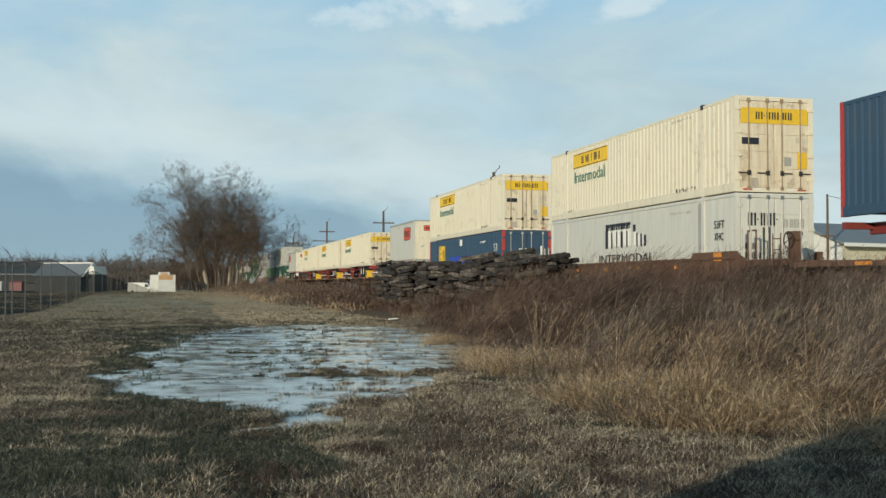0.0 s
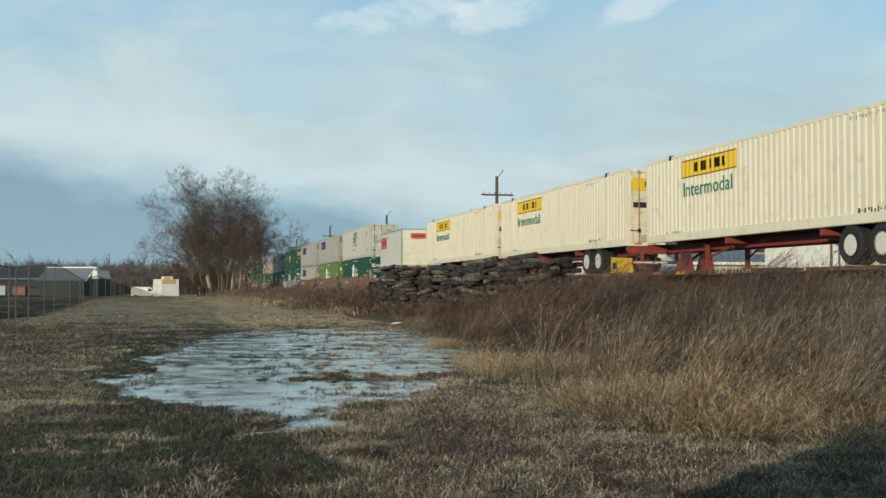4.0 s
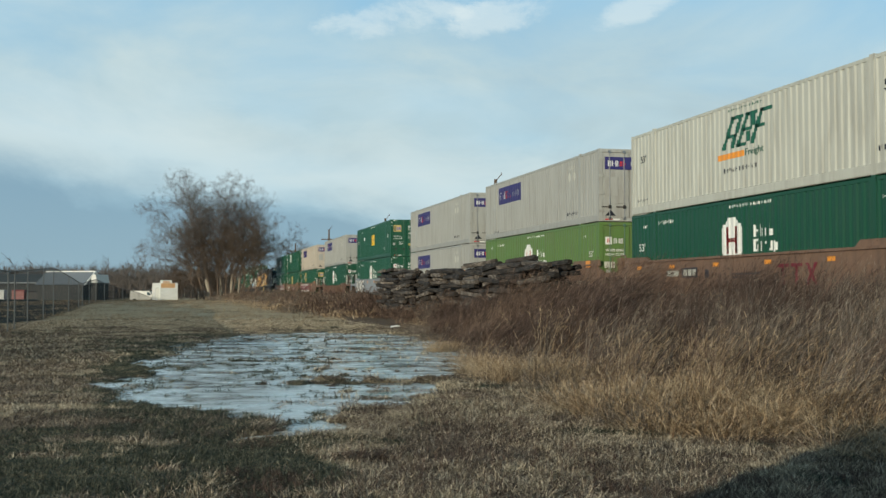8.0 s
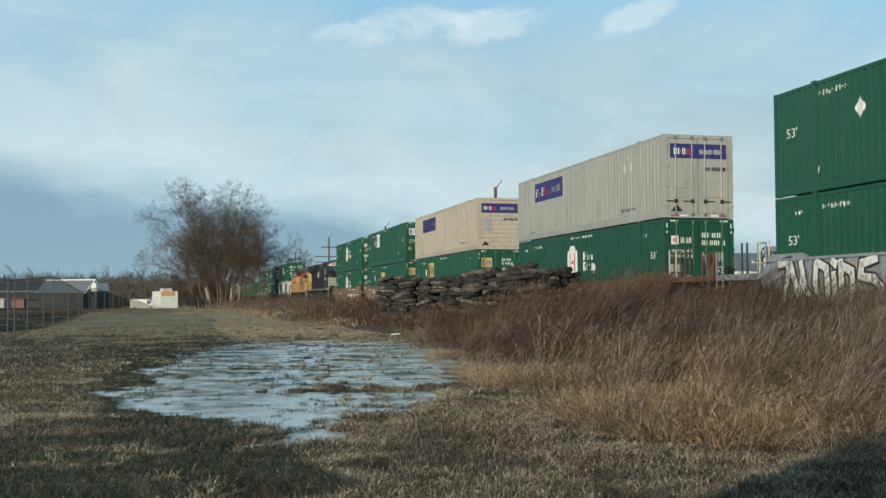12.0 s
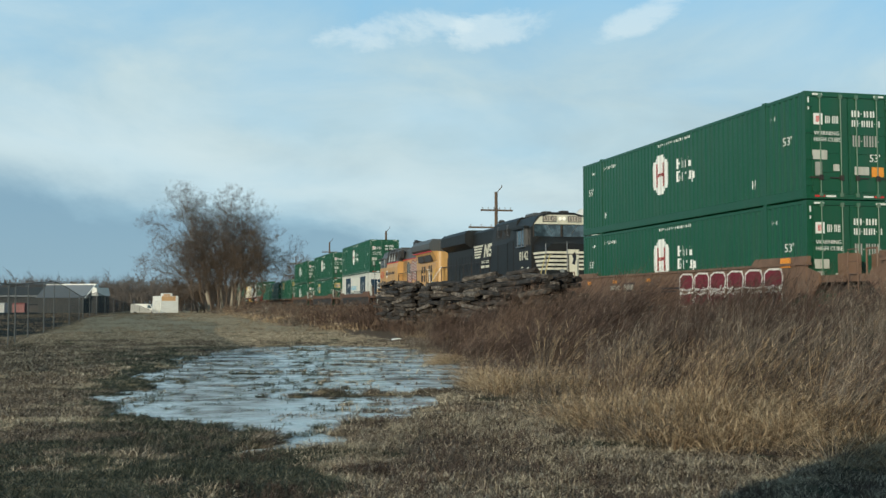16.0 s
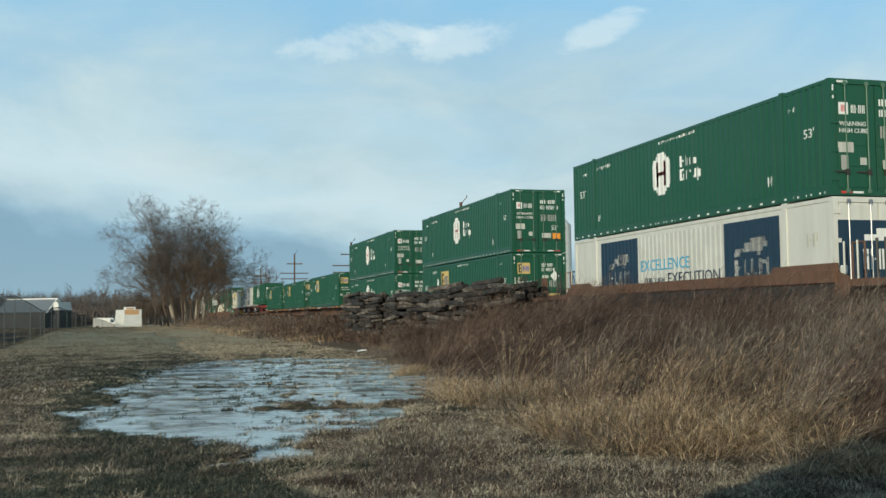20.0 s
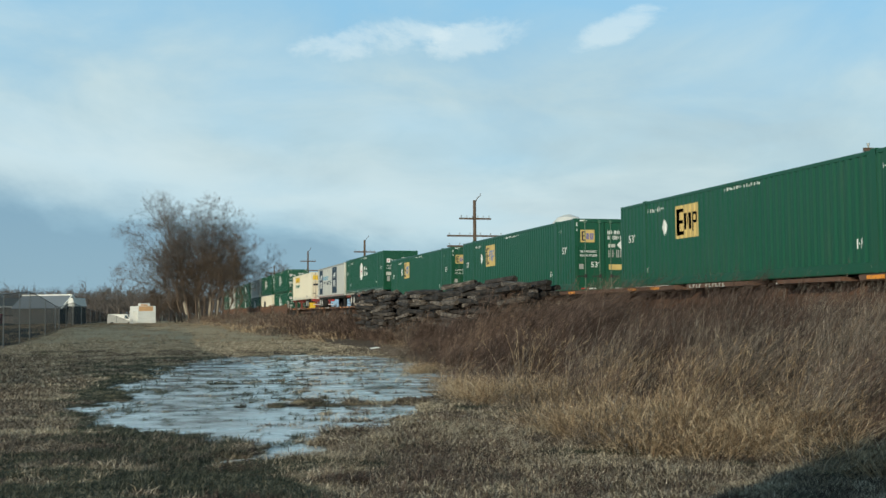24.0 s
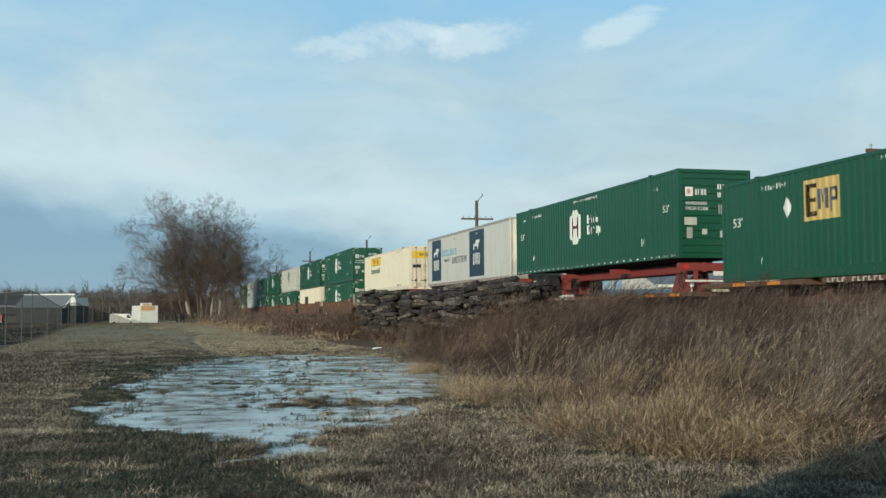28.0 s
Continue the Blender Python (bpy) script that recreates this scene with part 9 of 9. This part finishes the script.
def thatch(x0, x1, y0, y1, nr, seed, h, w):
    g = np.random.default_rng(seed)
    cx, cy = g.uniform(x0, x1, nr), g.uniform(y0, y1, nr)
    z = ground_z(cx, cy)
    afloat = (pond(cx, cy) > -0.5) & (layered(cx, cy * 0.6, 0.22, 3) + 0.3 * layered(cx, cy, 2.0, 2) > 0.28 - 0.22 * smooth(1.1, 0.0, pond(cx, cy)))
    keep = inside_turf(cx, cy) & ((z > WATER + 0.004) | afloat)
    low = z < WATER
    z = np.where(low, WATER - 0.012, z)
    cx, cy, z = cx[keep], cy[keep], z[keep]
    leafy = left_dim(cx, cy)
    pale = layered(cx, cy, 1.1, 4) + 0.8 * smooth(46, 60, cy) > 0.20
    for pick, mat, nm, lb in ((~leafy & ~pale, BROWN, "brown_thatch", "matted brown dead grass of a winter field"), (~leafy & pale, SHORT, "straw_thatch", "matted straw-coloured grass of a winter field"), (leafy, GREEN, "green_thatch", "matted dark olive grass of a winter field")):
        if pick.any():
            px, py, pz = cx[pick], cy[pick], z[pick]
            tufts(nm, lb, px, py, pz - 0.004, h * g.uniform(0.4, 1.6, len(px)), w * g.uniform(0.6, 1.5, len(px)), 2.3, mat, seed + 3, 1, 0.2, (0.15, 0.0))


def turf_patch(x0, x1, y0, y1, nr, seed, h, w, per=9, size=0.07, gap=0.02):
    g = np.random.default_rng(seed)
    cx, cy = g.uniform(x0, x1, nr), g.uniform(y0, y1, nr)
    field = layered(cx, cy, 0.42 + 0.02 * y0, 3)
    keep = (field > gap + 0.14 * left_dim(cx, cy)) & inside_turf(cx, cy, 0.7)
    cx, cy, field = cx[keep], cy[keep], field[keep]
    leafy = left_dim(cx, cy)
    ch = h * (0.5 + 2.0 * np.clip(field, 0, 0.5)) * g.uniform(0.6, 1.3, len(cx))
    for pick, mat, nm, lb in ((~leafy, STUBBLE if y0 > 40 else SHORT, "straw_turf", "short tufted straw-coloured winter turf"), (leafy, GREEN, "green_turf", "short dark green winter turf")):
        a, b_, hh_ = np.repeat(cx[pick], per), np.repeat(cy[pick], per), np.repeat(ch[pick], per)
        px, py = a + g.normal(0, size, len(a)), b_ + g.normal(0, size, len(a))
        z = ground_z(px, py)
        ok = z > WATER - 0.01
        px, py, z, hh_ = px[ok], py[ok], z[ok], hh_[ok]
        tufts(nm, lb, px, py, z - 0.01, hh_ * g.uniform(0.4, 1.3, len(px)), w * g.uniform(0.7, 1.4, len(px)), 1.8, mat, seed + 3, 2, 0.35, (0.15, 0.0))


thatch(-6.5, 6.5, 7.8, 15, 260000, 151, 0.055, 0.012)
thatch(-11, 8, 15, 27, 280000, 152, 0.060, 0.016)
thatch(-24, 8, 27, 66, 300000, 153, 0.075, 0.036)
turf_patch(-6.5, 6.5, 7.8, 15, 12000, 51, 0.085, 0.008, 9, 0.06, 0.06)
turf_patch(-10, 8, 15, 26, 12000, 52, 0.095, 0.012, 7, 0.09, 0.05)
turf_patch(-24, 8, 26, 64, 20000, 53, 0.10, 0.022, 6, 0.14, -0.02)
turf_patch(-58, 2, 64, 168, 24000, 54, 0.11, 0.06, 5, 0.4, -0.1)

def tussocks(name, label, nr, x0, x1, y0, y1, seed, mat, h, width, cut, **kw):
    g = np.random.default_rng(seed)
    cx, cy = g.uniform(x0, x1, nr), g.uniform(y0, y1, nr)
    z = ground_z(cx, cy)
    keep = (layered(cx + seed, cy, 1.6, 3) > cut) & (z > WATER + 0.01) & inside_turf(cx, cy, 0.3)
    cx, cy, z = cx[keep], cy[keep], z[keep]
    k = len(cx)
    feathered(name, label, (cx, cy, z), g.uniform(0.6, 1.5, k) * h, (g.normal(0.35, 0.6, k), g.normal(0, 0.6, k)), mat, seed + 1, width=width, **kw)


TUSSOCK = dict(stalks=18, twigs=2, rad=0.045, splay=0.8, low=0.5, twig=(0.03, 0.08), loose=0.8)
tussocks("straw_tussocks", "low tussocks of bleached straw in winter turf", 2600, -2.5, 6.5, 7.8, 17, 211, SHORT, 0.13, 0.006, 0.02, **TUSSOCK)
tussocks("brown_tussocks", "low tussocks of dark brown dead grass", 3000, -2.5, 6.5, 7.8, 20, 212, DARK, 0.11, 0.007, -0.05, **TUSSOCK)
tussocks("grey_tussocks", "low tussocks of grey-brown dead grass", 2600, -9, 2, 8.0, 22, 213, GREY, 0.10, 0.007, 0.02, **TUSSOCK)

# single clumps that sway in the wind and in the train's draught
SWAY = []


def grass_clump(s, lat, tall, seed):
    mat, hue = ((DARK, "dark russet"), (RUSSET, "russet"), (GREY, "grey-brown"), (STRAW, "pale straw"))[(0, 1, 2, 0, 3)[seed % 5]]
    one = np.zeros(1)
    ob = feathered("grass_clump", "", (one, one, one), one + tall, (one + 0.5, one + 0.05), mat, seed, 44, 10, 0.008, 0.17)
    ob["kind"] = ""
    tagged(ob, f"swaying clump of tall {hue} dead grass", "grass clump", "swaying grass clumps")
    p = at(s, lat)
    z = max(float(bank_z(lat, s)), float(ground_z(np.array(p.x), np.array(p.y))))
    SWAY.append((ob, p.x, p.y, z, seed))
    ob.matrix_basis = pose(p.x, p.y, z)
    return ob


sw = random.Random(77)
for i in range(44):
    s = sw.uniform(13, 42)
    lo_ = float(np.interp(s, EDGE_S, EDGE_L))
    lat = sw.uniform(lo_ + 0.8, 14.2)
    grass_clump(s, lat, sw.uniform(1.15, 1.7) + 0.25 * (lat > 11), 300 + i)

# ---------------- old sleepers stacked beside the line ----------------
def broken(half):
    """A worn sleeper: edges eaten away unevenly, ends split."""
    g = random.Random(int(half * 100))
    sh = Shape()
    xs = [-half, -half + 0.09, -half * 0.45, 0.1, half * 0.5, half - 0.12, half]
    n_ = 8
    ring = [(-0.09, 0.0), (0.09, 0.0), (0.115, 0.03), (0.115, 0.145), (0.085, 0.178), (-0.085, 0.178), (-0.115, 0.145), (-0.115, 0.03)]
    for i, x in enumerate(xs):
        k = 0.93 if i in (0, 6) else 1.0
        sh.v += [(x + g.gauss(0, 0.035), y * k * g.uniform(0.90, 1.05), 0.089 + (z - 0.089) * k * g.uniform(0.88, 1.04)) for y, z in ring]
    for i in range(6):
        sh.f += [(i * n_ + q, i * n_ + (q + 1) % n_, (i + 1) * n_ + (q + 1) % n_, (i + 1) * n_ + q) for q in range(n_)]
    sh.f += [tuple(reversed(range(n_))), tuple(6 * n_ + q for q in range(n_))]
    return sh


def tie_pile(label, s0, cols, lat0, rows_across, base, tops, seed):
    """Stacks of sleepers laid along the line, one stack behind the other."""
    p = thing("sleeper_pile", label, "timber pile", "piles of old sleepers")
    g = random.Random(seed)
    for c in range(cols):
        s = s0 + 2.66 * c
        top = tops[c]
        z = base
        while z < top:
            shift = g.gauss(0, 0.16)
            last = z + 0.2 > top
            for i in range(rows_across):
                if g.random() < (0.5 if last else 0.07):
                    continue
                q = at(s + 1.3 + shift + g.gauss(0, 0.08 if g.random() < 0.75 else 0.4), lat0 + i * 0.245 + g.gauss(0, 0.12), z + g.gauss(0, 0.015))
                if g.random() < 0.16:
                    o = part("sleeper", lambda: broken(0.8), "tie", p, key="tie_broken")
                else:
                    o = part("sleeper", lambda: broken(1.28), "tie", p, key="tie")
                o.matrix_basis = pose(q.x, q.y, q.z, g.gauss(0, 12), g.gauss(0, 2.2), TURN + g.gauss(0, 3.0 if g.random() < 0.8 else 12))
            z += 0.186
    # a few that have slid askew on top
    for _ in range(1):
        q = at(s0 + 2.66 * g.uniform(0.4, cols - 0.4), lat0 + 0.35, tops[0] + g.uniform(-0.15, 0.0))
        o = part("sleeper", lambda: broken(1.28), "tie", p, key="tie")
        o.matrix_basis = pose(q.x, q.y, q.z, g.gauss(0, 6), g.gauss(0, 2), TURN + g.gauss(0, 14))
    return p


m, n = material("weathered_tie")
co = n.add("ShaderNodeTexCoord").outputs["Object"]
rnd = n.add("ShaderNodeObjectInfo").outputs["Random"]
gr = n.noise(n.mapped(co, (0.8, 9, 9)), 3.0, 6.0, 0.65)
base = n.mix(n.ramp(rnd, [(0.3, 0.0), (1.0, 1.0)]), (0.009, 0.007, 0.006), (0.085, 0.066, 0.052))
M["tie"] = finish(n, m, {"Base Color": n.mix(n.ramp(gr, [(0.48, 0.0), (0.64, 1.0)]), base, n.mix(n.ramp(rnd, [(0.5, 0.0), (0.9, 1.0)]), (0.09, 0.074, 0.062), (0.42, 0.36, 0.30))), "Roughness": 0.92}, gr, 0.6, 0.02)
tie_pile("tall pile of weathered grey-brown railway sleepers in tall grass", 34.6, 4, 12.1, 5, 0.45, (2.85, 2.95, 2.95, 2.9), 1)
tie_pile("pile of weathered grey-brown railway sleepers in tall grass", 46.6, 3, 12.2, 5, 0.45, (2.75, 2.8, 2.85), 2)
tie_pile("pile of weathered dark railway sleepers with a ragged end", 56.2, 4, 12.2, 5, 0.35, (2.95, 3.0, 3.1, 3.1), 3)

lit = thing("plastic_litter", "crumpled white plastic litter on the grass", "litter")
part("sheet", Shape().side([(-0.26, 0.0), (0.24, 0.0), (0.28, 0.10), (0.1, 0.16), (-0.2, 0.12)], -0.15, 0.18), "litter", lit)
lit.matrix_basis = pose(-2.35, 51.5, float(ground_z(np.array(-2.35), np.array(51.5))), 0, 0, 15)

# ---------------- unseen vehicle added behind the camera, its outline shaped to shade the field -------
camper = thing("shade_vehicle", "unseen dark vehicle body with a sloping roof, added for its shade", "camper van")
OUT = [(-1.35, 0.45), (-1.38, 0.9), (-1.3, 1.7), (-0.7, 2.3), (-0.1, 2.65), (0.9, 3.0), (2.1, 3.1), (2.45, 2.85), (2.6, 1.7), (2.6, 0.45)]
part("body", Shape().side(OUT, -5.4, -0.75), "loco_grey", camper)
part("nose", Shape().side([(x * 0.94 + 0.04, z * 0.97 + 0.015) for x, z in OUT], -0.75, -0.55), "loco_grey", camper)
part("tail", Shape().side([(x * 0.94 + 0.04, z * 0.97 + 0.015) for x, z in OUT], -5.6, -5.4), "loco_grey", camper)
part("windscreen", Shape().box(-0.95, 2.2, -0.548, -0.54, 1.35, 2.05), "glass", camper)
part("rear_window", Shape().box(-0.6, 1.9, -5.612, -5.602, 1.5, 2.1), "glass", camper)
for y0_, y1_ in ((-1.9, -0.95), (-3.4, -2.1), (-5.0, -3.7)):
    part("side_window", Shape().box(2.585, 2.605, y0_, y1_, 1.45, 2.05), "glass", camper)
part("bumper", Shape().box(-1.2, 2.45, -0.55, -0.42, 0.4, 0.62, 0.03), "dark_steel", camper)
for x in (-0.9, 1.95):
    part("headlamp", Shape().box(x, x + 0.3, -0.548, -0.535, 0.8, 1.0), "galv", camper)
for x in (-1.25, 2.25):
    for y in (-1.5, -4.5):
        wh = part("wheel", Shape().rod((x, y, 0.36), (x + 0.25, y, 0.36), 0.37, n=20), "rubber", camper)
        part("hub_cap", Shape().rod((x - 0.01, y, 0.36), (x + 0.26, y, 0.36), 0.18, n=12), "galv", wh)
camper.matrix_basis = pose(-2.3, 0, 0) @ Matrix.Diagonal((1, 1, 1.25, 1))

motions()
